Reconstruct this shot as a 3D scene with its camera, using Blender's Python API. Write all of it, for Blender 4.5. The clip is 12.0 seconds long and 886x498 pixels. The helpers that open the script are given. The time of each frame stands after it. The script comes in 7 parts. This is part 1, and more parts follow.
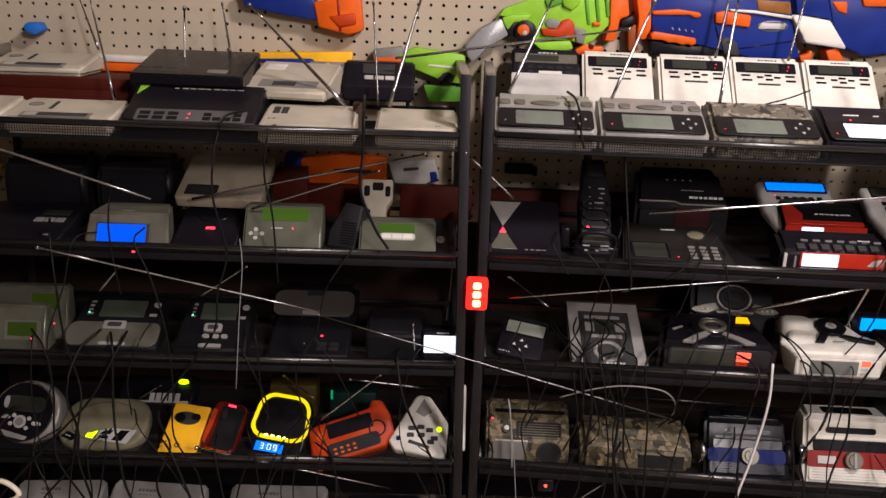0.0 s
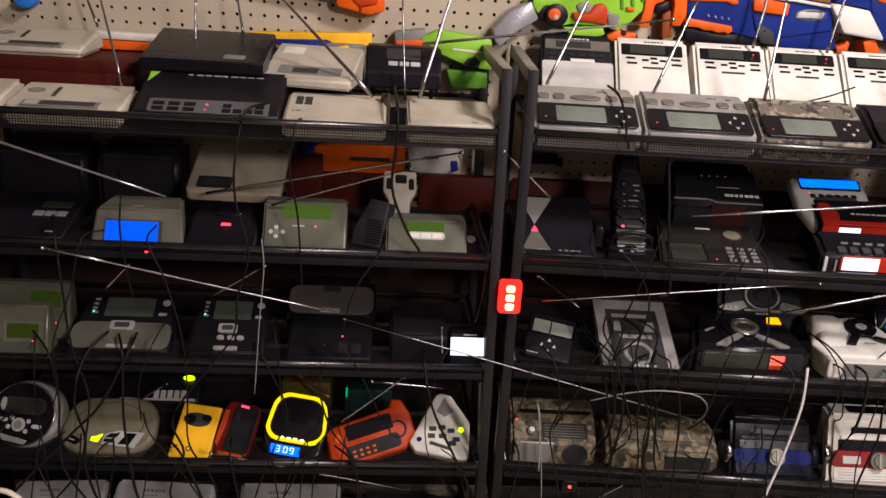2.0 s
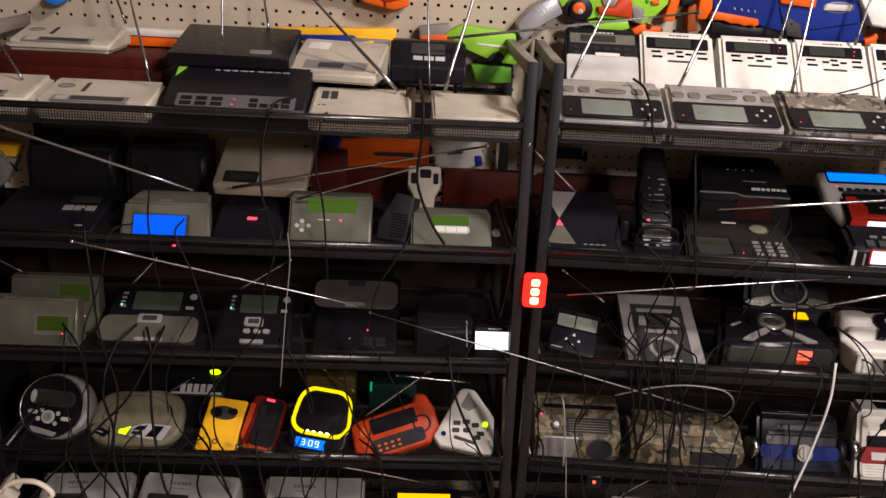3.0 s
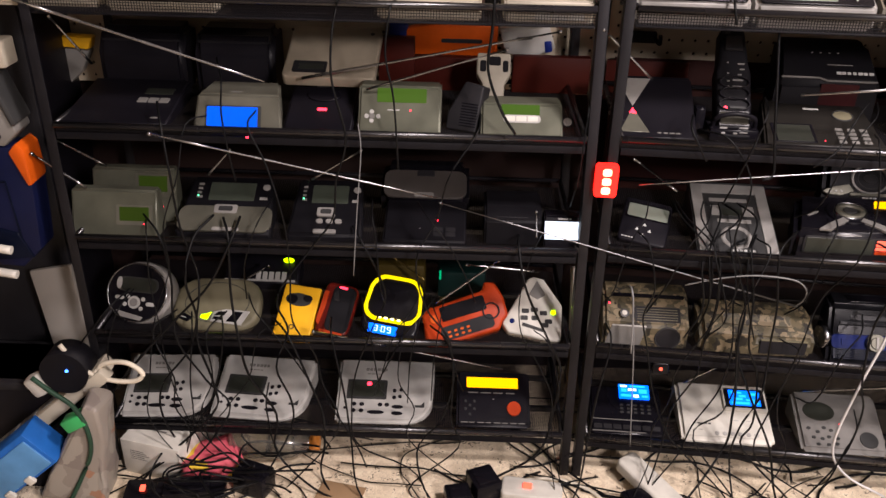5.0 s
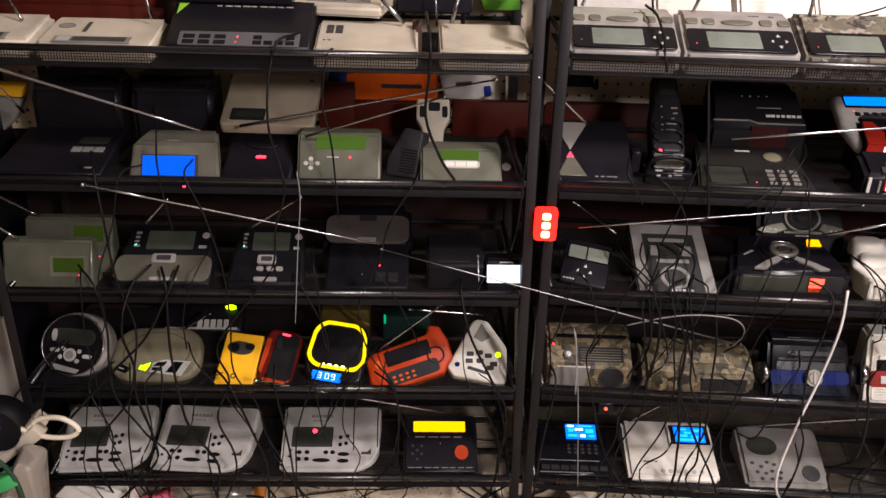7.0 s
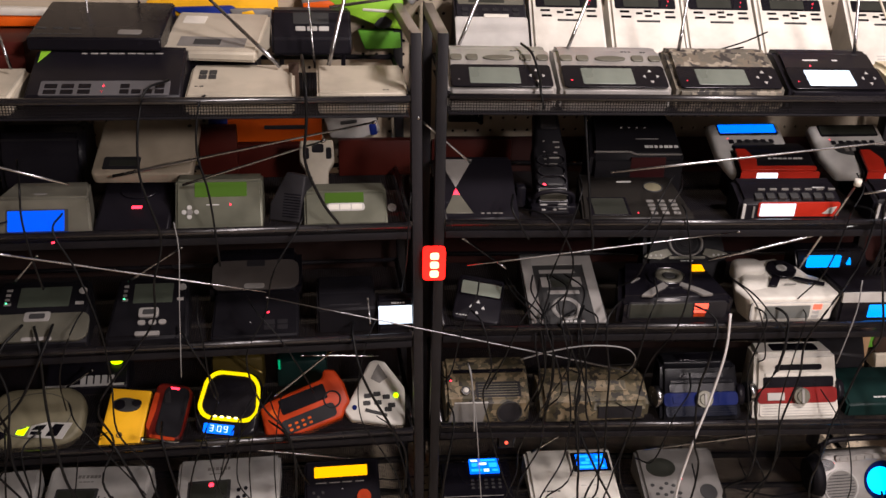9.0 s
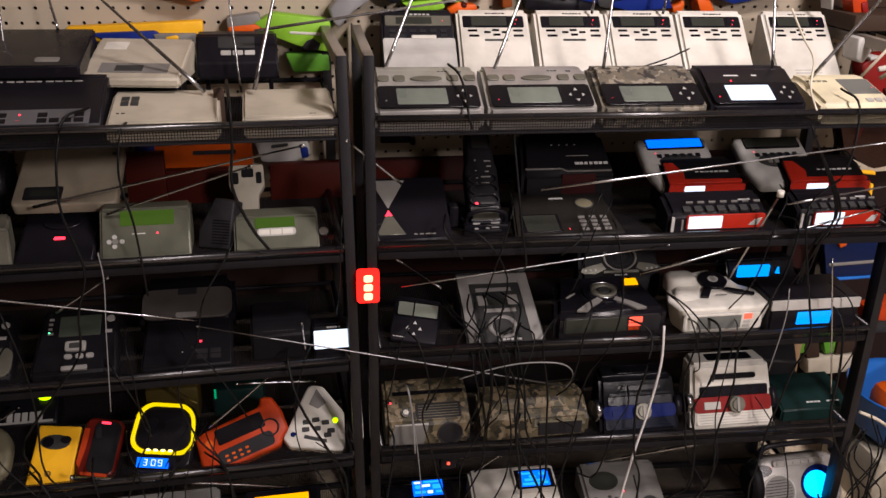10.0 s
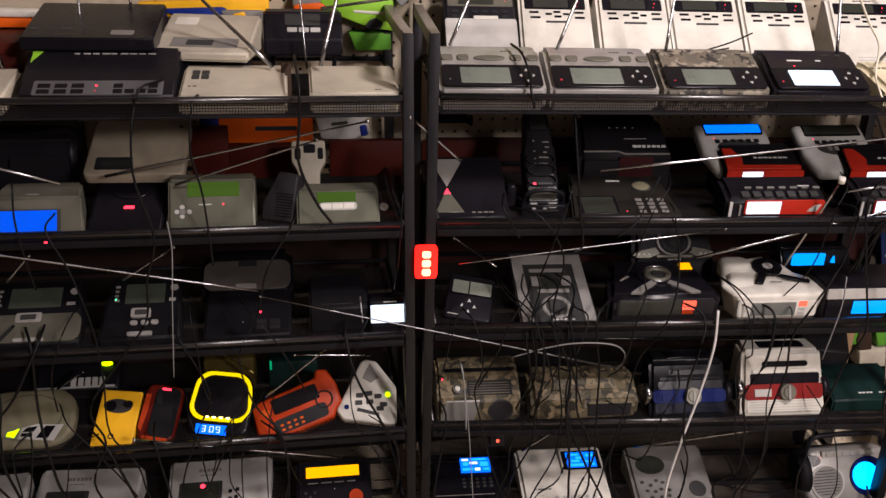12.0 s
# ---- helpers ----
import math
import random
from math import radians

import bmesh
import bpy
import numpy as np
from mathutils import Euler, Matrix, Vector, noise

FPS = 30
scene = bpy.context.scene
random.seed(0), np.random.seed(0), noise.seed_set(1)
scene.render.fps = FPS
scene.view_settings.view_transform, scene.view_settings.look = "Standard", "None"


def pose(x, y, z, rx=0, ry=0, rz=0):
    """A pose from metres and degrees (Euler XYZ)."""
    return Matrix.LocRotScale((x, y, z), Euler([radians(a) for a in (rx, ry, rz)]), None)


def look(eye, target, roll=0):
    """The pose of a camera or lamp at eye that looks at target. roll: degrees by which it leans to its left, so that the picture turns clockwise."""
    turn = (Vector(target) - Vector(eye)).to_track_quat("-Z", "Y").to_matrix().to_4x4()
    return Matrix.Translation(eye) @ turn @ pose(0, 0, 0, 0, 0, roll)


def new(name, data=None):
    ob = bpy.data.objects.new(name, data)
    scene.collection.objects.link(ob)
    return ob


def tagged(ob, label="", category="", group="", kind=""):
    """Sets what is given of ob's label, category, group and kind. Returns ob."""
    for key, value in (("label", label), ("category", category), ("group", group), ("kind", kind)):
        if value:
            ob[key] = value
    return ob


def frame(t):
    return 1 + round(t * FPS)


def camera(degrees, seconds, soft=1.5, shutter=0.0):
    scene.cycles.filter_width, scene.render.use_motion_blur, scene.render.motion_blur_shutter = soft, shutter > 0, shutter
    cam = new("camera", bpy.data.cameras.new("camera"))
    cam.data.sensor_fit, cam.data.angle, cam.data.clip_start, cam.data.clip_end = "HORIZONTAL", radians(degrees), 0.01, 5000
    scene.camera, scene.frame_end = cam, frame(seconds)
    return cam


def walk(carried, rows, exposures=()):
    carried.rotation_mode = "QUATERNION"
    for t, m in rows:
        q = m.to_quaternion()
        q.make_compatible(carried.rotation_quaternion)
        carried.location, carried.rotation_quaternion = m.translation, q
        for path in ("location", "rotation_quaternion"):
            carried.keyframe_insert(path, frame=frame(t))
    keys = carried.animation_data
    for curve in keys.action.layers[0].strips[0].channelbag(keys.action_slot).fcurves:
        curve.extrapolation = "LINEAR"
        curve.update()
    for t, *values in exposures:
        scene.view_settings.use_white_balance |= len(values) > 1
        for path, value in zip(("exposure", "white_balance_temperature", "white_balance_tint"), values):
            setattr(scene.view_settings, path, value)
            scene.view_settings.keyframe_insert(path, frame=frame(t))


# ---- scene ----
cam = camera(55.2, 12.0)
PATH = [
    (0, (-0.0834, -1.4262, 1.1742), (-0.0413, 0.2897, 0.6539), 2.2),
    (0.5, (-0.1301, -1.3419, 1.2020), (-0.0027, 0.3444, 0.6046), 3.5),
    (1, (-0.1884, -1.3222, 1.2280), (-0.0404, 0.3579, 0.6153), 3.8),
    (1.5, (-0.2054, -1.3213, 1.2298), (-0.0619, 0.3570, 0.6135), 3.8),
    (2, (-0.2126, -1.3249, 1.2298), (-0.0745, 0.3543, 0.6118), 3.7),
    (2.5, (-0.2135, -1.3249, 1.2414), (-0.1005, 0.3489, 0.6046), 3.5),
    (3, (-0.2207, -1.3303, 1.2199), (-0.1247, 0.3507, 0.6001), 3.2),
    (3.5, (-0.2323, -1.3294, 1.2244), (-0.1642, 0.3328, 0.5543), 2.5),
    (3.7, (-0.2386, -1.3258, 1.2253), (-0.1839, 0.3202, 0.5122), 2.2),
    (5.3, (-0.2404, -1.3303, 1.2271), (-0.2655, 0.2485, 0.3758), 1.4),
    (5.5, (-0.2485, -1.3213, 1.2361), (-0.2664, 0.2565, 0.3812), 1.5),
    (6, (-0.2422, -1.3204, 1.2406), (-0.2386, 0.2691, 0.4090), 1.4),
    (6.5, (-0.2278, -1.3204, 1.2423), (-0.1938, 0.2843, 0.4422), 1.6),
    (8.5, (-0.1893, -1.2944, 1.2666), (0.0126, 0.3211, 0.5131), 2.0),
    (9, (-0.1686, -1.2908, 1.2737), (0.0807, 0.3256, 0.5373), 1.8),
    (9.5, (-0.1534, -1.2908, 1.2782), (0.1722, 0.3256, 0.5714), 1.6),
    (10, (-0.1399, -1.2881, 1.2782), (0.2153, 0.3256, 0.5777), 1.5),
    (10.5, (-0.1390, -1.2908, 1.2666), (0.2395, 0.3211, 0.5759), 1.5),
    (11, (-0.1471, -1.2962, 1.2728), (0.2350, 0.3122, 0.5750), 1.5),
    (11.5, (-0.1704, -1.3051, 1.2639), (0.1453, 0.3122, 0.5552), 1.7),
    (12, (-0.1848, -1.3060, 1.2639), (0.0996, 0.3122, 0.5436), 2.0),
]
walk(cam, [(t, look(eye, target, roll)) for t, eye, target, roll in PATH], [(0, -0.02), (2.0, 0.05), (3.0, 0.1), (3.7, 0.27), (5.3, 0.44), (6.5, 0.42), (8.5, 0.1), (9.2, 0.02), (10.0, -0.2), (11.0, -0.26), (12, -0.12)])

# ---- world and light ----
world = bpy.data.worlds.new("world")
scene.world = world
world.use_nodes = True
world.node_tree.nodes["Background"].inputs[0].default_value = (1.0, 0.86, 0.7, 1)
world.node_tree.nodes["Background"].inputs[1].default_value = 0.02
scene.view_settings.exposure = 0.0


def area(name, at, target, size, watts, color):
    lamp = bpy.data.lights.new(name, "AREA")
    lamp.shape, lamp.size, lamp.energy, lamp.color = "DISK", size, watts, color
    ob = new(name, lamp)
    ob.matrix_world = look(at, target)
    return ob


area("ceiling_lamp_light", (0.9, -1.05, 2.36), (0.3, -0.1, 0.3), 0.3, 47.0, (1.0, 0.88, 0.88))
area("room_lamp_light", (1.2, -2.75, 2.05), (0.2, 0.2, 0.5), 0.4, 60.0, (1.0, 0.88, 0.88))


# ---- materials ----
def mat(name, color, rough=0.45, metal=0.0, vary=0.18, bump=0.06, scale=60.0, emit=0.0, dirt=0.14):
    m = bpy.data.materials.new(name)
    m.use_nodes = True
    n, l = m.node_tree.nodes, m.node_tree.links
    b = n["Principled BSDF"]
    b.inputs["Metallic"].default_value = metal
    b.inputs["Specular IOR Level"].default_value = 0.16 if max(color) < 0.06 else 0.18 if min(color) < 0.3 * max(color) else 0.32
    if emit:
        b.inputs["Base Color"].default_value = (*[c * 0.1 for c in color], 1)
        b.inputs["Emission Color"].default_value = (*color, 1)
        b.inputs["Emission Strength"].default_value = emit
        b.inputs["Roughness"].default_value = 0.3
        return m
    tc = n.new("ShaderNodeTexCoord")
    fine = n.new("ShaderNodeTexNoise")
    fine.inputs["Scale"].default_value, fine.inputs["Detail"].default_value = scale * 8, 3
    broad = n.new("ShaderNodeTexNoise")
    broad.inputs["Scale"].default_value, broad.inputs["Detail"].default_value = scale * 0.3, 5
    info = n.new("ShaderNodeObjectInfo")
    l.new(tc.outputs["Object"], fine.inputs["Vector"])
    l.new(tc.outputs["Object"], broad.inputs["Vector"])
    mix = n.new("ShaderNodeMix")
    mix.data_type = "RGBA"
    dark = [c * (1 - vary - dirt * 0.5) for c in color]
    mix.inputs["A"].default_value = (*dark, 1)
    mix.inputs["B"].default_value = (*color, 1)
    ramp = n.new("ShaderNodeMapRange")
    ramp.inputs["From Min"].default_value, ramp.inputs["From Max"].default_value = 0.3, 0.6
    l.new(broad.outputs["Fac"], ramp.inputs["Value"])
    l.new(ramp.outputs["Result"], mix.inputs["Factor"])
    hsv = n.new("ShaderNodeHueSaturation")
    val = n.new("ShaderNodeMapRange")
    val.inputs["To Min"].default_value, val.inputs["To Max"].default_value = 1 - vary * 0.5, 1 + vary * 0.3
    l.new(info.outputs["Random"], val.inputs["Value"])
    l.new(val.outputs["Result"], hsv.inputs["Value"])
    l.new(mix.outputs["Result"], hsv.inputs["Color"])
    l.new(hsv.outputs["Color"], b.inputs["Base Color"])
    rr = n.new("ShaderNodeMapRange")
    rr.inputs["To Min"].default_value, rr.inputs["To Max"].default_value = max(0.03, rough - 0.12), min(1, rough + 0.15)
    l.new(broad.outputs["Fac"], rr.inputs["Value"])
    l.new(rr.outputs["Result"], b.inputs["Roughness"])
    if bump:
        bp = n.new("ShaderNodeBump")
        bp.inputs["Strength"].default_value, bp.inputs["Distance"].default_value = bump, 0.002
        l.new(fine.outputs["Fac"], bp.inputs["Height"])
        l.new(bp.outputs["Normal"], b.inputs["Normal"])
    return m


def patches(name, colors, scale, rough=0.6, metric="EUCLIDEAN"):
    """Irregular patches in a few colours: camouflage prints and speckled flooring."""
    m = bpy.data.materials.new(name)
    m.use_nodes = True
    n, l = m.node_tree.nodes, m.node_tree.links
    b = n["Principled BSDF"]
    b.inputs["Roughness"].default_value = rough
    tc = n.new("ShaderNodeTexCoord")
    warp = n.new("ShaderNodeTexNoise")
    warp.inputs["Scale"].default_value, warp.inputs["Detail"].default_value = scale * 0.7, 4
    add = n.new("ShaderNodeMix")
    add.data_type = "VECTOR"
    add.inputs["Factor"].default_value = 0.04
    vor = n.new("ShaderNodeTexVoronoi")
    vor.inputs["Scale"].default_value = scale
    l.new(tc.outputs["Object"], warp.inputs["Vector"])
    l.new(tc.outputs["Object"], add.inputs["A"])
    l.new(warp.outputs["Color"], add.inputs["B"])
    l.new(add.outputs["Result"], vor.inputs["Vector"])
    sep = n.new("ShaderNodeSeparateColor")
    l.new(vor.outputs["Color"], sep.inputs["Color"])
    ramp = n.new("ShaderNodeValToRGB")
    ramp.color_ramp.interpolation = "CONSTANT"
    el = ramp.color_ramp.elements
    while len(el) < len(colors):
        el.new(0.5)
    for i, (pos, c) in enumerate(colors):
        el[i].position, el[i].color = pos, (*c, 1)
    l.new(sep.outputs["Red"], ramp.inputs["Fac"])
    l.new(ramp.outputs["Color"], b.inputs["Base Color"])
    bp = n.new("ShaderNodeBump")
    bp.inputs["Strength"].default_value, bp.inputs["Distance"].default_value = 0.1, 0.002
    l.new(warp.outputs["Fac"], bp.inputs["Height"])
    l.new(bp.outputs["Normal"], b.inputs["Normal"])
    return m


BLACK = mat("black_plastic", (0.006, 0.0054, 0.0078), 0.24, scale=40)
SATIN = mat("satin_black_plastic", (0.0075, 0.0066, 0.0095), 0.38, scale=50)
MATTE = mat("matte_black_plastic", (0.0045, 0.004, 0.0058), 0.6)
CHARCOAL = mat("charcoal_plastic", (0.017, 0.016, 0.018), 0.5)
DGREY = mat("dark_grey_plastic", (0.038, 0.038, 0.038), 0.5)
GREY = mat("grey_plastic", (0.18, 0.172, 0.16), 0.5)
LGREY = mat("light_grey_plastic", (0.42, 0.41, 0.385), 0.5)
MGREY = mat("mid_grey_plastic", (0.25, 0.24, 0.225), 0.45)
SILVER = mat("silver_painted_plastic", (0.36, 0.345, 0.325), 0.36, 0.35)
DSILVER = mat("dull_silver_plastic", (0.13, 0.125, 0.098), 0.4, 0.3)
GSILVER = mat("greenish_silver_plastic", (0.116, 0.118, 0.088), 0.36, 0.35)
TAN = mat("tan_plastic", (0.34, 0.29, 0.215), 0.5, dirt=0.16)
WHITE = mat("white_plastic", (0.62, 0.595, 0.53), 0.42)
BEIGE = mat("aged_beige_plastic", (0.46, 0.415, 0.33), 0.5, dirt=0.16)
CREAM = mat("cream_plastic", (0.72, 0.65, 0.45), 0.5)
# paler than the posts: light on the dusty top bars is in the colour
LITBAR = mat("dusty_lit_steel", (0.26, 0.225, 0.19), 0.4, 0.2, vary=0.3, scale=25, dirt=0.5)
STEEL = mat("black_coated_steel", (0.011, 0.01, 0.012), 0.24, 0.1, vary=0.3, scale=20, dirt=0.5)
STEEL.node_tree.nodes["Principled BSDF"].inputs["Specular IOR Level"].default_value = 0.6
POSTM = mat("grey_black_steel_post", (0.013, 0.012, 0.014), 0.45, 0.1, vary=0.3, scale=15, dirt=0.5)
MESHM = mat("black_wire_mesh", (0.01, 0.009, 0.011), 0.45, 0.0, bump=0)
CHROME = mat("chrome", (0.36, 0.36, 0.37), 0.24, 1.0, bump=0, dirt=0.1)
DCHROME = mat("dull_chrome", (0.2, 0.2, 0.205), 0.34, 1.0, bump=0, dirt=0.2)
CABLE = mat("black_cable_rubber", (0.004, 0.004, 0.0045), 0.45, bump=0)
GCABLE = mat("grey_cable", (0.2, 0.2, 0.2), 0.5, bump=0)
WCABLE = mat("white_cable", (0.66, 0.6, 0.48), 0.5, bump=0)
PCABLE = mat("pure_white_cord", (0.62, 0.61, 0.6), 0.4, bump=0)
GRCABLE = mat("dark_green_cord", (0.02, 0.05, 0.03), 0.5, bump=0)
LCD = mat("grey_green_lcd", (0.14, 0.16, 0.135), 0.3, bump=0)
LCDGREY = mat("grey_lcd", (0.13, 0.135, 0.125), 0.3, bump=0)
LCDDIM = mat("dim_green_grey_lcd", (0.042, 0.05, 0.038), 0.3, bump=0)
LCDDARK = mat("dark_lcd", (0.028, 0.03, 0.024), 0.36, bump=0)
PRINTM = mat("pale_print", (0.55, 0.55, 0.53), 0.5, bump=0)
INK = mat("dark_print", (0.03, 0.03, 0.035), 0.5, bump=0)
YELLOW = mat("yellow_plastic", (0.8, 0.42, 0.015), 0.45)
RED = mat("red_plastic", (0.2, 0.01, 0.009), 0.42)
ORANGE = mat("orange_plastic", (0.66, 0.1, 0.006), 0.45)
DRED = mat("dark_red_plastic", (0.1, 0.008, 0.005), 0.35)
RORANGE = mat("red_orange_plastic", (0.44, 0.042, 0.006), 0.45)
BLUE = mat("dark_blue_plastic", (0.002, 0.009, 0.085), 0.4)
NAVY = mat("blue_black_plastic", (0.004, 0.006, 0.016), 0.22)
SMOKY = mat("smoky_grey_plastic", (0.009, 0.009, 0.011), 0.2)
for m in (BLUE, NAVY, SMOKY):
    m.node_tree.nodes["Principled BSDF"].inputs["Specular IOR Level"].default_value = 0.07
TOYBLUE = mat("blue_toy_plastic", (0.008, 0.022, 0.17), 0.36)
SKY = mat("light_blue_plastic", (0.02, 0.14, 0.5), 0.4)
LIME = mat("lime_green_toy_plastic", (0.24, 0.5, 0.035), 0.45)
DLIME = mat("dark_lime_toy_plastic", (0.1, 0.3, 0.03), 0.45)
OLIVE = mat("olive_beige_plastic", (0.15, 0.135, 0.085), 0.55)
DGREEN = mat("dark_green_plastic", (0.005, 0.02, 0.018), 0.45)
MAROON = mat("maroon_card", (0.055, 0.008, 0.005), 0.5, scale=12)
MAROON.node_tree.nodes["Principled BSDF"].inputs["Specular IOR Level"].default_value = 0.1
DCARD = mat("dark_brown_wood", (0.045, 0.027, 0.018), 0.7, scale=12)
CARD = mat("brown_card", (0.38, 0.24, 0.13), 0.8, scale=15)
PEG = mat("cream_pegboard", (0.42, 0.355, 0.265), 0.6, vary=0.12, scale=5, dirt=0.2)
WALLM = mat("pale_wall_paint", (0.3, 0.27, 0.25), 0.7, scale=3)
CEILM = mat("white_ceiling_paint", (0.5, 0.47, 0.44), 0.8, scale=3)
# near-black wall colour holds the shade behind the lower shelves
SHADEWALL = mat("shade_dark_wall", (0.018, 0.009, 0.008), 0.8, scale=3)
TAPE = mat("grey_tape", (0.3, 0.3, 0.31), 0.3, 0.3, bump=0.3, scale=25)
CLEAR = mat("clear_bottle_plastic", (0.8, 0.75, 0.65), 0.1, bump=0)
CLEAR.node_tree.nodes["Principled BSDF"].inputs["Transmission Weight"].default_value = 0.9
CAMO = patches("tan_camouflage", [(0, (0.05, 0.042, 0.022)), (0.3, (0.17, 0.13, 0.075)), (0.55, (0.016, 0.013, 0.008)), (0.75, (0.095, 0.075, 0.04))], 78)
CAMODARK = patches("grey_brown_camouflage", [(0, (0.1, 0.09, 0.07)), (0.3, (0.25, 0.22, 0.17)), (0.55, (0.025, 0.022, 0.02)), (0.75, (0.13, 0.11, 0.08))], 85)
FLOORM = patches("speckled_vinyl_floor", [(0, (0.72, 0.6, 0.44)), (0.5, (0.62, 0.51, 0.37)), (0.84, (0.78, 0.67, 0.5)), (0.955, (0.13, 0.1, 0.07))], 150, 0.55)


def glow(name, color, power):
    return mat(name, color, emit=power)


G_BLUE = glow("lit_blue_screen", (0.0, 0.1, 0.95), 1.0)
G_CYAN = glow("lit_cyan_screen", (0.0, 0.27, 1.0), 1.9)
G_DEEP = glow("lit_deep_blue_screen", (0.0, 0.12, 1.0), 2.2)
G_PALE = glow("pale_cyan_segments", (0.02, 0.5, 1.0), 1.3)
G_WHITE = glow("lit_white_screen", (0.75, 0.85, 1.0), 1.6)
G_DIAL = glow("glowing_blue_dial", (0.0, 0.34, 1.0), 4.0)
G_GREEN = glow("lit_green_screen", (0.1, 0.17, 0.02), 0.13)
G_LIT = glow("brighter_green_screen", (0.13, 0.26, 0.03), 0.3)
G_AMBER = glow("lit_amber_screen", (1.0, 0.42, 0.0), 1.6)
G_ORG = glow("lit_orange_screen", (1.0, 0.09, 0.05), 2.4)
G_RED = glow("red_led", (1.0, 0.03, 0.06), 4.0)
G_BEACON = glow("red_beacon_glow", (1.0, 0.012, 0.008), 3.4)
G_CORE = glow("beacon_core", (1.0, 0.42, 0.22), 4.0)
G_YELLOW = glow("lit_yellow_ring", (1.0, 0.75, 0.0), 1.15)
G_LED = glow("white_yellow_led", (1.0, 0.85, 0.3), 4.0)
G_LIME = glow("lime_led", (0.55, 1.0, 0.0), 2.5)
G_GLED = glow("green_led", (0.1, 1.0, 0.4), 3.0)
G_BLED = glow("blue_led", (0.05, 0.2, 1.0), 6.0)


# ---- geometry helpers ----
def mesh_from(bm, name):
    me = bpy.data.meshes.new(name)
    bmesh.ops.recalc_face_normals(bm, faces=bm.faces[:])
    bm.to_mesh(me)
    bm.free()
    return me


def part(name, bm, material, parent, label=""):
    ob = new(name, mesh_from(bm, name))
    ob.data.materials.append(material)
    ob.parent = parent
    return tagged(ob, label) if label else ob


def thing(name, m, label, category, group="", kind=""):
    ob = new(name)
    ob.empty_display_size = 0.05
    ob.matrix_world = m
    return tagged(ob, label, category, group, kind)


def smooth(bm, angle=0.7):
    for f in bm.faces:
        f.smooth = True
    for e in bm.edges:
        e.smooth = not (len(e.link_faces) == 2 and e.calc_face_angle(0) > angle)


def prism(outline, d0, d1, bevel=0.002, segs=2, m=None):
    """A polygon in x, y drawn out from z = d0 to z = d1, its rims rounded."""
    bm = bmesh.new()
    vs = [bm.verts.new((x, y, d0)) for x, y in outline]
    f = bm.faces.new(vs)
    r = bmesh.ops.extrude_face_region(bm, geom=[f])
    bmesh.ops.translate(bm, verts=[v for v in r["geom"] if isinstance(v, bmesh.types.BMVert)], vec=(0, 0, d1 - d0))
    bmesh.ops.recalc_face_normals(bm, faces=bm.faces[:])
    if bevel:
        es = [e for e in bm.edges if e.calc_face_angle(0) > 0.5]
        bmesh.ops.bevel(bm, geom=es, offset=bevel, segments=segs, affect="EDGES", profile=0.5, clamp_overlap=True)
    smooth(bm)
    if m is not None:
        bmesh.ops.transform(bm, matrix=m, verts=bm.verts[:])
    return bm


def rounded(x0, y0, x1, y1, r=0.0, n=4):
    r = min(r, abs(x1 - x0) / 2.02, abs(y1 - y0) / 2.02)
    if r <= 0:
        return [(x0, y0), (x1, y0), (x1, y1), (x0, y1)]
    pts = []
    for cx, cy, a in ((x1 - r, y0 + r, -90), (x1 - r, y1 - r, 0), (x0 + r, y1 - r, 90), (x0 + r, y0 + r, 180)):
        for i in range(n + 1):
            t = radians(a + 90 * i / n)
            pts.append((cx + r * math.cos(t), cy + r * math.sin(t)))
    return pts


def oval(cx, cy, rx, ry, n=20):
    return [(cx + rx * math.cos(2 * math.pi * i / n), cy + ry * math.sin(2 * math.pi * i / n)) for i in range(n)]


def box(x0, y0, z0, x1, y1, z1, bevel=0.002, m=None):
    bm = prism([(x0, y0), (x1, y0), (x1, y1), (x0, y1)], z0, z1, bevel)
    if m is not None:
        bmesh.ops.transform(bm, matrix=m, verts=bm.verts[:])
    return bm


def curve_points(pts, steps=6):
    """A smooth line through points."""
    p = [Vector(q) for q in pts]
    if len(p) == 2:
        return p
    p = [p[0] * 2 - p[1]] + p + [p[-1] * 2 - p[-2]]
    out = []
    for i in range(1, len(p) - 2):
        for k in range(steps):
            t = k / steps
            a, b, c, d = p[i - 1 : i + 3]
            out.append(0.5 * (2 * b + (c - a) * t + (2 * a - 5 * b + 4 * c - d) * t * t + (3 * b - a - 3 * c + d) * t ** 3))
    return out + [p[-2]]


def tube(pts, radii, n=6, steps=6):
    """A round tube along points; radii: one, or one for each end."""
    c = curve_points(pts, steps)
    r0, r1 = radii if isinstance(radii, tuple) else (radii, radii)
    bm, rings = bmesh.new(), []
    up = Vector((0, 0, 1))
    for i, q in enumerate(c):
        d = (c[min(i + 1, len(c) - 1)] - c[max(i - 1, 0)]).normalized()
        a = d.cross(up if abs(d.z) < 0.9 else Vector((1, 0, 0))).normalized()
        b = d.cross(a)
        r = r0 + (r1 - r0) * i / (len(c) - 1)
        rings.append([bm.verts.new(q + (a * math.cos(2 * math.pi * k / n) + b * math.sin(2 * math.pi * k / n)) * r) for k in range(n)])
    for p, q in zip(rings, rings[1:]):
        for k in range(n):
            bm.faces.new((p[k], p[(k + 1) % n], q[(k + 1) % n], q[k]))
    bm.faces.new(rings[0]), bm.faces.new(rings[-1][::-1])
    for f in bm.faces:
        f.smooth = len(f.verts) == 4
    return bm


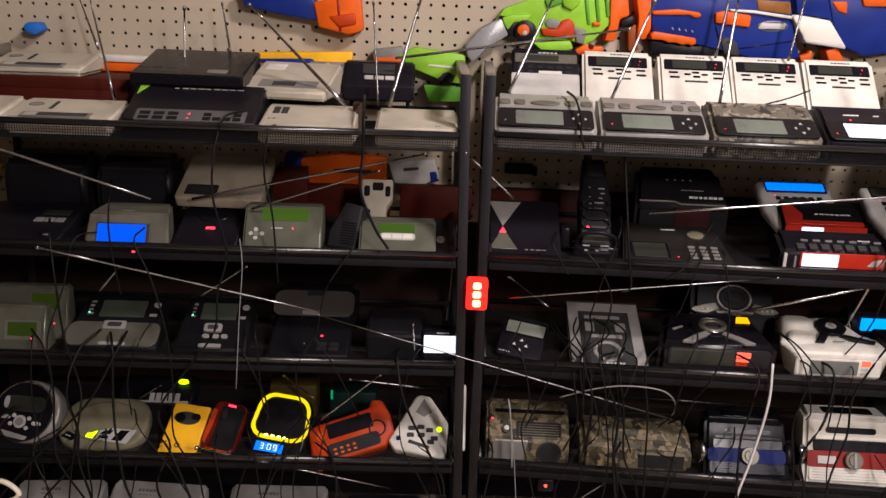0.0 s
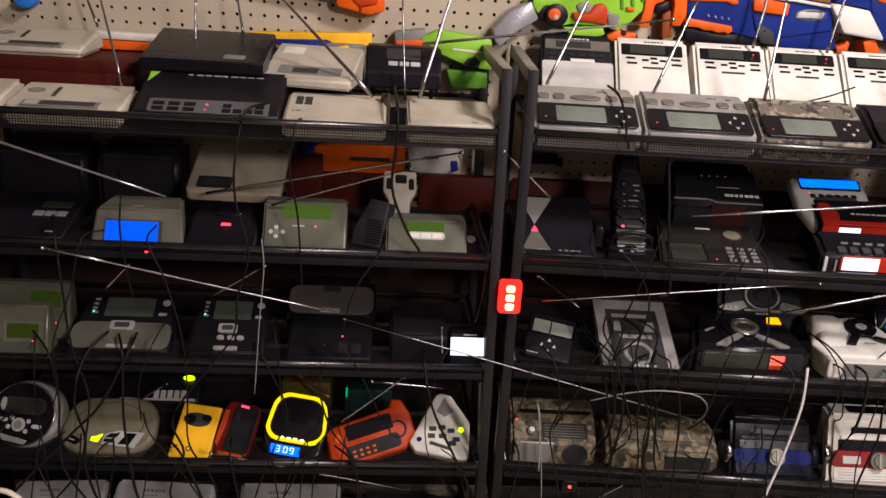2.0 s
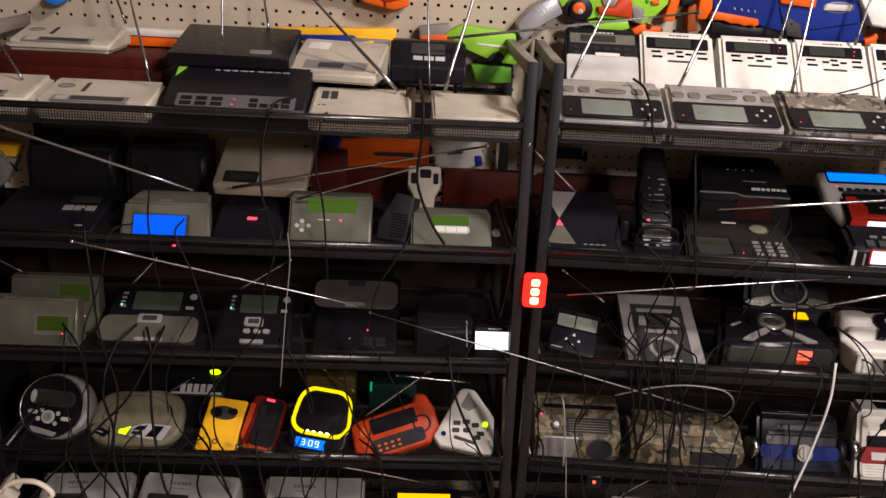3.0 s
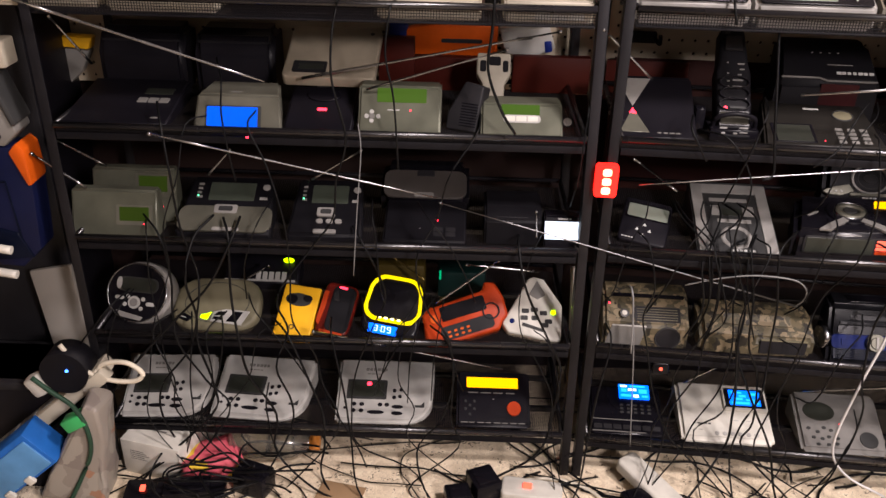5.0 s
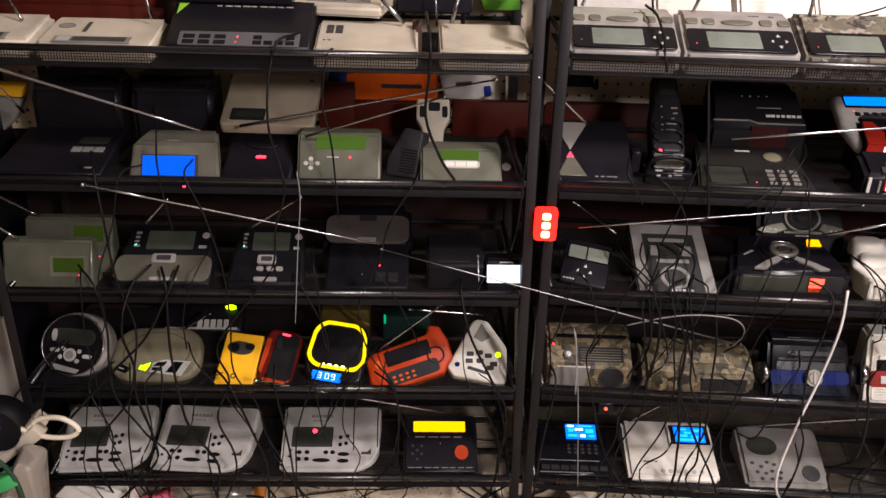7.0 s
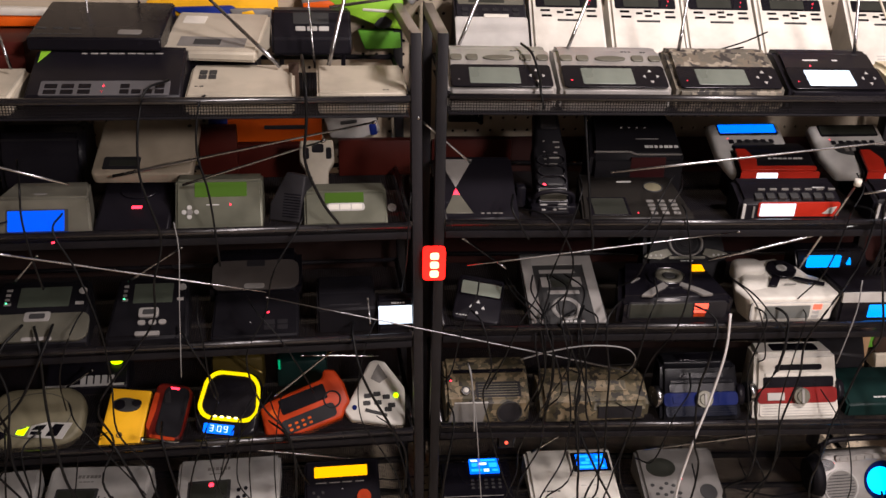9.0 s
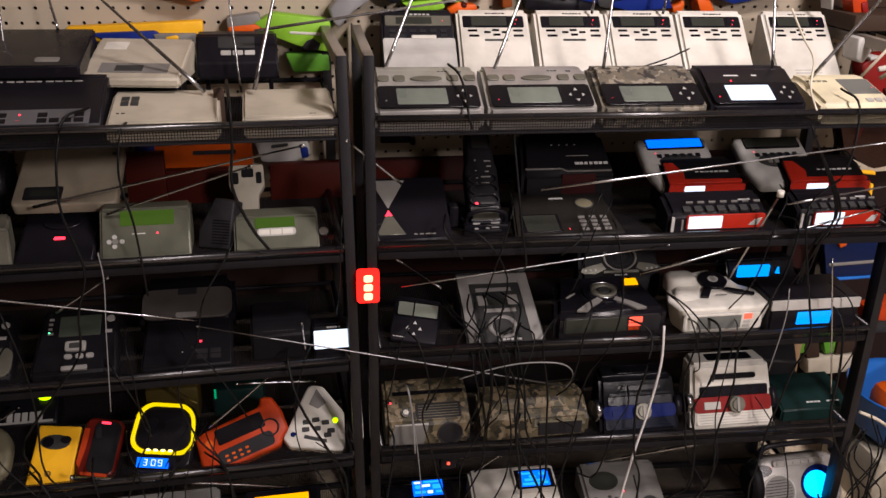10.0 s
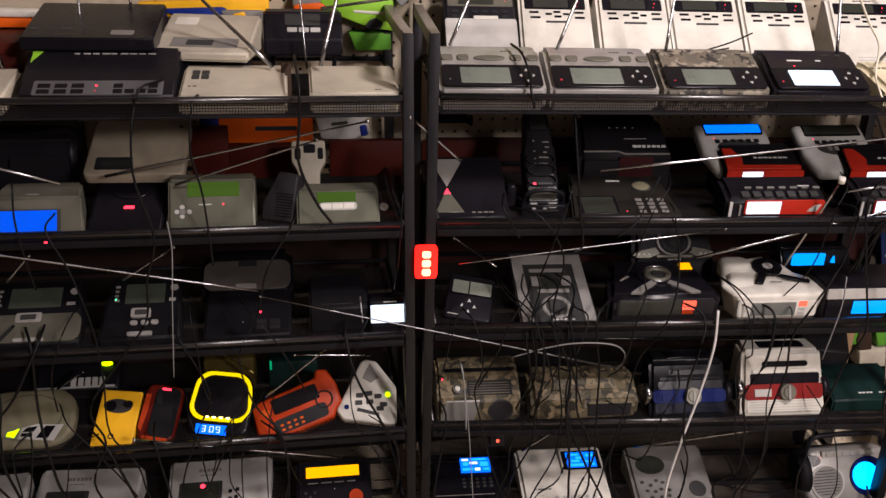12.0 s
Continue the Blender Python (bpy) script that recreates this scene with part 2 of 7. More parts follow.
def join(*bms):
    """Several bmeshes in one."""
    out = bmesh.new()
    for b in bms:
        me = bpy.data.meshes.new("tmp")
        b.to_mesh(me)
        b.free()
        out.from_mesh(me)
        bpy.data.meshes.remove(me)
    return out


def rod(a, b, r0, r1):
    """A telescopic rod of five stepped sections with a rounded tip, as one skin."""
    a, b = Vector(a), Vector(b)
    d = b - a
    steps = []
    for i in range(5):
        r = r0 + (r1 - r0) * i / 4
        steps += [(i / 5 + 0.001, r), ((i + 1) / 5 - 0.001, r)]
    k = 0.004 / d.length
    steps += [(1 - k, r1 * 1.9), (1 + k * 0.5, r1 * 1.9), (1 + k * 0.8, r1)]
    side = d.cross(Vector((0, 0, 1)) if abs(d.normalized().z) < 0.9 else Vector((1, 0, 0))).normalized()
    other = d.normalized().cross(side)
    bm, n = bmesh.new(), 8
    rings = [[bm.verts.new(a + d * t + (side * math.cos(2 * math.pi * q / n) + other * math.sin(2 * math.pi * q / n)) * r) for q in range(n)] for t, r in steps]
    for p, q in zip(rings, rings[1:]):
        for i in range(n):
            bm.faces.new((p[i], p[(i + 1) % n], q[(i + 1) % n], q[i])).smooth = True
    bm.faces.new(rings[0]), bm.faces.new(rings[-1][::-1])
    return bm


# ---- frames of the two shelf units ----
UNIT = {"L": Matrix.Identity(4), "R": pose(0, 0, 0, 0, 0, -2.9)}
RAIL = {"L": [0.949, 0.737, 0.528, 0.325, 0.113], "R": [0.953, 0.741, 0.54, 0.334, 0.115]}
TRAY = {"L": [0.031, 0.018, 0.018, 0.018, 0.018], "R": [0.031, 0.021, 0.023, 0.024, 0.021]}
SLOPE = {"L": [0, 0, 0, 0, 0], "R": [0.0, -0.006, -0.009, -0.025, -0.026]}


def rest(u, row, unit):
    """Height of the wire floor of a shelf."""
    return RAIL[unit][row - 1] + SLOPE[unit][row - 1] * u - TRAY[unit][row - 1]


class Face:
    """A thing with a main face on which its small parts are laid out, from 0 to 1 across and up."""

    UNDER = {"display": ("display_bezel", "display_frame", "control_panel"), "arrow_key": ("control_panel",), "knob_cap": ("knob",), "pad_centre": ("pad_rim",),
             "joystick_cap": ("joystick",), "display_mark": ("display",), "clock_digit": ("display",), "dial_hub": ("dial",), "menu_key_centre": ("menu_key",),
             "lit_panel": ("display_bezel",), "dark_window": ("label_strip",), "speaker": ("speaker_rim",), "glowing_dial": ("dial_surround",), "window": ("dial_strip",)}

    def __init__(self, root, m, w, h):
        self.root, self.m, self.w, self.h = root, m, w, h

    def over(self, name):
        """The part of this thing that carries a piece of that name, or the thing itself."""
        for child in self.root.children:
            if child.name.split(".")[0] in self.UNDER.get(name, ()):
                return child
        return self.root

    def at(self, x, y, z=0.0):
        return self.m @ Vector(((x - 0.5) * self.w, y * self.h, z))

    def shape(self, name, pts, material, h=0.0015, label="", sink=0.002, bevel=0.0005, parent=None):
        pts = [((x - 0.5) * self.w, y * self.h) for x, y in pts]
        return part(name, prism(pts, -sink, h, bevel, 1, self.m), material, parent or self.over(name), label)

    def rect(self, name, x0, y0, x1, y1, material, h=0.0015, r=0.002, label="", sink=0.002, parent=None):
        pts = rounded((x0 - 0.5) * self.w, y0 * self.h, (x1 - 0.5) * self.w, y1 * self.h, r, 3)
        return part(name, prism(pts, -sink, h, min(0.0006, abs(h) * 0.45 + 0.0001), 1, self.m), material, parent or self.over(name), label)

    def disc(self, name, x, y, r, material, h=0.0015, ry=None, label="", n=18, sink=0.002, parent=None):
        pts = oval((x - 0.5) * self.w, y * self.h, r, ry or r, n)
        return part(name, prism(pts, -sink, h, min(0.0006, abs(h) * 0.45 + 0.0001), 1, self.m), material, parent or self.over(name), label)

    def ring(self, name, x, y, r0, r1, material, h=0.002, ry=1.0, label=""):
        cx, cy = (x - 0.5) * self.w, y * self.h
        bm = bmesh.new()
        n = 32
        rows = []
        for r, z in ((r0, -0.001), (r0, h), (r1, h), (r1, -0.001)):
            rows.append([bm.verts.new(self.m @ Vector((cx + r * math.cos(2 * math.pi * i / n), cy + ry * r * math.sin(2 * math.pi * i / n), z))) for i in range(n)])
        for k in range(4):
            p, q = rows[k], rows[(k + 1) % 4]
            for i in range(n):
                bm.faces.new((p[i], p[(i + 1) % n], q[(i + 1) % n], q[i]))
        smooth(bm)
        return part(name, bm, material, self.over(name), label)

    def keys(self, x0, y0, x1, y1, nx, ny, material, fill=0.7, h=0.0015, skip=(), name="button"):
        for j in range(ny):
            for i in range(nx):
                if (i, j) in skip:
                    continue
                a, b = x0 + (x1 - x0) * i / nx, y0 + (y1 - y0) * j / ny
                self.rect(name, a, b, a + (x1 - x0) / nx * fill, b + (y1 - y0) / ny * fill, material, h, 0.0012)

    def bars(self, x0, y0, x1, y1, material=None, n=1, rows=1, name="printed_mark"):
        """Writing too small to read."""
        rnd = random.Random(int(x0 * 997 + y0 * 331 + n * 7))
        for j in range(rows):
            y = y1 - (y1 - y0) * (j + 1) / rows
            x, step = x0, (x1 - x0) / n
            for i in range(n):
                k = 0.6 + 0.3 * rnd.random()
                self.rect(name, x, y + (y1 - y0) / rows * 0.25, x + step * k, y + (y1 - y0) / rows * 0.8, material or PRINTM, 0.0005, 0)
                x += step

    def led(self, x, y, material, r=0.0016):
        self.disc("indicator_light", x, y, r, material, 0.001, n=10)

    def grille(self, x0, y0, x1, y1, material, rows=6):
        for j in range(rows):
            y = y0 + (y1 - y0) * j / rows
            self.rect("grille_slot", x0, y, x1, y + (y1 - y0) / rows * 0.45, material, 0.0004, 0)

    def antenna(self, a, b, r0=0.0026, r1=0.0013, material=None):
        """A telescopic rod from a to b, in metres of the room."""
        inv = self.root.matrix_world.inverted()
        part("antenna", rod(inv @ Vector(a), inv @ Vector(b), r0, r1), material or CHROME, self.root, "chrome telescopic antenna")


def wedge(name, label, unit, row, u, v, w, lip, dy, dz, depth, material, wt=None, drop=0.0, yaw=0.0, bevel=0.004, lift=0.0, category="weather radio", group="", chop=0.0):
    """A set with a flat base, an upright front edge, a sloping face and a top that runs back."""
    root = thing(name, UNIT[unit] @ pose(u, v, rest(u, row, unit) + lift, 0, 0, yaw), label, category, group)
    if row == 1 and not lift:
        lip, dz = lip + 0.013, dz + 0.013
    prof = [(0, 0), (depth, 0), (depth, dz - drop), (dy, dz), (0, lip)] if depth > dy + 0.002 else [(0, 0), (dy, 0), (dy, dz), (0, lip)]
    bm = prism(prof, -w / 2, w / 2, 0)
    bmesh.ops.transform(bm, matrix=Matrix(((0, 0, 1, 0), (1, 0, 0, 0), (0, 1, 0, 0), (0, 0, 0, 1))), verts=bm.verts[:])
    k = (wt or w) / w
    for p in bm.verts:
        p.co.x *= 1 + (k - 1) * p.co.y / depth
    if chop:
        for a in (20, 45, 70):
            n = Vector((math.cos(math.radians(a)), -math.sin(math.radians(a)), 0))
            bmesh.ops.bisect_plane(bm, geom=bm.verts[:] + bm.edges[:] + bm.faces[:], plane_co=Vector((w / 2 - chop, chop, 0)) + n * chop, plane_no=n, clear_outer=True)
            bmesh.ops.holes_fill(bm, edges=[e for e in bm.edges if e.is_boundary])
    bmesh.ops.recalc_face_normals(bm, faces=bm.faces[:])
    bmesh.ops.bevel(bm, geom=[e for e in bm.edges if e.calc_face_angle(0) > 0.15], offset=bevel, segments=3, affect="EDGES", clamp_overlap=True)
    smooth(bm)
    part("body", bm, material, root)
    tilt = math.degrees(math.atan2(dy, dz - lip))
    m = pose(0, 0, lip, 90 - tilt)
    return Face(root, m, w * (1 + (k - 1) * dy / depth * 0.5), math.hypot(dy, dz - lip))


def plate(name, label, at, outline, thick, material, tilt=20.0, yaw=0.0, roll=0.0, bevel=0.004, category="weather radio", group="", unit="L", size=None):
    """A body with an outline of its own, its face turned to the room; at: its lower middle."""
    root = thing(name, UNIT[unit] @ pose(*at), label, category, group)
    m = pose(0, 0, 0, 0, 0, yaw) @ pose(0, 0, 0, 90 - tilt) @ pose(0, 0, 0, 0, 0, roll)
    part("body", prism(outline, -thick, 0, bevel, 3, m), material, root)
    xs, ys = [p[0] for p in outline], [p[1] for p in outline]
    w, h = size or (max(xs) - min(xs), max(ys))
    return Face(root, m, w, h)


# ---- room ----
def slab(name, x0, y0, z0, x1, y1, z1, material, label):
    ob = new(name, mesh_from(box(x0, y0, z0, x1, y1, z1, 0), name))
    ob.data.materials.append(material)
    return tagged(ob, label, name.split("_")[0], "", "structure")


slab("floor", -2.6, -3.2, -0.05, 2.6, 0.6, 0, FLOORM, "beige speckled vinyl floor, worn and dusty")
slab("ceiling", -2.6, -3.2, 2.45, 2.6, 0.6, 2.5, CEILM, "plain white painted ceiling")
# pegboard stops above; this dark colour stands for shade behind the lower rows
slab("wall_north", -2.6, 0.38, 0, 2.6, 0.5, 2.45, SHADEWALL, "wall behind the pegboard, coloured dark for the shade under the shelves")
slab("wall_south", -2.6, -3.2, 0, 2.6, -3.1, 2.45, WALLM, "cream painted wall behind the camera")
slab("wall_west", -2.6, -3.1, 0, -2.5, 0.38, 2.45, WALLM, "cream painted side wall")
slab("wall_east", 2.5, -3.1, 0, 2.6, 0.38, 2.45, WALLM, "cream painted side wall")

PEGY = 0.345


def pegboard(x0, x1, z0, z1, pitch=0.0256, r=0.0034):
    """Hardboard with a grid of round holes."""
    nx, nz = int((x1 - x0) / pitch), int((z1 - z0) / pitch)
    verts, faces = [], []
    ring = [(math.cos(math.pi / 4 * k), math.sin(math.pi / 4 * k)) for k in range(8)]
    outer = [(1, 0), (1, 1), (0, 1), (-1, 1), (-1, 0), (-1, -1), (0, -1), (1, -1)]
    for i in range(nx):
        for j in range(nz):
            cx, cz, b = x0 + (i + 0.5) * pitch, z0 + (j + 0.5) * pitch, len(verts)
            verts += [(cx + a * pitch / 2, PEGY, cz + c * pitch / 2) for a, c in outer]
            verts += [(cx + a * r, PEGY, cz + c * r) for a, c in ring]
            verts += [(cx + a * r, PEGY + 0.005, cz + c * r) for a, c in ring]
            for k in range(8):
                q = (k + 1) % 8
                faces += [(b + k, b + 8 + k, b + 8 + q, b + q), (b + 8 + k, b + 16 + k, b + 16 + q, b + 8 + q)]
    seen, keep, to = {}, [], []
    for p in verts:
        key = (round(p[0], 5), round(p[1], 5), round(p[2], 5))
        if key not in seen:
            seen[key] = len(keep)
            keep.append(p)
        to.append(seen[key])
    verts, faces = keep, [tuple(to[i] for i in f) for f in faces]
    me = bpy.data.meshes.new("pegboard")
    me.from_pydata(verts, [], faces)
    me.materials.append(PEG)
    return tagged(new("wall_pegboard", me), "cream perforated pegboard on the wall", "pegboard", "", "structure")


pegboard(-1.35, 1.45, 0.7, 1.75)


# ---- shelf units ----
def wires(u0, u1, v0, v1, z0, z1, pitch=0.0044, r=0.0005):
    """The wire mesh of one shelf: its floor and its front lip."""
    verts, faces = [], []

    def strip(a, b, n1, n2):
        i = len(verts)
        verts.extend([(a[0] + s * n1[0] + q * n2[0], a[1] + s * n1[1] + q * n2[1], a[2] + s * n1[2] + q * n2[2]) for s, q in ((-r, -r), (r, -r), (r, r), (-r, r))])
        verts.extend([(b[0] + s * n1[0] + q * n2[0], b[1] + s * n1[1] + q * n2[1], b[2] + s * n1[2] + q * n2[2]) for s, q in ((-r, -r), (r, -r), (r, r), (-r, r))])
        for k in range(4):
            q = (k + 1) % 4
            faces.append((i + k, i + q, i + 4 + q, i + 4 + k))

    for k in range(int((u1 - u0) / pitch)):
        u = u0 + k * pitch
        strip((u, v0, z0), (u, v1, z0), (1, 0, 0), (0, 0, 1))
        strip((u, v0, z0), (u, v0, z1), (1, 0, 0), (0, 1, 0))
    for k in range(int((v1 - v0) / pitch)):
        strip((u0, v0 + k * pitch, z0), (u1, v0 + k * pitch, z0), (0, 1, 0), (0, 0, 1))
    for k in range(int((z1 - z0) / pitch)):
        strip((u0, v0, z0 + k * pitch), (u1, v0, z0 + k * pitch), (0, 1, 0), (0, 0, 1))
    me = bpy.data.meshes.new("wire_mesh")
    me.from_pydata(verts, [], faces)
    me.materials.append(MESHM)
    return me


def shelf_unit(unit, u0, u1, lean0, lean1):
    root = thing("shelf_unit", UNIT[unit], "black steel shelf unit with five wire mesh shelves full of radios", "shelf", "shelf units side by side")
    top, back = 1.045, 0.31
    for u, lean in ((u0, lean0), (u1, lean1)):
        for v in (0.0, back):
            bm = join(box(-0.0083, -0.002, 0, 0.0083, 0.001, top, 0.0006), box(-0.0083, 0.001, 0, -0.0058, 0.026, top, 0.0006))
            for p in bm.verts:
                p.co += Vector((u + lean * (top - p.co.z), v, 0))
            part("post", bm, POSTM, root)
        bm = box(u - 0.0083, 0.002, top - 0.02, u + 0.0083, back, top, 0.001)
        part("top_side_bar", bm, LITBAR, root, "grey steel bar along the open top")
    for row in range(5):
        z = RAIL[unit][row]
        s = SLOPE[unit][row]
        tilt = Matrix(((1, 0, 0, 0), (0, 1, 0, 0), (s, 0, 1, 0), (0, 0, 0, 1)))
        a, b = u0 + 0.011 + lean0 * (top - z), u1 - 0.011 + lean1 * (top - z)
        deep = TRAY[unit][row]
        rail = tube([(a, -0.004, z - 0.005), (b, -0.004, z - 0.005)], 0.0058, 10)
        bmesh.ops.transform(rail, matrix=tilt, verts=rail.verts[:])
        part("front_rail", rail, STEEL, root)
        low = box(a, -0.003, z - deep - (0.012 if row else 0.003), b, 0.0, z - deep + 0.001, 0.001, tilt)
        part("front_lip", low, MATTE, root)
        rear = tube([(a, back, z - 0.004), (b, back, z - 0.004)], 0.0048, 8)
        bmesh.ops.transform(rear, matrix=tilt, verts=rear.verts[:])
        part("back_rail", rear, STEEL, root)
        for e in (a, b):
            side = tube([(e, 0, z - 0.004), (e, back, z - 0.004)], 0.0048, 8)
            bmesh.ops.transform(side, matrix=tilt, verts=side.verts[:])
            part("side_rail", side, STEEL, root)
        for f in (0.33, 0.67):
            under = box(a, back * f - 0.004, z - deep - 0.012, b, back * f + 0.004, z - deep - 0.0015, 0.001, tilt)
            part("cross_bar", under, STEEL, root)
        me = wires(a, b, 0.0, back, z - deep - 0.0008, z - 0.008)
        me.transform(tilt)
        ob = new("wire_mesh", me)
        ob.parent = root
        tagged(ob, "fine black wire mesh", kind="stuff")


shelf_unit("L", -0.921, -0.021, 0.0, 0.023)
shelf_unit("R", 0.0205, 0.973, 0.007, 0.0195)


def front(f, lip):
    """The upright front edge below a sloping face."""
    return Face(f.root, pose(0, 0, 0, 90), f.w, lip)


# ---- top shelf, first unit ----
def slim_beige(u, v, row=1, lift=0.0, w=0.187, yaw=0.0):
    f = wedge("weather_radio", "slim aged beige radio lying flat on the mesh shelf", "L", row, u, v, w, 0.017, 0.1, 0.035, 0.12, BEIGE, yaw=yaw, bevel=0.007, lift=lift, drop=0.002, group="slim beige radios")
    f.ring("speaker_rim", 0.17, 0.68, 0.012, 0.0135, DSILVER, 0.0008, 0.75)
    f.disc("speaker", 0.17, 0.68, 0.0118, GREY, 0.0004, 0.0088)
    f.rect("switch_slot", 0.33, 0.45, 0.37, 0.85, DGREY, 0.0006, 0.001)
    f.rect("label_strip", 0.14, 0.05, 0.8, 0.27, GREY, 0.0006, 0.001)
    f.rect("label_plate", 0.17, 0.08, 0.28, 0.24, LGREY, 0.001, 0.001)
    f.rect("dark_window", 0.3, 0.08, 0.76, 0.24, DGREY, 0.001, 0.001)
    return f


a = slim_beige(-0.709, 0.012, w=0.18)
a.antenna((-0.636, 0.09, 0.971), (-0.679, 0.12, 1.153))
slim_beige(-0.907, 0.03).antenna((-0.847, 0.1, 0.963), (-0.9, 0.13, 1.034))
a = slim_beige(-0.82, 0.19, lift=0.079, w=0.18)
a.antenna((-0.729, 0.28, 1.041), (-0.767, 0.3, 1.14))

root = thing("storage_box", pose(-0.79, 0.235, rest(0, 1, "L")), "maroon card box under a beige radio", "box")
part("body", box(-0.15, -0.06, 0, 0.15, 0.06, 0.079, 0.003), MAROON, root)
part("lid_flap", box(-0.151, -0.0612, 0.058, 0.151, 0.061, 0.0795, 0.002), MAROON, root)

f = wedge("scanner", "wide black desktop scanner with a grey key panel", "L", 1, -0.487, 0.008, 0.226, 0.018, 0.1, 0.066, 0.23, SATIN, category="radio scanner")
f.rect("key_panel", 0.09, 0.02, 0.92, 0.32, mat("slate_grey_plastic", (0.085, 0.083, 0.088), 0.45), 0.001, 0.003, "grey panel of keys")
f.keys(0.12, 0.04, 0.44, 0.28, 3, 2, BLACK, 0.75)
f.keys(0.6, 0.04, 0.9, 0.27, 4, 2, BLACK, 0.8, skip=((1, 1), (2, 1)))
f.led(0.49, 0.21, G_RED, 0.0028), f.led(0.485, 0.09, G_RED, 0.0026)
f.bars(0.3, 0.9, 0.85, 0.95, MGREY, 9)
f.shape("green_sticker", [(0.03, 0.72), (0.1, 0.98), (0.03, 0.98)], LIME, 0.0006)

f = wedge("weather_radio", "black weather radio stacked on a scanner", "L", 1, -0.511, 0.098, 0.2, 0.02, 0.145, 0.052, 0.15, BLACK, lift=0.08, yaw=-1.5)
f.rect("badge", 0.66, 0.1, 0.84, 0.22, GREY, 0.0008, 0.004)
f.bars(0.03, 0.22, 0.4, 0.29, DGREY, 3), f.bars(0.02, 0.08, 0.4, 0.12, DGREY, 9)
f.antenna((-0.542, 0.2, 0.981), (-0.536, 0.2, 1.129), 0.0022, 0.0018)
f.antenna((-0.467, 0.26, 1.04), (-0.483, 0.27, 1.137))

f = wedge("weather_radio", "plain black radio under an off-white one", "L", 1, -0.335, 0.15, 0.13, 0.045, 0.05, 0.046, 0.12, SATIN)
f = wedge("weather_radio", "off-white weather radio with a grey dial strip", "L", 1, -0.344, 0.115, 0.156, 0.016, 0.12, 0.056, 0.13, BEIGE, wt=0.155, lift=0.06, yaw=-9)
f.rect("dial_strip", 0.16, 0.12, 0.86, 0.36, GREY, 0.0008, 0.001)
f.rect("window", 0.32, 0.16, 0.6, 0.3, DGREY, 0.0012, 0.001)
f.rect("label_plate", 0.1, 0.72, 0.34, 0.92, WHITE, 0.0006, 0.001)
f.bars(0.13, 0.76, 0.32, 0.88, GREY, 3, 2)
f.antenna((-0.229, 0.1, 0.972), (-0.406, 0.15, 1.14), 0.0036, 0.0018)

f = wedge("weather_radio", "flat beige radio with four dark buttons, cord over it", "L", 1, -0.288, 0.008, 0.163, 0.018, 0.1, 0.037, 0.13, BEIGE)
f.keys(0.09, 0.6, 0.27, 0.95, 2, 2, DGREY, 0.8)
f.bars(0.07, 0.3, 0.16, 0.36, DGREY, 2)
f = wedge("weather_radio", "flat grey-beige radio with plain top", "L", 1, -0.101, 0.008, 0.141, 0.022, 0.11, 0.036, 0.13, BEIGE)
f.bars(0.72, 0.06, 0.8, 0.1, DGREY, 2)
f.antenna((-0.152, 0.1, 0.974), (-0.099, 0.13, 1.167), 0.0036, 0.0022)
b = front(f, 0.032)
b.keys(0.34, 0.2, 0.9, 0.6, 3, 1, LGREY, 0.9)
f = wedge("weather_radio", "small black radio with a row of pale buttons", "L", 1, -0.178, 0.2, 0.136, 0.03, 0.04, 0.07, 0.08, SATIN, lift=0.052)
for x in (-0.055, 0.055):
    part("foot", box(x - 0.004, 0.06, -0.052, x + 0.004, 0.07, 0.003, 0.001), SATIN, f.root)
f.rect("panel", 0.27, 0.5, 0.72, 0.92, DGREY, 0.001, 0.002)
f.keys(0.3, 0.25, 0.74, 0.44, 3, 1, LGREY, 0.85)
f.antenna((-0.174, 0.15, 0.959), (-0.187, 0.17, 1.151), 0.0018, 0.0014)
f.antenna((-0.147, 0.2, 1.052), (0.271, 0.126, 1.123), 0.0026, 0.0018)


# ---- top shelf, second unit ----
def silver_radio(u, body=SILVER, name="silver", w=0.18, lit=None, label=None):
    label = label or "silver tabletop weather radio with grey display and arrow pad"
    f = wedge("weather_radio", label, "R", 1, u, 0.008, w, 0.027, 0.086, 0.071, 0.125, body, wt=w * 0.98, bevel=0.007, drop=0.004, group="tabletop radios on the top shelf")
    f.rect("control_panel", 0.03, 0.0, 0.97, 0.55, BLACK, 0.001, 0.006, "glossy black control panel")
    f.rect("display", 0.2, 0.07, 0.67, 0.47, lit or LCD, 0.0018, 0.002, "grey liquid crystal display" if not lit else "white lit display")
    if body is SILVER:
        for x in (0.02, 0.17, 0.68, 0.84):
            f.rect("button", x + 0.02, 0.66, x + 0.13, 0.8, DSILVER, 0.003, 0.004)
        f.disc("snooze_bar", 0.5, 0.72, 0.026, DSILVER, 0.003, 0.006)
    for dx, dy in ((-1, 0), (1, 0), (0, 1), (0, -1)):
        f.shape("arrow_key", [(0.83 + dx * (0.05 + 0.028 * py) + (0.02 * px if dy else 0), 0.27 + dy * (0.11 + 0.07 * py) + (0.045 * px if dx else 0)) for px, py in ((-1, 0), (1, 0), (0, 1))], LGREY, 0.0018)
    f.bars(0.07, 0.33, 0.14, 0.37), f.bars(0.07, 0.21, 0.14, 0.25), f.bars(0.07, 0.1, 0.14, 0.13)
    f.led(0.1, 0.17, G_RED if u > 0.2 else PRINTM, 0.002)
    f.bars(0.62, 0.9, 0.72, 0.94, DGREY, 3), f.bars(0.8, 0.88, 0.86, 0.94, DGREY, 2)
    return f


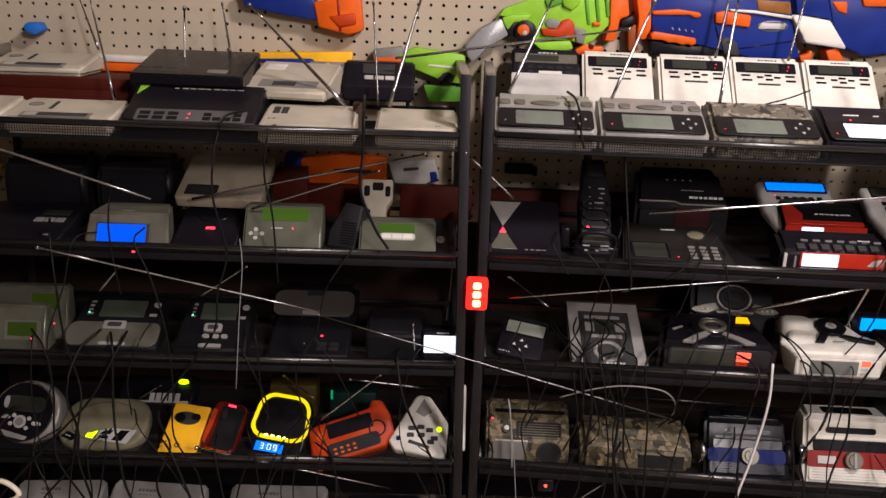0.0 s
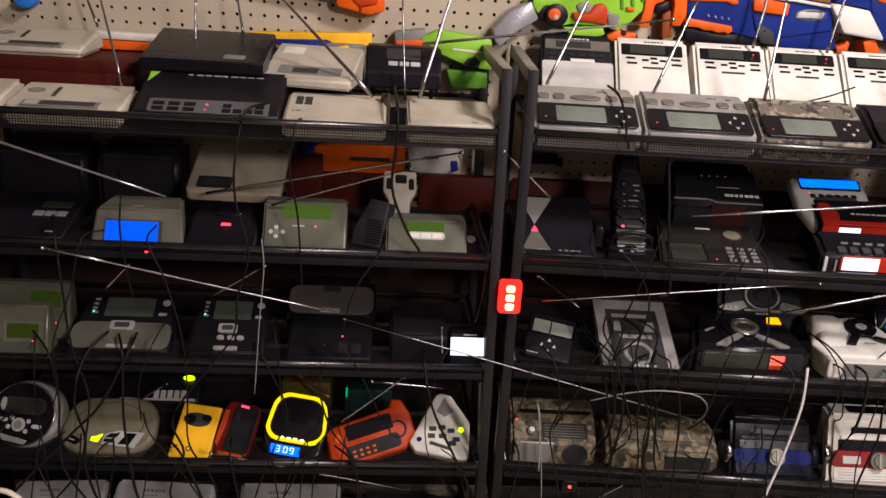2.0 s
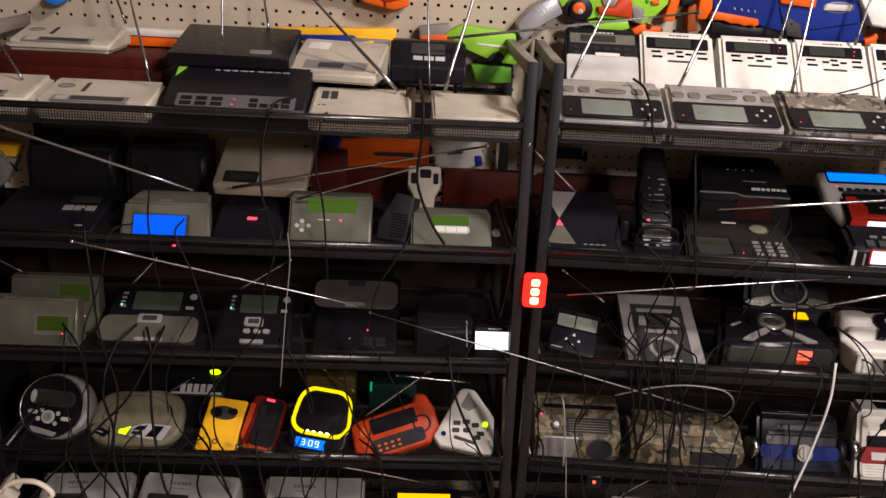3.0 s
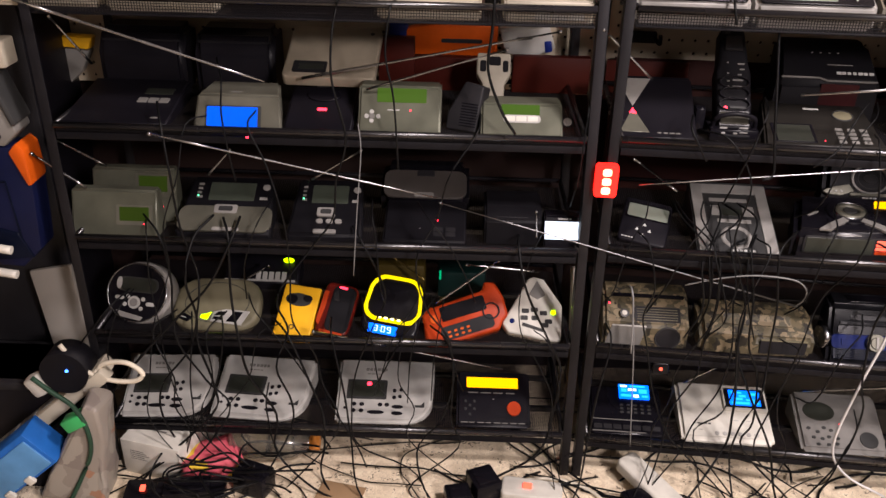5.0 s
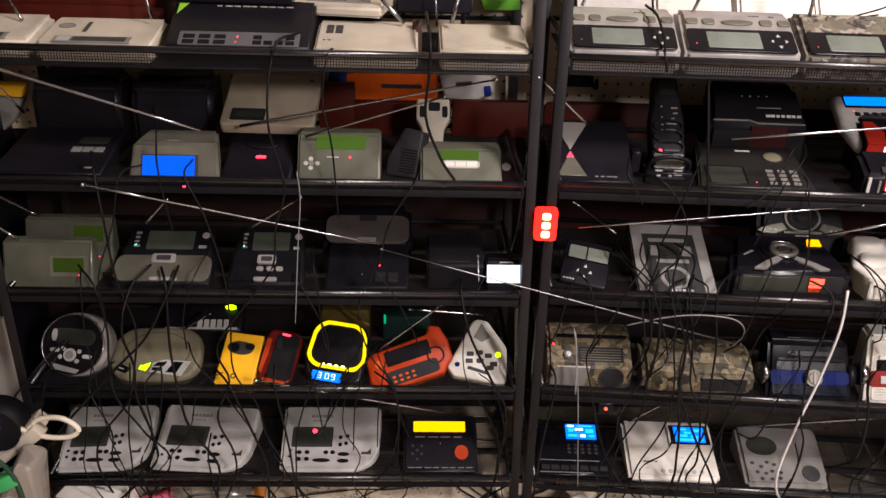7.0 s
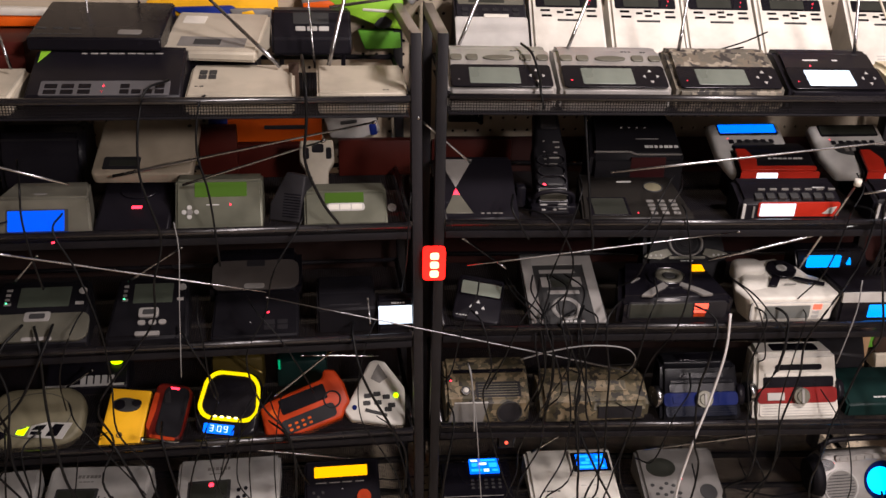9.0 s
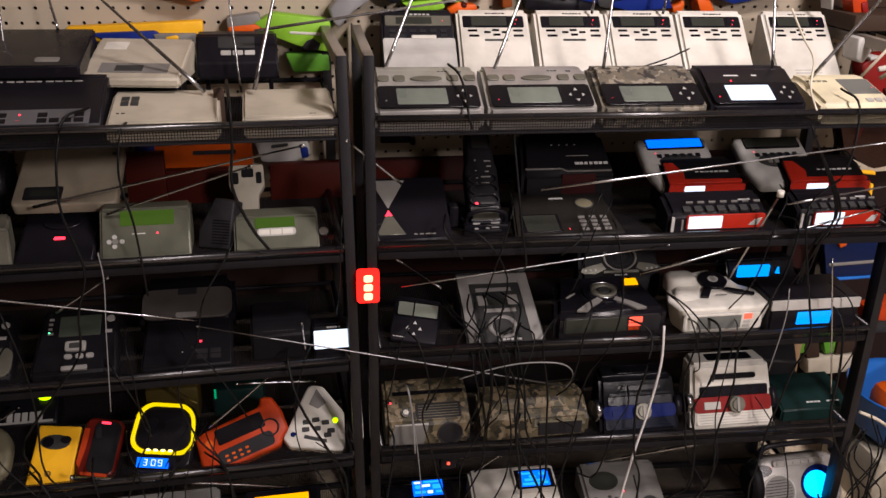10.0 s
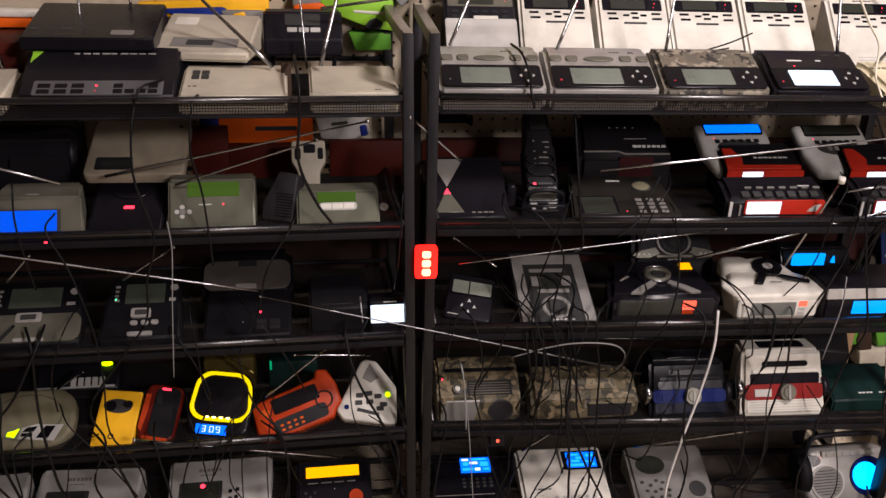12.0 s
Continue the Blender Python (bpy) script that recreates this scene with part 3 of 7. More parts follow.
f = silver_radio(0.1185, w=0.174)
f.antenna((0.061, 0.097, 1.008), (0.131, 0.124, 1.171), 0.003, 0.002)
f = silver_radio(0.303, w=0.182)
f.antenna((0.243, 0.088, 1.004), (0.309, 0.115, 1.172), 0.003, 0.002)
f = silver_radio(0.4935, CAMODARK, w=0.182, label="camouflage-print tabletop weather radio with arrow pad")
f.antenna((0.433, 0.078, 1.0), (0.453, 0.107, 1.19), 0.003, 0.002)
f = silver_radio(0.678, SATIN, w=0.172, lit=G_WHITE, label="black tabletop weather radio with white lit display")
f.bars(0.25, 0.72, 0.45, 0.78), f.bars(0.55, 0.72, 0.62, 0.78)
f.antenna((0.744, 0.062, 1.005), (0.735, 0.083, 1.149), 0.003, 0.002)
f.led(0.3, 0.6, G_RED)
f = wedge("weather_radio", "cream weather radio with grey display and three buttons", "R", 1, 0.862, 0.008, 0.138, 0.024, 0.092, 0.048, 0.13, CREAM, bevel=0.008)
f.rect("display", 0.5, 0.36, 0.93, 0.95, LCDGREY, 0.001, 0.002)
f.keys(0.62, 0.08, 0.98, 0.22, 3, 1, LGREY, 0.75)
f.bars(0.06, 0.84, 0.38, 0.92, DGREY, 4, 2)
f.led(0.88, 0.6, G_RED, 0.002)
f.antenna((0.822, 0.058, 0.985), (0.895, 0.005, 1.134), 0.0034, 0.0026)


def white_radio(u, top=0.0):
    f = wedge("weather_radio", "white weather radio standing upright with dark display and small keys", "R", 1, u + 0.04 * (u + 0.14), 0.18, 0.139, 0.004, 0.12, 0.137, 0.14, WHITE, wt=0.136, bevel=0.006, group="white upright weather radios")
    f.rect("display_bezel", 0.08, 0.8, 0.92, 0.94, BLACK, 0.0008, 0.003)
    f.rect("display", 0.2, 0.82, 0.68, 0.925, LCDDARK, 0.0014, 0.001)
    f.bars(0.4, 0.955, 0.68, 0.985, DGREY, 6)
    for x, y, w in ((0.14, 0.752, 0.13), (0.36, 0.732, 0.09), (0.47, 0.757, 0.1), (0.6, 0.732, 0.09), (0.76, 0.752, 0.13), (0.15, 0.69, 0.14), (0.48, 0.702, 0.1), (0.76, 0.69, 0.14)):
        f.rect("button", x, y, x + w, y + 0.024, BLACK, 0.0012, 0.001)
    f.rect("volume_slot", 0.36, 0.64, 0.68, 0.662, DGREY, 0.0012, 0.001)
    f.grille(0.3, 0.06, 0.7, 0.3, LGREY, 7)
    f.led(0.82, 0.89, G_RED, 0.0015), f.led(0.8, 0.84, G_RED, 0.0008)
    f.bars(0.7, 0.83, 0.76, 0.91, GREY, 1, 3)
    return f


for k, u in enumerate((0.257, 0.4, 0.535, 0.672, 0.843)):
    f = white_radio(u)
    if k in (1, 2):
        f.antenna(*(((0.476, 0.261, 1.07), (0.488, 0.256, 1.192)) if k == 1 else ((0.617, 0.254, 1.07), (0.63, 0.248, 1.191))), 0.0028, 0.0022)
f = wedge("weather_radio", "black and silver flip-up radio leaning behind a silver one", "R", 1, 0.131, 0.18, 0.133, 0.004, 0.12, 0.137, 0.14, SATIN, wt=0.131)
f.rect("display_bezel", 0.05, 0.82, 0.97, 0.94, DSILVER, 0.001, 0.002)
f.rect("display", 0.2, 0.84, 0.7, 0.92, LCDDARK, 0.0016, 0.001)
f.led(0.86, 0.88, G_RED)
f.keys(0.1, 0.68, 0.95, 0.8, 6, 2, CHARCOAL, 0.6)
f.rect("lower_flap", 0.0, 0.0, 1.0, 0.66, LGREY, 0.005, 0.004, "light grey lower flap")
f.rect("clip", 0.4, 0.65, 0.74, 0.69, WHITE, 0.006, 0.001)
f.bars(0.4, 0.94, 0.7, 0.97, PRINTM, 5)


# ---- second shelf, first unit ----
f = wedge("weather_radio", "flat black radio with three grey buttons in shadow", "L", 2, -0.822, 0.02, 0.185, 0.012, 0.16, 0.036, 0.17, SATIN, wt=0.175)
f.rect("display", 0.62, 0.66, 0.9, 0.8, LCDDARK, 0.001, 0.002)
f.keys(0.6, 0.46, 0.92, 0.58, 3, 1, GREY, 0.88)
f.disc("logo_mark", 0.86, 0.12, 0.007, GREY, 0.0006, 0.003)
f.antenna((-0.91, 0.18, 0.784), (-0.933, 0.1, 0.886), 0.0026, 0.0016)
for u, w in ((-0.826, 0.16), (-0.653, 0.148)):
    f = wedge("radio_case", "black soft case of a radio at the back", "L", 2, u, 0.2, w, 0.085, 0.03, 0.122, 0.1, SATIN, bevel=0.012, category="case")
    f.rect("zip", 0.05, 0.42, 0.95, 0.5, CHARCOAL, 0.001, 0.001)
f = wedge("weather_radio", "silver radio with a bright blue display", "L", 2, -0.609, 0.018, 0.15, 0.01, 0.027, 0.058, 0.09, DSILVER, wt=0.118, drop=-0.004, bevel=0.004)
f.rect("display_frame", 0.12, 0.0, 0.77, 0.66, DGREY, 0.001, 0.002)
f.rect("display", 0.14, 0.02, 0.73, 0.62, G_BLUE, 0.0018, 0.001, "bright blue lit display")
g = Face(f.root, pose(0, 0.027, 0.058, -3), 0.14, 0.06)
g.disc("tuning_wheel", 0.45, 0.25, 0.011, GREY, 0.002, 0.004)
g.disc("knob", 0.84, 0.4, 0.006, GREY, 0.002, 0.004)
# red reflection on the rail, built as a small glowing dot
inv = f.root.matrix_world.inverted() @ Vector((-0.586, -0.012, 0.723))
part("indicator_light", box(inv.x - 0.0025, inv.y - 0.001, inv.z - 0.0015, inv.x + 0.0025, inv.y + 0.001, inv.z + 0.0015, 0.0005), G_RED, f.root)
f.antenna((-0.55, -0.01, 0.818), (-0.935, -0.03, 0.946), 0.0022, 0.0026)
f = wedge("weather_radio", "black radio under a beige one, with a red light", "L", 2, -0.475, 0.018, 0.118, 0.008, 0.13, 0.048, 0.14, SATIN)
f.disc("speaker_ring", 0.5, 0.75, 0.03, BLACK, 0.003, 0.02)
f.rect("indicator_light", 0.44, 0.42, 0.58, 0.47, G_RED, 0.001, 0.001)
f.bars(0.36, 0.93, 0.62, 0.97)
f = plate("weather_radio", "beige flat radio with dark slot, propped on a black one", (-0.468, 0.108, 0.792), rounded(-0.082, 0, 0.082, 0.145, 0.01), 0.022, TAN, tilt=67, yaw=-2)
f.rect("dial_panel", 0.1, 0.08, 0.47, 0.3, CHARCOAL, 0.0008, 0.004)
f.rect("display", 0.17, 0.14, 0.44, 0.24, LCDDARK, 0.0014, 0.001)
f.disc("logo_mark", 0.9, 0.87, 0.004, DGREY, 0.0005)
f.antenna((-0.509, 0.09, 0.795), (-0.085, -0.02, 0.913), 0.0026, 0.0015)
f = wedge("weather_radio", "grey radio with a green-grey display and red light", "L", 2, -0.337, 0.026, 0.14, 0.008, 0.045, 0.072, 0.08, GSILVER)
f.rect("display", 0.22, 0.64, 0.82, 0.96, G_LIT, 0.001, 0.002, "dim green display")
f.led(0.63, 0.47, G_RED)
for dx, dy in ((0.16, 0.42), (0.1, 0.32), (0.24, 0.32), (0.16, 0.22)):
    f.disc("button", dx, dy, 0.004, LGREY, 0.0015)
f.disc("button", 0.165, 0.32, 0.005, GREY, 0.002)
f.bars(0.35, 0.45, 0.55, 0.49)
f.antenna((-0.394, 0.06, 0.788), (-0.164, 0.0, 0.878), 0.0022, 0.0014)
f = plate("speaker", "small black tilted speaker with perforated face", (-0.232, 0.05, 0.722), [(-0.03, 0), (0.025, 0), (0.03, 0.08), (-0.005, 0.085), (-0.03, 0.03)], 0.04, CHARCOAL, tilt=20, yaw=-20, category="speaker")
f.grille(0.4, 0.1, 0.9, 0.6, BLACK, 9)
f = plate("telephone_handset", "off-white handset with two dark windows, standing", (-0.176, 0.13, 0.722), [(-0.018, 0), (0.018, 0), (0.02, 0.06), (0.031, 0.078), (0.03, 0.116), (-0.03, 0.116), (-0.031, 0.078), (-0.02, 0.06)], 0.03, BEIGE, tilt=30, category="handset")
f.rect("window", 0.1, 0.7, 0.28, 0.88, SATIN, 0.001, 0.003), f.rect("window", 0.36, 0.8, 0.7, 0.94, SATIN, 0.001, 0.003), f.rect("window", 0.76, 0.7, 0.92, 0.88, SATIN, 0.001, 0.003)
f = wedge("weather_radio", "silver clock radio with a small green display", "L", 2, -0.13, 0.018, 0.138, 0.008, 0.045, 0.05, 0.09, GSILVER, bevel=0.005)
f.rect("display_frame", 0.27, 0.42, 0.73, 0.66, LGREY, 0.0008, 0.006)
f.rect("display", 0.25, 0.66, 0.72, 0.97, G_LIT, 0.0016, 0.001, "green lit display")
f.keys(0.29, 0.46, 0.71, 0.63, 3, 1, WHITE, 0.9)
f.disc("knob", 1.06, 0.5, 0.008, CHROME, -0.001)

root = thing("toy_blaster", pose(-0.255, 0.315, 0.81), "orange toy blaster hanging on the pegboard", "toy gun")
part("body", prism([(-0.09, -0.03), (0.09, -0.03), (0.09, 0.03), (-0.02, 0.034), (-0.09, 0.02)], -0.03, 0.0, 0.004, 2, pose(0, 0, 0, 90)), ORANGE, root)
part("slot", prism(rounded(-0.02, -0.004, 0.06, 0.004, 0.003), -0.001, 0.001, 0, 1, pose(0, 0, 0, 90)), INK, root)
part("grip", prism([(-0.13, -0.04), (-0.09, -0.05), (-0.085, 0.03), (-0.12, 0.035)], -0.03, 0.001, 0.005, 2, pose(0, 0, 0, 90)), TOYBLUE, root)
for u, z, w, h in ((-0.36, 0.79, 0.07, 0.06), (-0.24, 0.735, 0.17, 0.1), (-0.06, 0.745, 0.15, 0.09)):
    root = thing("storage_box", pose(u, 0.285, z), "dark red card box behind the radios", "box")
    part("body", box(-w / 2, 0, -(z - 0.719), w / 2, 0.022, h / 2, 0.002), MAROON, root)

# added dark sheet that stands in for the shade at the back of the shelves
root = thing("card_sheet", UNIT["R"] @ pose(0.6, 0.325, 0.5), "added dark brown sheet behind the radios, standing in for shade", "card")
part("sheet", box(-0.55, 0, 0, 0.5, 0.004, 0.285, 0.001), mat("maroon_shade_backing", (0.022, 0.006, 0.005), 0.8, scale=12), root)
root = thing("card_sheet", UNIT["R"] @ pose(0.115, 0.322, 0.7), "maroon card sheet behind the radios", "card")
part("sheet", box(-0.08, 0, 0, 0.08, 0.0025, 0.08, 0.001), MAROON, root)

# ---- second shelf, second unit ----
f = wedge("weather_radio", "black flat radio with a grey hourglass emblem", "R", 2, 0.098, 0.03, 0.132, 0.01, 0.12, 0.078, 0.13, SATIN)
f.shape("emblem_half", [(0.0, 0.98), (0.46, 0.98), (0.2, 0.5)], SILVER, 0.0006)
f.shape("emblem_half", [(0.2, 0.48), (0.4, 0.08), (0.02, 0.08)], DSILVER, 0.0006)
f.shape("emblem_tip", [(0.2, 0.48), (0.25, 0.38), (0.15, 0.38)], G_RED, 0.0009)
f.bars(0.05, 0.24, 0.37, 0.27, INK), f.bars(0.5, 0.06, 0.8, 0.1, GREY, 4)
f.antenna((0.076, 0.026, 0.829), (-0.015, 0.0, 0.913), 0.002, 0.0016)
f = plate("handheld_transceiver", "black handheld transceiver in its charging cradle", (0.229, 0.05, 0.728), [(-0.029, 0), (0.029, 0), (0.03, 0.12), (0.026, 0.135), (0.02, 0.2), (-0.022, 0.2), (-0.026, 0.135), (-0.03, 0.12)], 0.035, MATTE, tilt=40, category="handheld radio", unit="R", bevel=0.006, size=(0.06, 0.2))
f.rect("display_frame", 0.06, 0.105, 0.92, 0.245, BLACK, 0.002, 0.003)
f.rect("display", 0.1, 0.12, 0.88, 0.23, mat("dim_grey_lcd", (0.035, 0.032, 0.022), 0.6, bump=0), 0.003, 0.002)
f.led(0.26, 0.272, G_RED, 0.0032)
f.rect("name_strip", 0.36, 0.262, 0.8, 0.282, DGREY, 0.003, 0.002)
for x, y, w in ((0.08, 0.075, 0.22), (0.3, 0.055, 0.1), (0.62, 0.078, 0.26), (0.12, 0.03, 0.12), (0.45, 0.03, 0.12), (0.62, 0.04, 0.24)):
    f.rect("button", x, y, x + w, y + 0.018, GREY, 0.0025, 0.0015)
for y, r in ((0.3, 0.027), (0.4, 0.026), (0.5, 0.026)):
    f.ring("raised_rim", 0.5, y, r - 0.003, r, SATIN, 0.005, 0.45)
# pale dashes painted on as the highlights along the ridges, not lettering
for x, y, w in ((0.36, 0.355, 0.2), (0.7, 0.35, 0.15), (0.3, 0.46, 0.06), (0.45, 0.46, 0.26), (0.3, 0.51, 0.08), (0.46, 0.52, 0.3), (0.3, 0.58, 0.06), (0.6, 0.57, 0.12), (0.66, 0.62, 0.14), (0.6, 0.67, 0.2), (0.3, 0.68, 0.06)):
    f.rect("printed_mark", x, y, x + w, y + 0.012, MGREY, 0.0012, 0.001)
f.shape("speaker_grille", [(0.25, 0.8), (0.75, 0.8), (0.72, 0.93), (0.28, 0.93)], CHARCOAL, 0.003)
part("stub_antenna", tube([(-0.012, 0.125, 0.145), (-0.014, 0.135, 0.185)], (0.008, 0.006), 12), MATTE, f.root)
part("cradle", box(-0.042, 0.004, -0.01, 0.042, 0.1, 0.014, 0.006), BLACK, f.root)
part("cradle_lip", tube([(-0.036, 0.02, 0.012), (-0.03, 0.012, 0.032), (0.0, 0.008, 0.04), (0.03, 0.012, 0.032), (0.036, 0.02, 0.012)], 0.004, 8), SATIN, f.root)
part("side_clip", box(-0.064, 0.03, 0.0, -0.046, 0.06, 0.04, 0.005), BLACK, f.root)
f = wedge("weather_radio", "glossy black radio with white marks and a dark red stripe", "R", 2, 0.395, 0.13, 0.178, 0.09, 0.07, 0.142, 0.11, MATTE, wt=0.15, bevel=0.01)
f.keys(0.35, 0.72, 0.7, 0.8, 4, 1, PRINTM, 0.25, 0.0008)
f.bars(0.5, 0.42, 0.84, 0.46, GREY), f.bars(0.58, 0.18, 0.96, 0.3, PRINTM, 7), f.rect("silver_line", 0.02, 0.1, 0.4, 0.13, GREY, 0.0012, 0), f.shape("silver_line", [(0.4, 0.1), (0.48, 0.03), (0.48, 0.06), (0.41, 0.13)], GREY, 0.0012), f.rect("silver_line", 0.48, 0.03, 0.98, 0.06, GREY, 0.0012, 0)
front(f, 0.09).rect("red_band", 0.42, 0.55, 0.8, 0.97, mat("deep_red_plastic", (0.03, 0.003, 0.004), 0.4), 0.0008, 0.001)
f = wedge("desk_telephone_radio", "dark grey console radio with key pad and dark screen", "R", 2, 0.372, 0.018, 0.2, 0.015, 0.11, 0.05, 0.13, mat("warm_dark_grey_plastic", (0.014, 0.0125, 0.011), 0.4), wt=0.165)
f.rect("display_frame", 0.05, 0.06, 0.43, 0.5, BLACK, 0.001, 0.002), f.rect("display", 0.08, 0.08, 0.4, 0.46, LCDDARK, 0.002, 0.001)
f.bars(0.4, 0.85, 0.6, 0.92)
f.disc("speaker", 0.74, 0.74, 0.016, OLIVE, 0.0012, 0.013), f.ring("speaker_rim", 0.74, 0.74, 0.016, 0.018, DGREY, 0.002, 0.82)
f.keys(0.62, 0.08, 0.95, 0.46, 3, 4, GREY, 0.62)
f.led(0.5, 0.12, G_RED, 0.001)


def console(u, lit):
    f = plate("weather_radio", "light grey weather radio with " + ("bright blue lit display" if lit else "dark display") + ", leaning back", (u, 0.12, 0.784 - 0.01 * u), [(-0.054, 0), (0.054, 0.0), (0.073, 0.05), (0.073, 0.125), (-0.073, 0.125), (-0.073, 0.05)], 0.026, LGREY, tilt=58, yaw=3, unit="R", bevel=0.01)
    f.rect("display_bezel", 0.1, 0.74, 0.92, 0.97, BLACK, 0.001, 0.004)
    f.rect("display", 0.12, 0.78, 0.9, 0.95, G_DEEP if lit else LCDDARK, 0.0016, 0.002)
    f.disc("key_pad", 0.52, 0.5, 0.046, DGREY, 0.0012, 0.018)
    f.keys(0.2, 0.58, 0.86, 0.7, 6, 1, SATIN, 0.6)
    f.keys(0.34, 0.44, 0.72, 0.56, 4, 1, GREY, 0.6, 0.003)
    f.led(0.2, 0.68, G_RED, 0.0012)
    return f


console(0.63, True), console(0.832, False)


def crank_radio(u, w, front_y, red_part, label):
    f = wedge("crank_radio", label, "R", 2, u, front_y, w, 0.046, 0.045, 0.068, 0.065, SATIN, bevel=0.008, category="emergency radio", group="red and black crank radios")
    g = front(f, 0.046)
    g.rect("red_front", 0.17, 0.38, 0.97, 0.96, red_part, 0.002, 0.004, "red front panel")
    g.rect("display", 0.19, 0.42, 0.53, 0.92, G_WHITE, 0.003, 0.001, "white lit display")
    g.rect("side_plate", 0.02, 0.3, 0.05, 0.9, LGREY, 0.002, 0.001), g.rect("side_plate", 0.12, 0.34, 0.14, 0.8, GREY, 0.002, 0.001)
    for k in range(7):
        f.rect("button", 0.14 + k * 0.115, 0.08, 0.22 + k * 0.115, 0.34, DGREY, 0.004, 0.002)
        f.rect("button_rib", 0.2 + k * 0.115, 0.5, 0.27 + k * 0.115, 0.58, GREY, 0.003, 0.001)
    f.bars(0.75, 0.6, 0.95, 0.7)
    g.shape("logo_mark", [(0.8, 0.5), (0.9, 0.5), (0.94, 0.8), (0.86, 0.74)], LGREY, 0.003)
    return f


BRED = mat("bright_red_plastic", (0.36, 0.018, 0.008), 0.4)
crank_radio(0.641, 0.186, 0.018, BRED, "black and red crank radio with white lit screen")
crank_radio(0.878, 0.165, 0.018, BRED, "red crank radio with white lit screen showing a symbol")
for u, w in ((0.655, 0.15), (0.905, 0.165)):
    f = wedge("crank_radio", "red radio with a black top behind another", "R", 2, u, 0.105, w, 0.071, 0.05, 0.098, 0.09, MATTE, bevel=0.008, category="emergency radio")
    f.shape("red_corner", [(0.0, 0.0), (0.2, 0.0), (0.24, 0.5), (0.14, 0.95), (0.02, 0.95)], BRED, 0.003), f.rect("red_edge", 0.2, 0.02, 0.96, 0.2, BRED, 0.003, 0.003)
    f.bars(0.4, 0.5, 0.85, 0.62, PRINTM, 7)
    front(f, 0.071).rect("red_front", 0.0, 0.6, 1.0, 0.99, BRED, 0.0006, 0.003), front(f, 0.071).rect("display", 0.2, 0.72, 0.47, 0.96, G_WHITE, 0.001, 0.002)
    f.antenna((0.304, -0.015, 0.822) if u < 0.7 else (0.754, -0.038, 0.782), (0.989, -0.09, 0.914) if u < 0.7 else (1.027, -0.072, 0.833), 0.0023, 0.0013)

root = thing("peg_hook", UNIT["R"] @ pose(0.096, 0.33, 0.826), "black plastic hook clipped to the pegboard", "hook")
part("plate", box(-0.03, -0.006, -0.012, 0.03, 0.006, 0.01, 0.003), MATTE, root)
part("arm", tube([(0.024, -0.004, 0.0), (0.032, -0.03, -0.006), (0.03, -0.04, 0.012)], 0.004, 8), MATTE, root)

# ---- third shelf, first unit ----
for v, dz, u in ((0.085, 0.098, -0.836), (0.018, 0.084, -0.85)):
    f = wedge("weather_radio", "silver-grey radio with small green display, one of two alike", "L", 3, u, v, 0.156, 0.01, 0.027, dz, 0.05, GSILVER, bevel=0.004, group="silver-grey radios")
    y = 0.24 if v > 0.05 else 0.0
    f.rect("display_frame", 0.52, 0.2 + y, 0.94, 0.66 + y, DSILVER, 0.0008, 0.001)
    f.rect("display", 0.56, 0.3 + y, 0.9, 0.62 + y, G_GREEN, 0.0014, 0.001, "green lit display")
    f.led(0.84, 0.24, G_RED)
    f.antenna((u - 0.05, v + 0.03, 0.61 if v > 0.05 else 0.595), (u - 0.12, v + 0.0, 0.67), 0.0025, 0.0018)


def desk_radio(u, w, lower, label):
    f = wedge("weather_radio", label, "L", 3, u, 0.018, w, 0.02, 0.11, 0.076, 0.12, MATTE, wt=w * 0.85, bevel=0.008, group="black desk radios")
    if lower:
        f.rect("lower_cover", -0.02, 0.0, 1.02, 0.46, lower, 0.003, 0.016, "silver lower cover")
    f.rect("display", 0.26, 0.58, 0.78, 0.92, LCDDIM, 0.001, 0.002)
    f.led(0.14, 0.66, G_GLED, 0.0018)
    f.bars(0.12, 0.6, 0.2, 0.92, GREY, 1, 4)
    f.disc("button", 0.9, 0.84, 0.007, MGREY, 0.002)
    f.bars(0.84, 0.58, 0.96, 0.68, MGREY)
    f.rect("menu_key", 0.36, 0.32, 0.62, 0.48, MGREY, 0.0045, 0.004)
    f.rect("menu_key_centre", 0.41, 0.36, 0.57, 0.45, DGREY, 0.005, 0.003)
    return f


f = desk_radio(-0.655, 0.175, DSILVER, "black desk radio with silver lower cover and oval key")
f.rect("snooze_bar", 0.38, 0.0, 0.68, 0.06, MGREY, 0.005, 0.003)
f.antenna((-0.689, 0.08, 0.612), (-0.635, 0.05, 0.674), 0.002, 0.0015)
f = desk_radio(-0.472, 0.138, None, "black desk radio with grey display and silver keys")
f.rect("button", 0.36, 0.2, 0.46, 0.28, MGREY, 0.003, 0.004), f.rect("button", 0.5, 0.2, 0.6, 0.28, MGREY, 0.003, 0.004), f.rect("button", 0.63, 0.2, 0.73, 0.28, MGREY, 0.003, 0.004)
f.rect("snooze_bar", 0.34, 0.02, 0.66, 0.09, MGREY, 0.003, 0.002)
f.antenna((-0.505, 0.08, 0.606), (-0.405, 0.05, 0.681), 0.002, 0.0015)
f = wedge("weather_radio", "black radio with a red light and three pale keys", "L", 3, -0.292, 0.018, 0.15, 0.014, 0.108, 0.042, 0.115, MATTE)
f.keys(0.6, 0.12, 0.9, 0.36, 2, 2, CHARCOAL, 0.8), f.led(0.64, 0.52, G_RED, 0.0025), f.led(0.44, 0.3, PRINTM, 0.001)
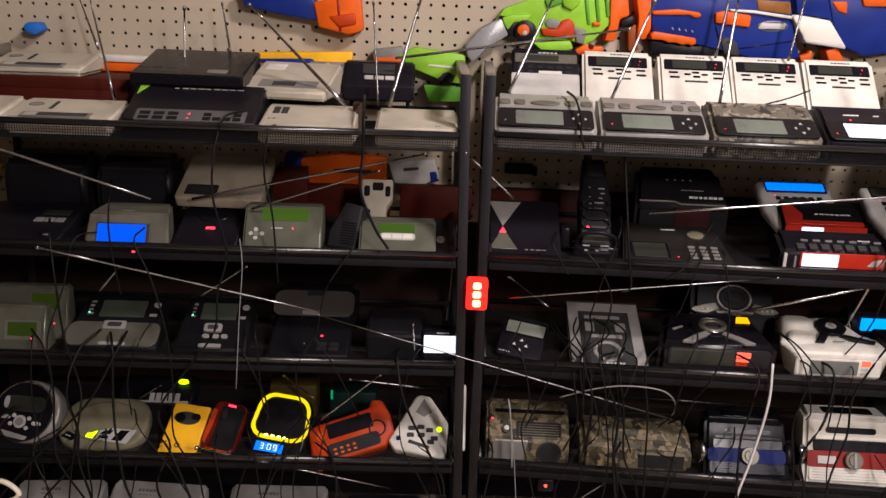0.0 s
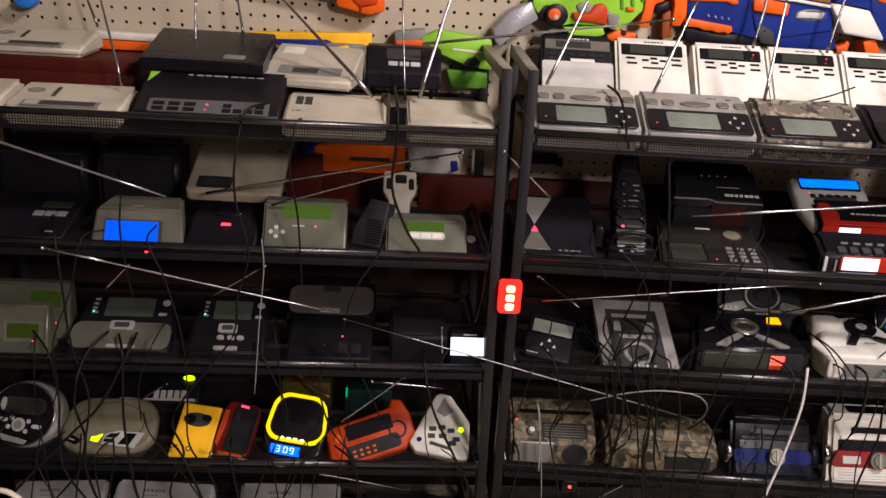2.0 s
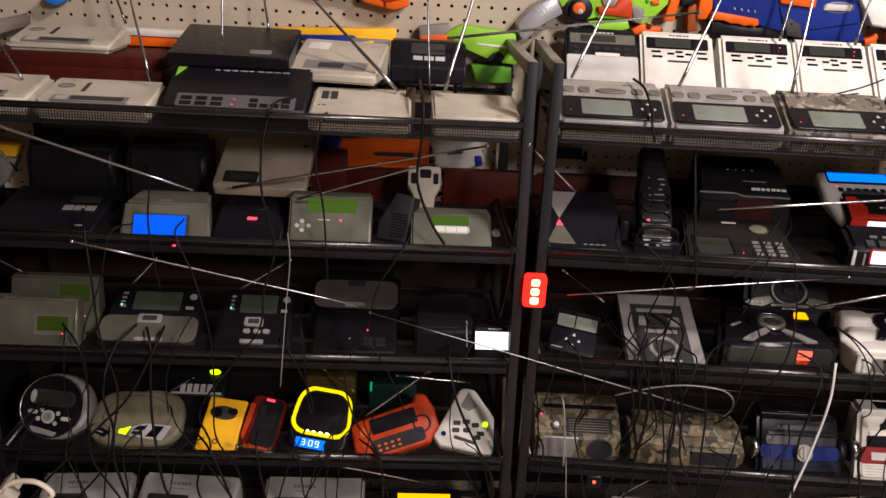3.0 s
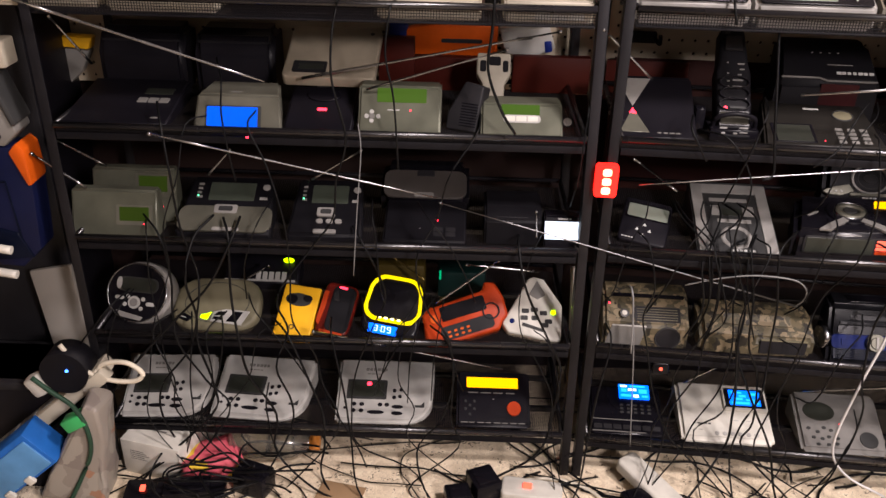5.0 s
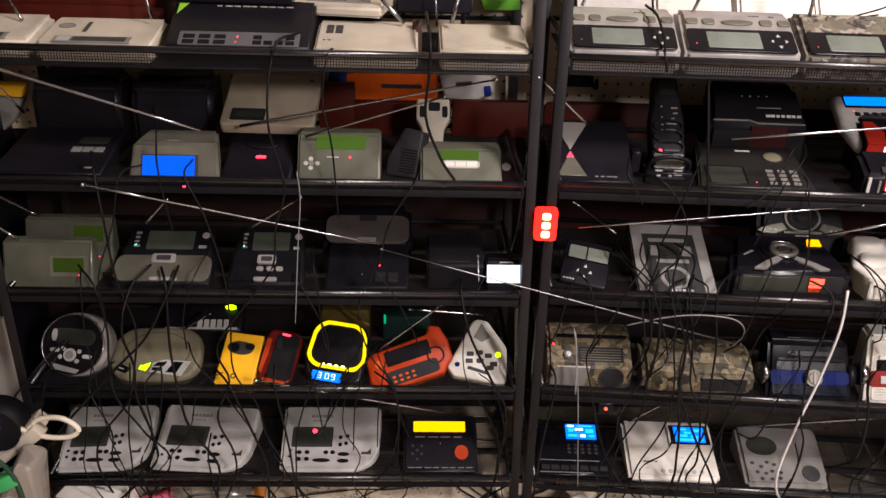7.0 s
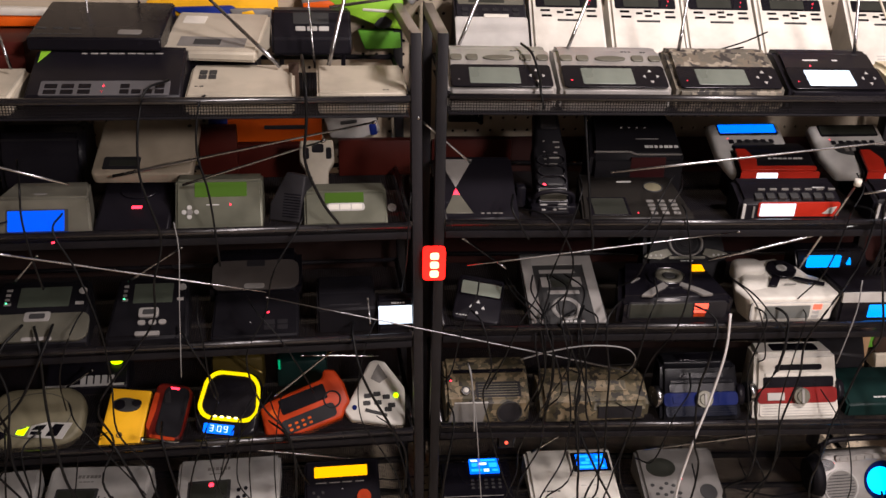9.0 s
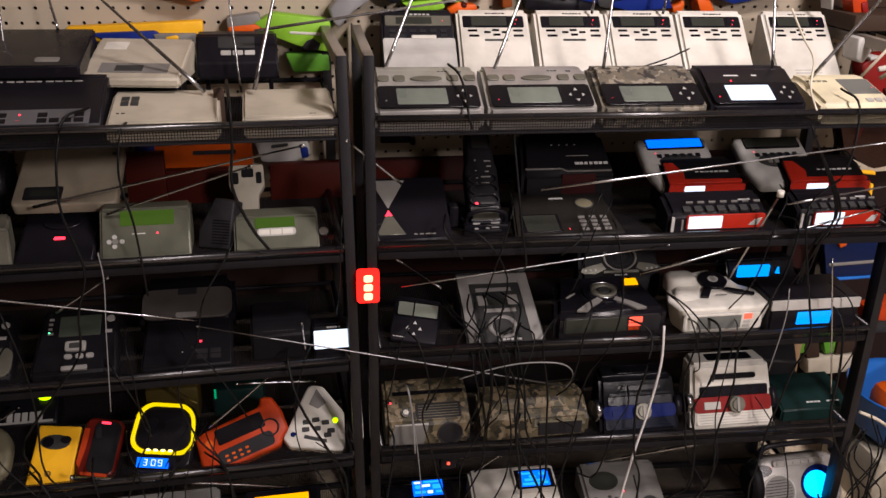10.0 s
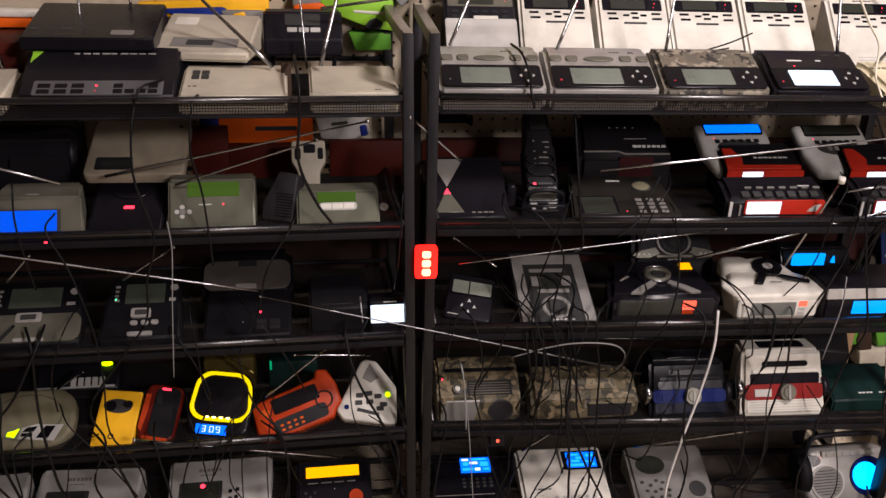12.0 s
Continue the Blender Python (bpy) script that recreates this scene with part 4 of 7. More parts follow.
f.antenna((-0.267, 0.000, 0.617), (-0.742, -0.030, 0.731), 0.0014, 0.002)
f = wedge("cassette_radio", "grey-topped rounded radio at the back", "L", 3, -0.296, 0.135, 0.168, 0.05, 0.058, 0.078, 0.12, BLACK, bevel=0.014, category="radio")
f.rect("cover", 0.03, -0.1, 0.97, 0.96, mat("shaded_grey_plastic", (0.06, 0.052, 0.047), 0.4), 0.002, 0.018, "grey rounded lower cover")
f.rect("latch", 0.4, 0.72, 0.6, 0.96, CHARCOAL, 0.003, 0.003), f.rect("latch", 0.38, -0.08, 0.6, 0.1, GREY, 0.003, 0.004)
g = front(f, 0.05)
g.rect("pale_strip", 0.05, 0.2, 0.55, 0.5, CHARCOAL, 0.002, 0.004)
f = wedge("weather_radio", "plain black radio in shadow", "L", 3, -0.132, 0.036, 0.104, 0.05, 0.03, 0.066, 0.1, MATTE)
f.bars(0.2, 0.2, 0.8, 0.3, CHARCOAL)
f = wedge("weather_radio", "small black radio with glowing white screen", "L", 3, -0.043, 0.016, 0.07, 0.022, 0.022, 0.062, 0.05, BLACK, bevel=0.003)
f.rect("display", 0.02, 0.08, 0.95, 0.78, G_WHITE, 0.001, 0.001, "white lit screen")
f.bars(0.35, 0.84, 0.7, 0.93, PRINTM, 5)
f.antenna((-0.093, 0.0, 0.544), (-0.097, 0.0, 0.596), 0.0014, 0.001)

# ---- red warning beacon tied to the post ----
root = thing("warning_beacon", UNIT["R"] @ pose(0.015, -0.012, 0.664), "lit red warning beacon fixed to the steel post", "beacon")
part("housing", prism(rounded(-0.019, -0.029, 0.019, 0.029, 0.006), -0.012, 0.004, 0.002, 2, pose(0, 0, 0, 90)), G_BEACON, root, "translucent red housing, glowing")
for z in (-0.0165, 0.0, 0.0165):
    part("lamp", prism(rounded(-0.0075, z - 0.0065, 0.0075, z + 0.0065, 0.004), 0.002, 0.0055, 0.001, 1, pose(0, 0, 0, 90)), G_CORE, root, "white-hot lamp")

# ---- third shelf, second unit ----
f = plate("weather_radio", "black tilted radio with pale display and arrow keys", (0.098, 0.045, 0.522), rounded(-0.044, 0, 0.044, 0.1, 0.008), 0.025, SATIN, tilt=62, roll=-13, unit="R")
f.rect("display_bezel", 0.06, 0.53, 0.97, 0.9, BLACK, 0.0006, 0.003), f.rect("display", 0.1, 0.57, 0.94, 0.86, mat("pale_grey_green_lcd", (0.25, 0.28, 0.23), 0.3, bump=0), 0.0012, 0.002)
for dx, dy in ((0.5, 0.42), (0.36, 0.3), (0.62, 0.3), (0.5, 0.18)):
    f.shape("arrow_key", [(dx - 0.04, dy - 0.03), (dx + 0.04, dy - 0.03), (dx, dy + 0.04)], PRINTM, 0.001)
f.led(0.84, 0.8, G_RED, 0.0016), f.bars(0.08, 0.06, 0.34, 0.1, PRINTM, 4)
f.antenna((0.154, 0.052, 0.62), (0.081, 0.096, 0.662), 0.0024, 0.0018)
f.antenna((0.072, -0.004, 0.655), (0.526, -0.057, 0.726), 0.0015, 0.001)
f = wedge("weather_radio", "silver-framed radio with dark emblem panel, cords across it", "R", 3, 0.268, 0.018, 0.146, 0.01, 0.165, 0.074, 0.17, DGREY, wt=0.142)
for x0, y0, x1, y1 in ((0.02, 0.02, 0.16, 0.97), (0.84, 0.02, 0.98, 0.97), (0.16, 0.84, 0.84, 0.97)):
    f.rect("silver_frame", x0, y0, x1, y1, MGREY, 0.002, 0.001)
for x0, y0, x1, y1 in ((0.24, 0.72, 0.72, 0.77), (0.24, 0.52, 0.36, 0.66), (0.64, 0.52, 0.78, 0.66), (0.3, 0.42, 0.72, 0.47)):
    f.rect("emblem_bar", x0, y0, x1, y1, MGREY, 0.001, 0.001)
f.rect("display", 0.37, 0.52, 0.63, 0.62, LCDDARK, 0.001, 0.001)
f.ring("emblem_ring", 0.5, 0.22, 0.02, 0.028, MGREY, 0.001)
f.bars(0.4, 0.02, 0.72, 0.07, PRINTM, 6)


def styled_black(u, v, w):
    f = wedge("weather_radio", "black rounded radio with round key pad and curved trim", "R", 3, u, v, w, 0.062, 0.095, 0.083, 0.118, BLACK, wt=w * 0.72, bevel=0.016)
    g = front(f, 0.062)
    g.rect("display_bezel", 0.03, 0.36, 0.97, 0.9, CHARCOAL, 0.002, 0.006, "dark grey front frame")
    g.rect("display", 0.05, 0.4, 0.64, 0.86, LCDDARK, 0.003, 0.002)
    g.rect("lit_panel", 0.66, 0.66, 0.79, 0.84, G_ORG, 0.003, 0.001, "orange-red lit panel"), g.rect("lit_panel", 0.66, 0.54, 0.78, 0.63, G_ORG, 0.003, 0.001), g.rect("panel_tab", 0.66, 0.41, 0.77, 0.51, RORANGE, 0.003, 0.001)
    g.bars(0.3, 0.93, 0.62, 0.96, MGREY)
    f.disc("pad_base", 0.5, 0.62, 0.042, BLACK, 0.003, 0.034, n=28)
    f.ring("pad_rim", 0.5, 0.64, 0.014, 0.026, DSILVER, 0.005, 0.8)
    f.disc("pad_centre", 0.5, 0.64, 0.012, DGREY, 0.005, 0.009)
    f.shape("trim", [(0.16, 0.08), (0.26, 0.06), (0.34, 0.2), (0.45, 0.34), (0.41, 0.44), (0.27, 0.26)], GREY, 0.004)
    f.shape("trim", [(0.84, 0.08), (0.74, 0.06), (0.66, 0.2), (0.55, 0.34), (0.59, 0.44), (0.73, 0.26)], GREY, 0.004)
    f.ring("pad_edge", 0.5, 0.64, 0.028, 0.0295, CHROME, 0.0045, 0.8)
    f.shape("slot_mark", [(0.1, 0.5), (0.2, 0.62), (0.22, 0.6), (0.12, 0.47)], GREY, 0.002)
    f.shape("amber_tab", [(0.74, 0.8), (0.88, 0.8), (0.88, 1.0), (0.77, 1.0)], G_AMBER, 0.002)
    return f


def styled_white(u, v):
    """A bulging white set: a broad lower shell, a domed upper one with a tilted round pad and a raised shoulder."""
    root = thing("weather_radio", UNIT["R"] @ pose(u, v, rest(u, 3, "R")), "white bulging radio with black round pad and grey display", "weather radio")
    shell = [(-0.1, 0.008), (-0.09, 0.0), (0.056, 0.0), (0.092, 0.014), (0.108, 0.036), (0.1, 0.062), (0.06, 0.1), (0.0, 0.13), (-0.055, 0.125), (-0.09, 0.095), (-0.108, 0.045)]
    low = prism(shell, 0.0, 0.062, 0.014, 3)
    for p in low.verts:
        k = max(0.0, 1 - p.co.z / 0.045)
        p.co.x *= 1 - 0.2 * k
        p.co.y += 0.012 * k
    part("lower_shell", low, WHITE, root)
    dome = prism([(-0.085, 0.022), (0.07, 0.022), (0.096, 0.04), (0.08, 0.075), (0.04, 0.108), (0.0, 0.126), (-0.05, 0.118), (-0.08, 0.09), (-0.095, 0.05)], 0.045, 0.076, 0.014, 3)
    for p in dome.verts:
        if p.co.z > 0.062:
            p.co.z += 0.28 * (p.co.y - 0.08) - 1.6 * max(0.0, p.co.x) ** 2 * 2
    part("upper_shell", dome, WHITE, root)
    part("shoulder", prism(rounded(-0.092, 0.075, -0.03, 0.125, 0.02, 5), 0.05, 0.088, 0.012, 3), WHITE, root)
    g = Face(root, pose(-0.016, 0.0, -0.003, 90), 0.165, 0.066)
    g.rect("display_bezel", 0.04, 0.28, 0.99, 0.84, LGREY, 0.0012, 0.006)
    g.rect("inner_panel", 0.055, 0.31, 0.98, 0.81, WHITE, 0.002, 0.005)
    g.rect("display", 0.2, 0.34, 0.73, 0.75, LCDGREY, 0.003, 0.002, "grey liquid crystal display")
    g.rect("lit_panel", 0.76, 0.62, 0.86, 0.78, G_ORG, 0.003, 0.001, "orange-red lit panel"), g.rect("panel_tab", 0.76, 0.5, 0.84, 0.58, LGREY, 0.003, 0.001), g.rect("panel_tab", 0.76, 0.36, 0.84, 0.45, LGREY, 0.003, 0.001)
    g.bars(0.1, 0.2, 0.3, 0.24, GREY, 3)
    f = Face(root, pose(-0.002, 0.085, 0.0778, 15.6), 0.2, 0.1)
    f.disc("pad_rim", 0.5, 0.0, 0.029, BLACK, 0.004, 0.0245, "black round key pad", 28)
    f.disc("pad_centre", 0.5, 0.0, 0.0105, LGREY, 0.006, 0.0085, parent=root)
    f.shape("trim", [(0.38, -0.18), (0.45, -0.24), (0.37, -0.48), (0.29, -0.46)], BLACK, 0.003)
    f.shape("trim", [(0.6, -0.2), (0.56, -0.26), (0.7, -0.38), (0.84, -0.46), (0.86, -0.38)], BLACK, 0.001)
    f.bars(0.46, -0.42, 0.64, -0.39, GREY)
    return f


f = styled_black(0.4635, 0.018, 0.222)
f.antenna((0.522, 0.024, 0.635), (0.958, -0.069, 0.787), 0.003, 0.0018)
f = styled_white(0.695, 0.018)
f.antenna((0.705, 0.024, 0.612), (0.718, -0.066, 0.813), 0.0028, 0.002)
inv = f.root.matrix_world.inverted()
part("antenna_knob", tube([inv @ (Vector((0.718, -0.066, 0.813)) + Vector((0, 0, -0.005))), inv @ (Vector((0.718, -0.066, 0.813)) + Vector((0, 0, 0.006)))], 0.006, 10), WHITE, f.root, "white ball knob")
base = rest(0.532, 3, "R")
f = wedge("weather_radio", "black rounded radio with silver key pad at the back", "R", 3, 0.532, 0.163, 0.175, 0.574 - base, 0.046, 0.637 - base, 0.08, MATTE, wt=0.15, bevel=0.012)
wing = [(0.32, 0.24), (0.27, 0.4), (0.12, 0.34), (0.02, 0.27), (-0.02, 0.2), (0.04, 0.14), (0.18, 0.12)]
f.shape("trim", wing, DSILVER, 0.004, "dull silver wing of the trim"), f.shape("trim", [(1 - x, y) for x, y in reversed(wing)], DSILVER, 0.004, "dull silver wing of the trim")
f.rect("trim_bridge", 0.28, 0.13, 0.72, 0.2, DSILVER, 0.0035, 0.002)
f.ring("pad_rim", 0.5, 0.54, 0.031, 0.035, MGREY, 0.005, 0.8), f.disc("pad_centre", 0.5, 0.54, 0.03, MATTE, 0.005, 0.024, n=28)
f.ring("pad_ring", 0.5, 0.54, 0.0225, 0.0238, DGREY, 0.0065, 0.8), f.disc("pad_key", 0.5, 0.54, 0.013, CHARCOAL, 0.007, 0.009)
for x in (0.06, 0.12, 0.18, 0.82, 0.88, 0.94):
    f.disc("button", x, 0.22, 0.0022, LGREY, 0.0055)
f.bars(0.42, 0.06, 0.58, 0.12, PRINTM, 4)
f = wedge("weather_radio", "black radio with silver band and cyan lit display", "R", 3, 0.867, 0.018, 0.182, 0.074, 0.08, 0.077, 0.1, SATIN)
g = front(f, 0.074)
g.rect("silver_band", 0.0, 0.7, 1.0, 0.97, LGREY, 0.002, 0.001), g.rect("display", 0.31, 0.27, 0.69, 0.62, G_CYAN, 0.002, 0.001, "cyan lit display")
g.bars(0.2, 0.8, 0.7, 0.88, MGREY, 4)
f = wedge("weather_radio", "black radio at the back with cyan lit display", "R", 3, 0.84, 0.17, 0.15, 0.05, 0.02, 0.08, 0.06, BLACK)
g = front(f, 0.078)
g.rect("display", 0.12, 0.66, 0.58, 0.98, G_CYAN, 0.003, 0.001, "cyan lit display")
g.shape("display_arrow", [(0.68, 0.72), (0.74, 0.72), (0.71, 0.92)], G_CYAN, 0.003)

# ---- fourth shelf, first unit ----
f = plate("clock_radio", "round silver and black clock radio standing tilted", (-0.856, 0.05, 0.304), oval(0, 0.062, 0.068, 0.062, 32), 0.035, SILVER, tilt=33, yaw=-8, bevel=0.006, size=(0.136, 0.124), category="clock radio")
f.disc("face_plate", 0.46, 0.5, 0.06, BLACK, 0.0015, 0.056, n=36)
f.ring("chrome_rim", 0.46, 0.5, 0.06, 0.0625, CHROME, 0.003, 0.935)
f.rect("display_frame", 0.16, 0.5, 0.78, 0.74, DGREY, 0.0028, 0.013)
f.disc("bright_cap", 0.185, 0.63, 0.006, LGREY, 0.0036, 0.012)
f.rect("display", 0.2, 0.515, 0.76, 0.725, LCDDARK, 0.0034, 0.012)
f.disc("joystick", 0.44, 0.34, 0.0125, LGREY, 0.004, n=24), f.disc("joystick_cap", 0.44, 0.34, 0.008, GREY, 0.006)
for x, y in ((0.3, 0.3), (0.55, 0.25), (0.335, 0.43), (0.57, 0.4)):
    f.disc("button", x, y, 0.0042, LGREY, 0.003)
f.rect("button", 0.14, 0.37, 0.28, 0.43, LGREY, 0.003, 0.0035), f.rect("button", 0.62, 0.3, 0.76, 0.36, LGREY, 0.003, 0.0035)
f.bars(0.46, 0.84, 0.58, 0.87, GREY, 3), f.bars(0.36, 0.78, 0.64, 0.81, DGREY, 5)
f.shape("chrome_foot", [(0.18, 0.2), (0.6, 0.12), (0.56, 0.06), (0.26, 0.1)], SILVER, 0.003)
f.led(0.36, 0.83, G_RED, 0.0018)
f = plate("weather_radio", "oval olive-beige radio with dark keys and a lime light", (-0.7, 0.03, 0.312), rounded(-0.085, 0.0, 0.085, 0.118, 0.046, 6), 0.03, OLIVE, tilt=62, bevel=0.008, size=(0.17, 0.12))
f.shape("indicator_light", [(0.34, 0.2), (0.42, 0.17), (0.46, 0.31), (0.4, 0.27), (0.35, 0.26)], G_LIME, 0.002)
f.shape("key_panel", [(0.46, 0.14), (0.82, 0.08), (0.9, 0.34), (0.62, 0.37), (0.48, 0.32)], LGREY, 0.001)
f.shape("button", [(0.48, 0.18), (0.6, 0.16), (0.6, 0.22), (0.49, 0.23)], BLACK, 0.002)
f.shape("button", [(0.49, 0.25), (0.61, 0.25), (0.64, 0.33), (0.54, 0.32)], BLACK, 0.002)
f.shape("button", [(0.64, 0.14), (0.76, 0.13), (0.82, 0.32), (0.72, 0.33)], BLACK, 0.002)
f.shape("side_key", [(0.06, 0.2), (0.2, 0.12), (0.26, 0.2), (0.12, 0.3)], BLACK, 0.002)
f.shape("side_key_mark", [(0.11, 0.21), (0.18, 0.18), (0.18, 0.2), (0.11, 0.23)], LGREY, 0.0026)
f.ring("body_seam", 0.5, 0.5, 0.062, 0.0635, DGREY, 0.0006, 0.72)
f = wedge("weather_radio", "low black and white radio with a lit lime lamp", "L", 4, -0.637, 0.19, 0.155, 0.02, 0.04, 0.052, 0.07, SATIN)
f.keys(0.42, 0.1, 0.85, 0.55, 5, 1, LGREY, 0.75)
f.shape("white_edge", [(0.0, 0.02), (0.95, 0.02), (0.95, 0.1), (0.0, 0.1)], LGREY, 0.002)
f.disc("lamp", 0.84, 0.95, 0.011, G_LIME, 0.006, 0.005)
f.antenna((-0.663, 0.16, 0.348), (-0.612, 0.16, 0.383), 0.0022, 0.0018)
f = plate("weather_radio", "bright yellow upright radio with dark oval dial", (-0.548, 0.022, 0.303), rounded(-0.037, 0, 0.037, 0.112, 0.004), 0.03, YELLOW, tilt=55, roll=-8)
f.disc("dial", 0.46, 0.72, 0.026, DGREY, 0.001, 0.014), f.disc("dial_hub", 0.3, 0.71, 0.01, BLACK, 0.003), f.disc("tuning_button", 0.7, 0.76, 0.009, SATIN, 0.003, 0.007)
f.ring("key_ring", 0.46, 0.2, 0.0035, 0.005, DGREY, 0.002)
f = plate("weather_radio", "dark red handheld radio with black face and red light", (-0.474, 0.03, 0.306), rounded(-0.033, 0, 0.033, 0.106, 0.014), 0.03, DRED, tilt=46, roll=-12, bevel=0.007)
f.rect("black_face", 0.27, 0.08, 0.97, 0.95, MATTE, 0.0015, 0.012)
f.shape("side_grip", [(0.0, 0.2), (0.1, 0.14), (0.16, 0.5), (0.16, 0.8), (0.02, 0.8)], RORANGE, 0.003)
f.rect("lower_rim", 0.16, 0.02, 0.86, 0.08, RORANGE, 0.003, 0.003)
f.rect("indicator_light", 0.42, 0.9, 0.66, 0.94, G_RED, 0.002, 0.001)
f.shape("glossy_key", [(0.3, 0.78), (0.42, 0.86), (0.52, 0.66), (0.36, 0.64)], CHARCOAL, 0.003)
f.bars(0.3, 0.5, 0.5, 0.55), f.bars(0.6, 0.48, 0.86, 0.53)
f = plate("lantern_radio", "black radio with a glowing yellow ring and blue clock display", (-0.362, 0.03, 0.307), [(x * (1 - 0.9 * (y - 0.06)), y) for x, y in rounded(-0.056, 0, 0.056, 0.124, 0.026, 6)], 0.04, BLACK, tilt=46, roll=-9, bevel=0.008, size=(0.116, 0.125))
ring = [(x * (1 - 2.0 * (y - 0.07)), y) for x, y in rounded(-0.055, 0.028, 0.055, 0.121, 0.03, 7)]
inner = [(x * 0.875, 0.075 + (y - 0.075) * 0.865) for x, y in ring]
bm = bmesh.new()
lo = [[bm.verts.new(f.m @ Vector((x, y, z))) for x, y in pts] for pts, z in ((ring, 0), (ring, 0.004), (inner, 0.004), (inner, 0))]
for p, q in zip(lo, lo[1:]):
    for i in range(len(p)):
        bm.faces.new((p[i], p[(i + 1) % len(p)], q[(i + 1) % len(p)], q[i]))
smooth(bm)
part("light_ring", bm, G_YELLOW, f.root, "glowing yellow ring")
for i in range(4):
    f.rect("lamp", 0.28 + i * 0.11, 0.26, 0.34 + i * 0.11, 0.29, G_LED, 0.0055, 0.001)
f.rect("display", 0.16, 0.03, 0.64, 0.17, G_DEEP, 0.0015, 0.001, "blue lit clock display")
SEGMENT = {"t": (0.01, 0.138, 0.06, 0.15), "m": (0.01, 0.097, 0.06, 0.108), "b": (0.01, 0.055, 0.06, 0.067), "l": (0, 0.103, 0.016, 0.15), "r": (0.054, 0.103, 0.07, 0.15), "x": (0, 0.055, 0.016, 0.103), "y": (0.054, 0.055, 0.07, 0.103)}
for x, lit in ((0.25, "tmbry"), (0.375, "tblrxy"), (0.475, "tmblry")):
    for key in lit:
        x0, y0, x1, y1 = SEGMENT[key]
        f.rect("clock_digit", x + x0, y0, x + x1, y1, G_WHITE, 0.002, 0)
f.rect("clock_digit", 0.345, 0.08, 0.357, 0.09, G_WHITE, 0.002, 0), f.rect("clock_digit", 0.345, 0.115, 0.357, 0.125, G_WHITE, 0.002, 0)
root = thing("weather_radio", pose(-0.345, 0.18, 0.307), "dull yellow radio at the back of the shelf", "weather radio")
part("body", box(-0.05, 0, 0, 0.05, 0.06, 0.075, 0.008), mat("dull_yellow_plastic", (0.06, 0.042, 0.008), 0.5), root)
inv = root.matrix_world.inverted()
part("antenna", rod(inv @ Vector((-0.293, 0.12, 0.383)), inv @ Vector((-0.36, 0.16, 0.412)), 0.002, 0.0015), mat("brass_rod", (0.4, 0.3, 0.12), 0.3, 0.9, bump=0), root)
root = thing("weather_radio", pose(-0.22, 0.18, 0.307), "dark green radio with a green light at the back", "weather radio")
part("body", box(-0.05, 0, 0, 0.05, 0.06, 0.062, 0.008), DGREEN, root)
part("indicator_light", box(-0.046, -0.002, 0.045, -0.042, 0.002, 0.065, 0.0008), mat("green_lamp", (0.0, 0.5, 0.2), emit=0.7), root)
f = plate("crank_radio", "red-orange crank radio lying askew with dark display", (-0.206, 0.03, 0.308), [(-0.078, 0.024), (-0.074, 0.0), (0.066, 0.0), (0.076, 0.014), (0.09, 0.022), (0.092, 0.06), (0.084, 0.092), (0.064, 0.1), (0.056, 0.084), (-0.052, 0.08), (-0.07, 0.074)], 0.045, RORANGE, tilt=44, roll=19, bevel=0.006, category="emergency radio", size=(0.15, 0.098))
f.rect("display", 0.26, 0.46, 0.86, 0.76, BLACK, 0.001, 0.003), f.disc("button", 0.16, 0.56, 0.008, ORANGE, 0.003)
f.rect("key_band", 0.2, 0.08, 0.9, 0.36, CHARCOAL, 0.001, 0.008)
f.keys(0.28, 0.12, 0.62, 0.3, 4, 2, ORANGE, 0.5)
f.ring("crank_rim", 0.9, 0.4, 0.014, 0.017, CHARCOAL, 0.002)
f.antenna((-0.268, 0.04, 0.38), (-0.156, 0.03, 0.482), 0.0024, 0.0018)
f.antenna((-0.074, 0.08, 0.433), (-0.213, 0.04, 0.466), 0.0018, 0.0014)
f = plate("weather_radio", "white triangular radio with grey keys and green light", (-0.078, 0.035, 0.31), [(-0.062, 0.03), (-0.05, 0.012), (0.045, -0.006), (0.052, 0.0), (0.056, 0.07), (0.02, 0.125), (0.0, 0.13), (-0.01, 0.126)], 0.025, WHITE, tilt=52, roll=0, size=(0.118, 0.13), bevel=0.006)
for x, y in ((0.3, 0.4), (0.45, 0.42), (0.28, 0.29), (0.46, 0.29), (0.6, 0.37), (0.68, 0.24), (0.62, 0.18)):
    f.rect("button", x, y, x + 0.12, y + 0.07, DGREY, 0.0015, 0.002)
f.shape("snooze_bar", [(0.3, 0.2), (0.66, 0.1), (0.66, 0.15), (0.32, 0.25)], DGREY, 0.0015)
f.disc("emblem", 0.14, 0.27, 0.005, BLUE, 0.001), f.disc("indicator_light", 0.82, 0.42, 0.005, G_LIME, 0.002)
f.shape("grey_grip", [(0.42, 0.7), (0.56, 0.62), (0.7, 0.7), (0.56, 0.93)], GREY, 0.001)
f = plate("weather_radio", "white radio edge between the two posts", (0.004, 0.06, 0.307), rounded(-0.008, 0, 0.008, 0.13, 0.004), 0.04, WHITE, tilt=25)
f.led(0.1, 0.4, G_LIME, 0.003)

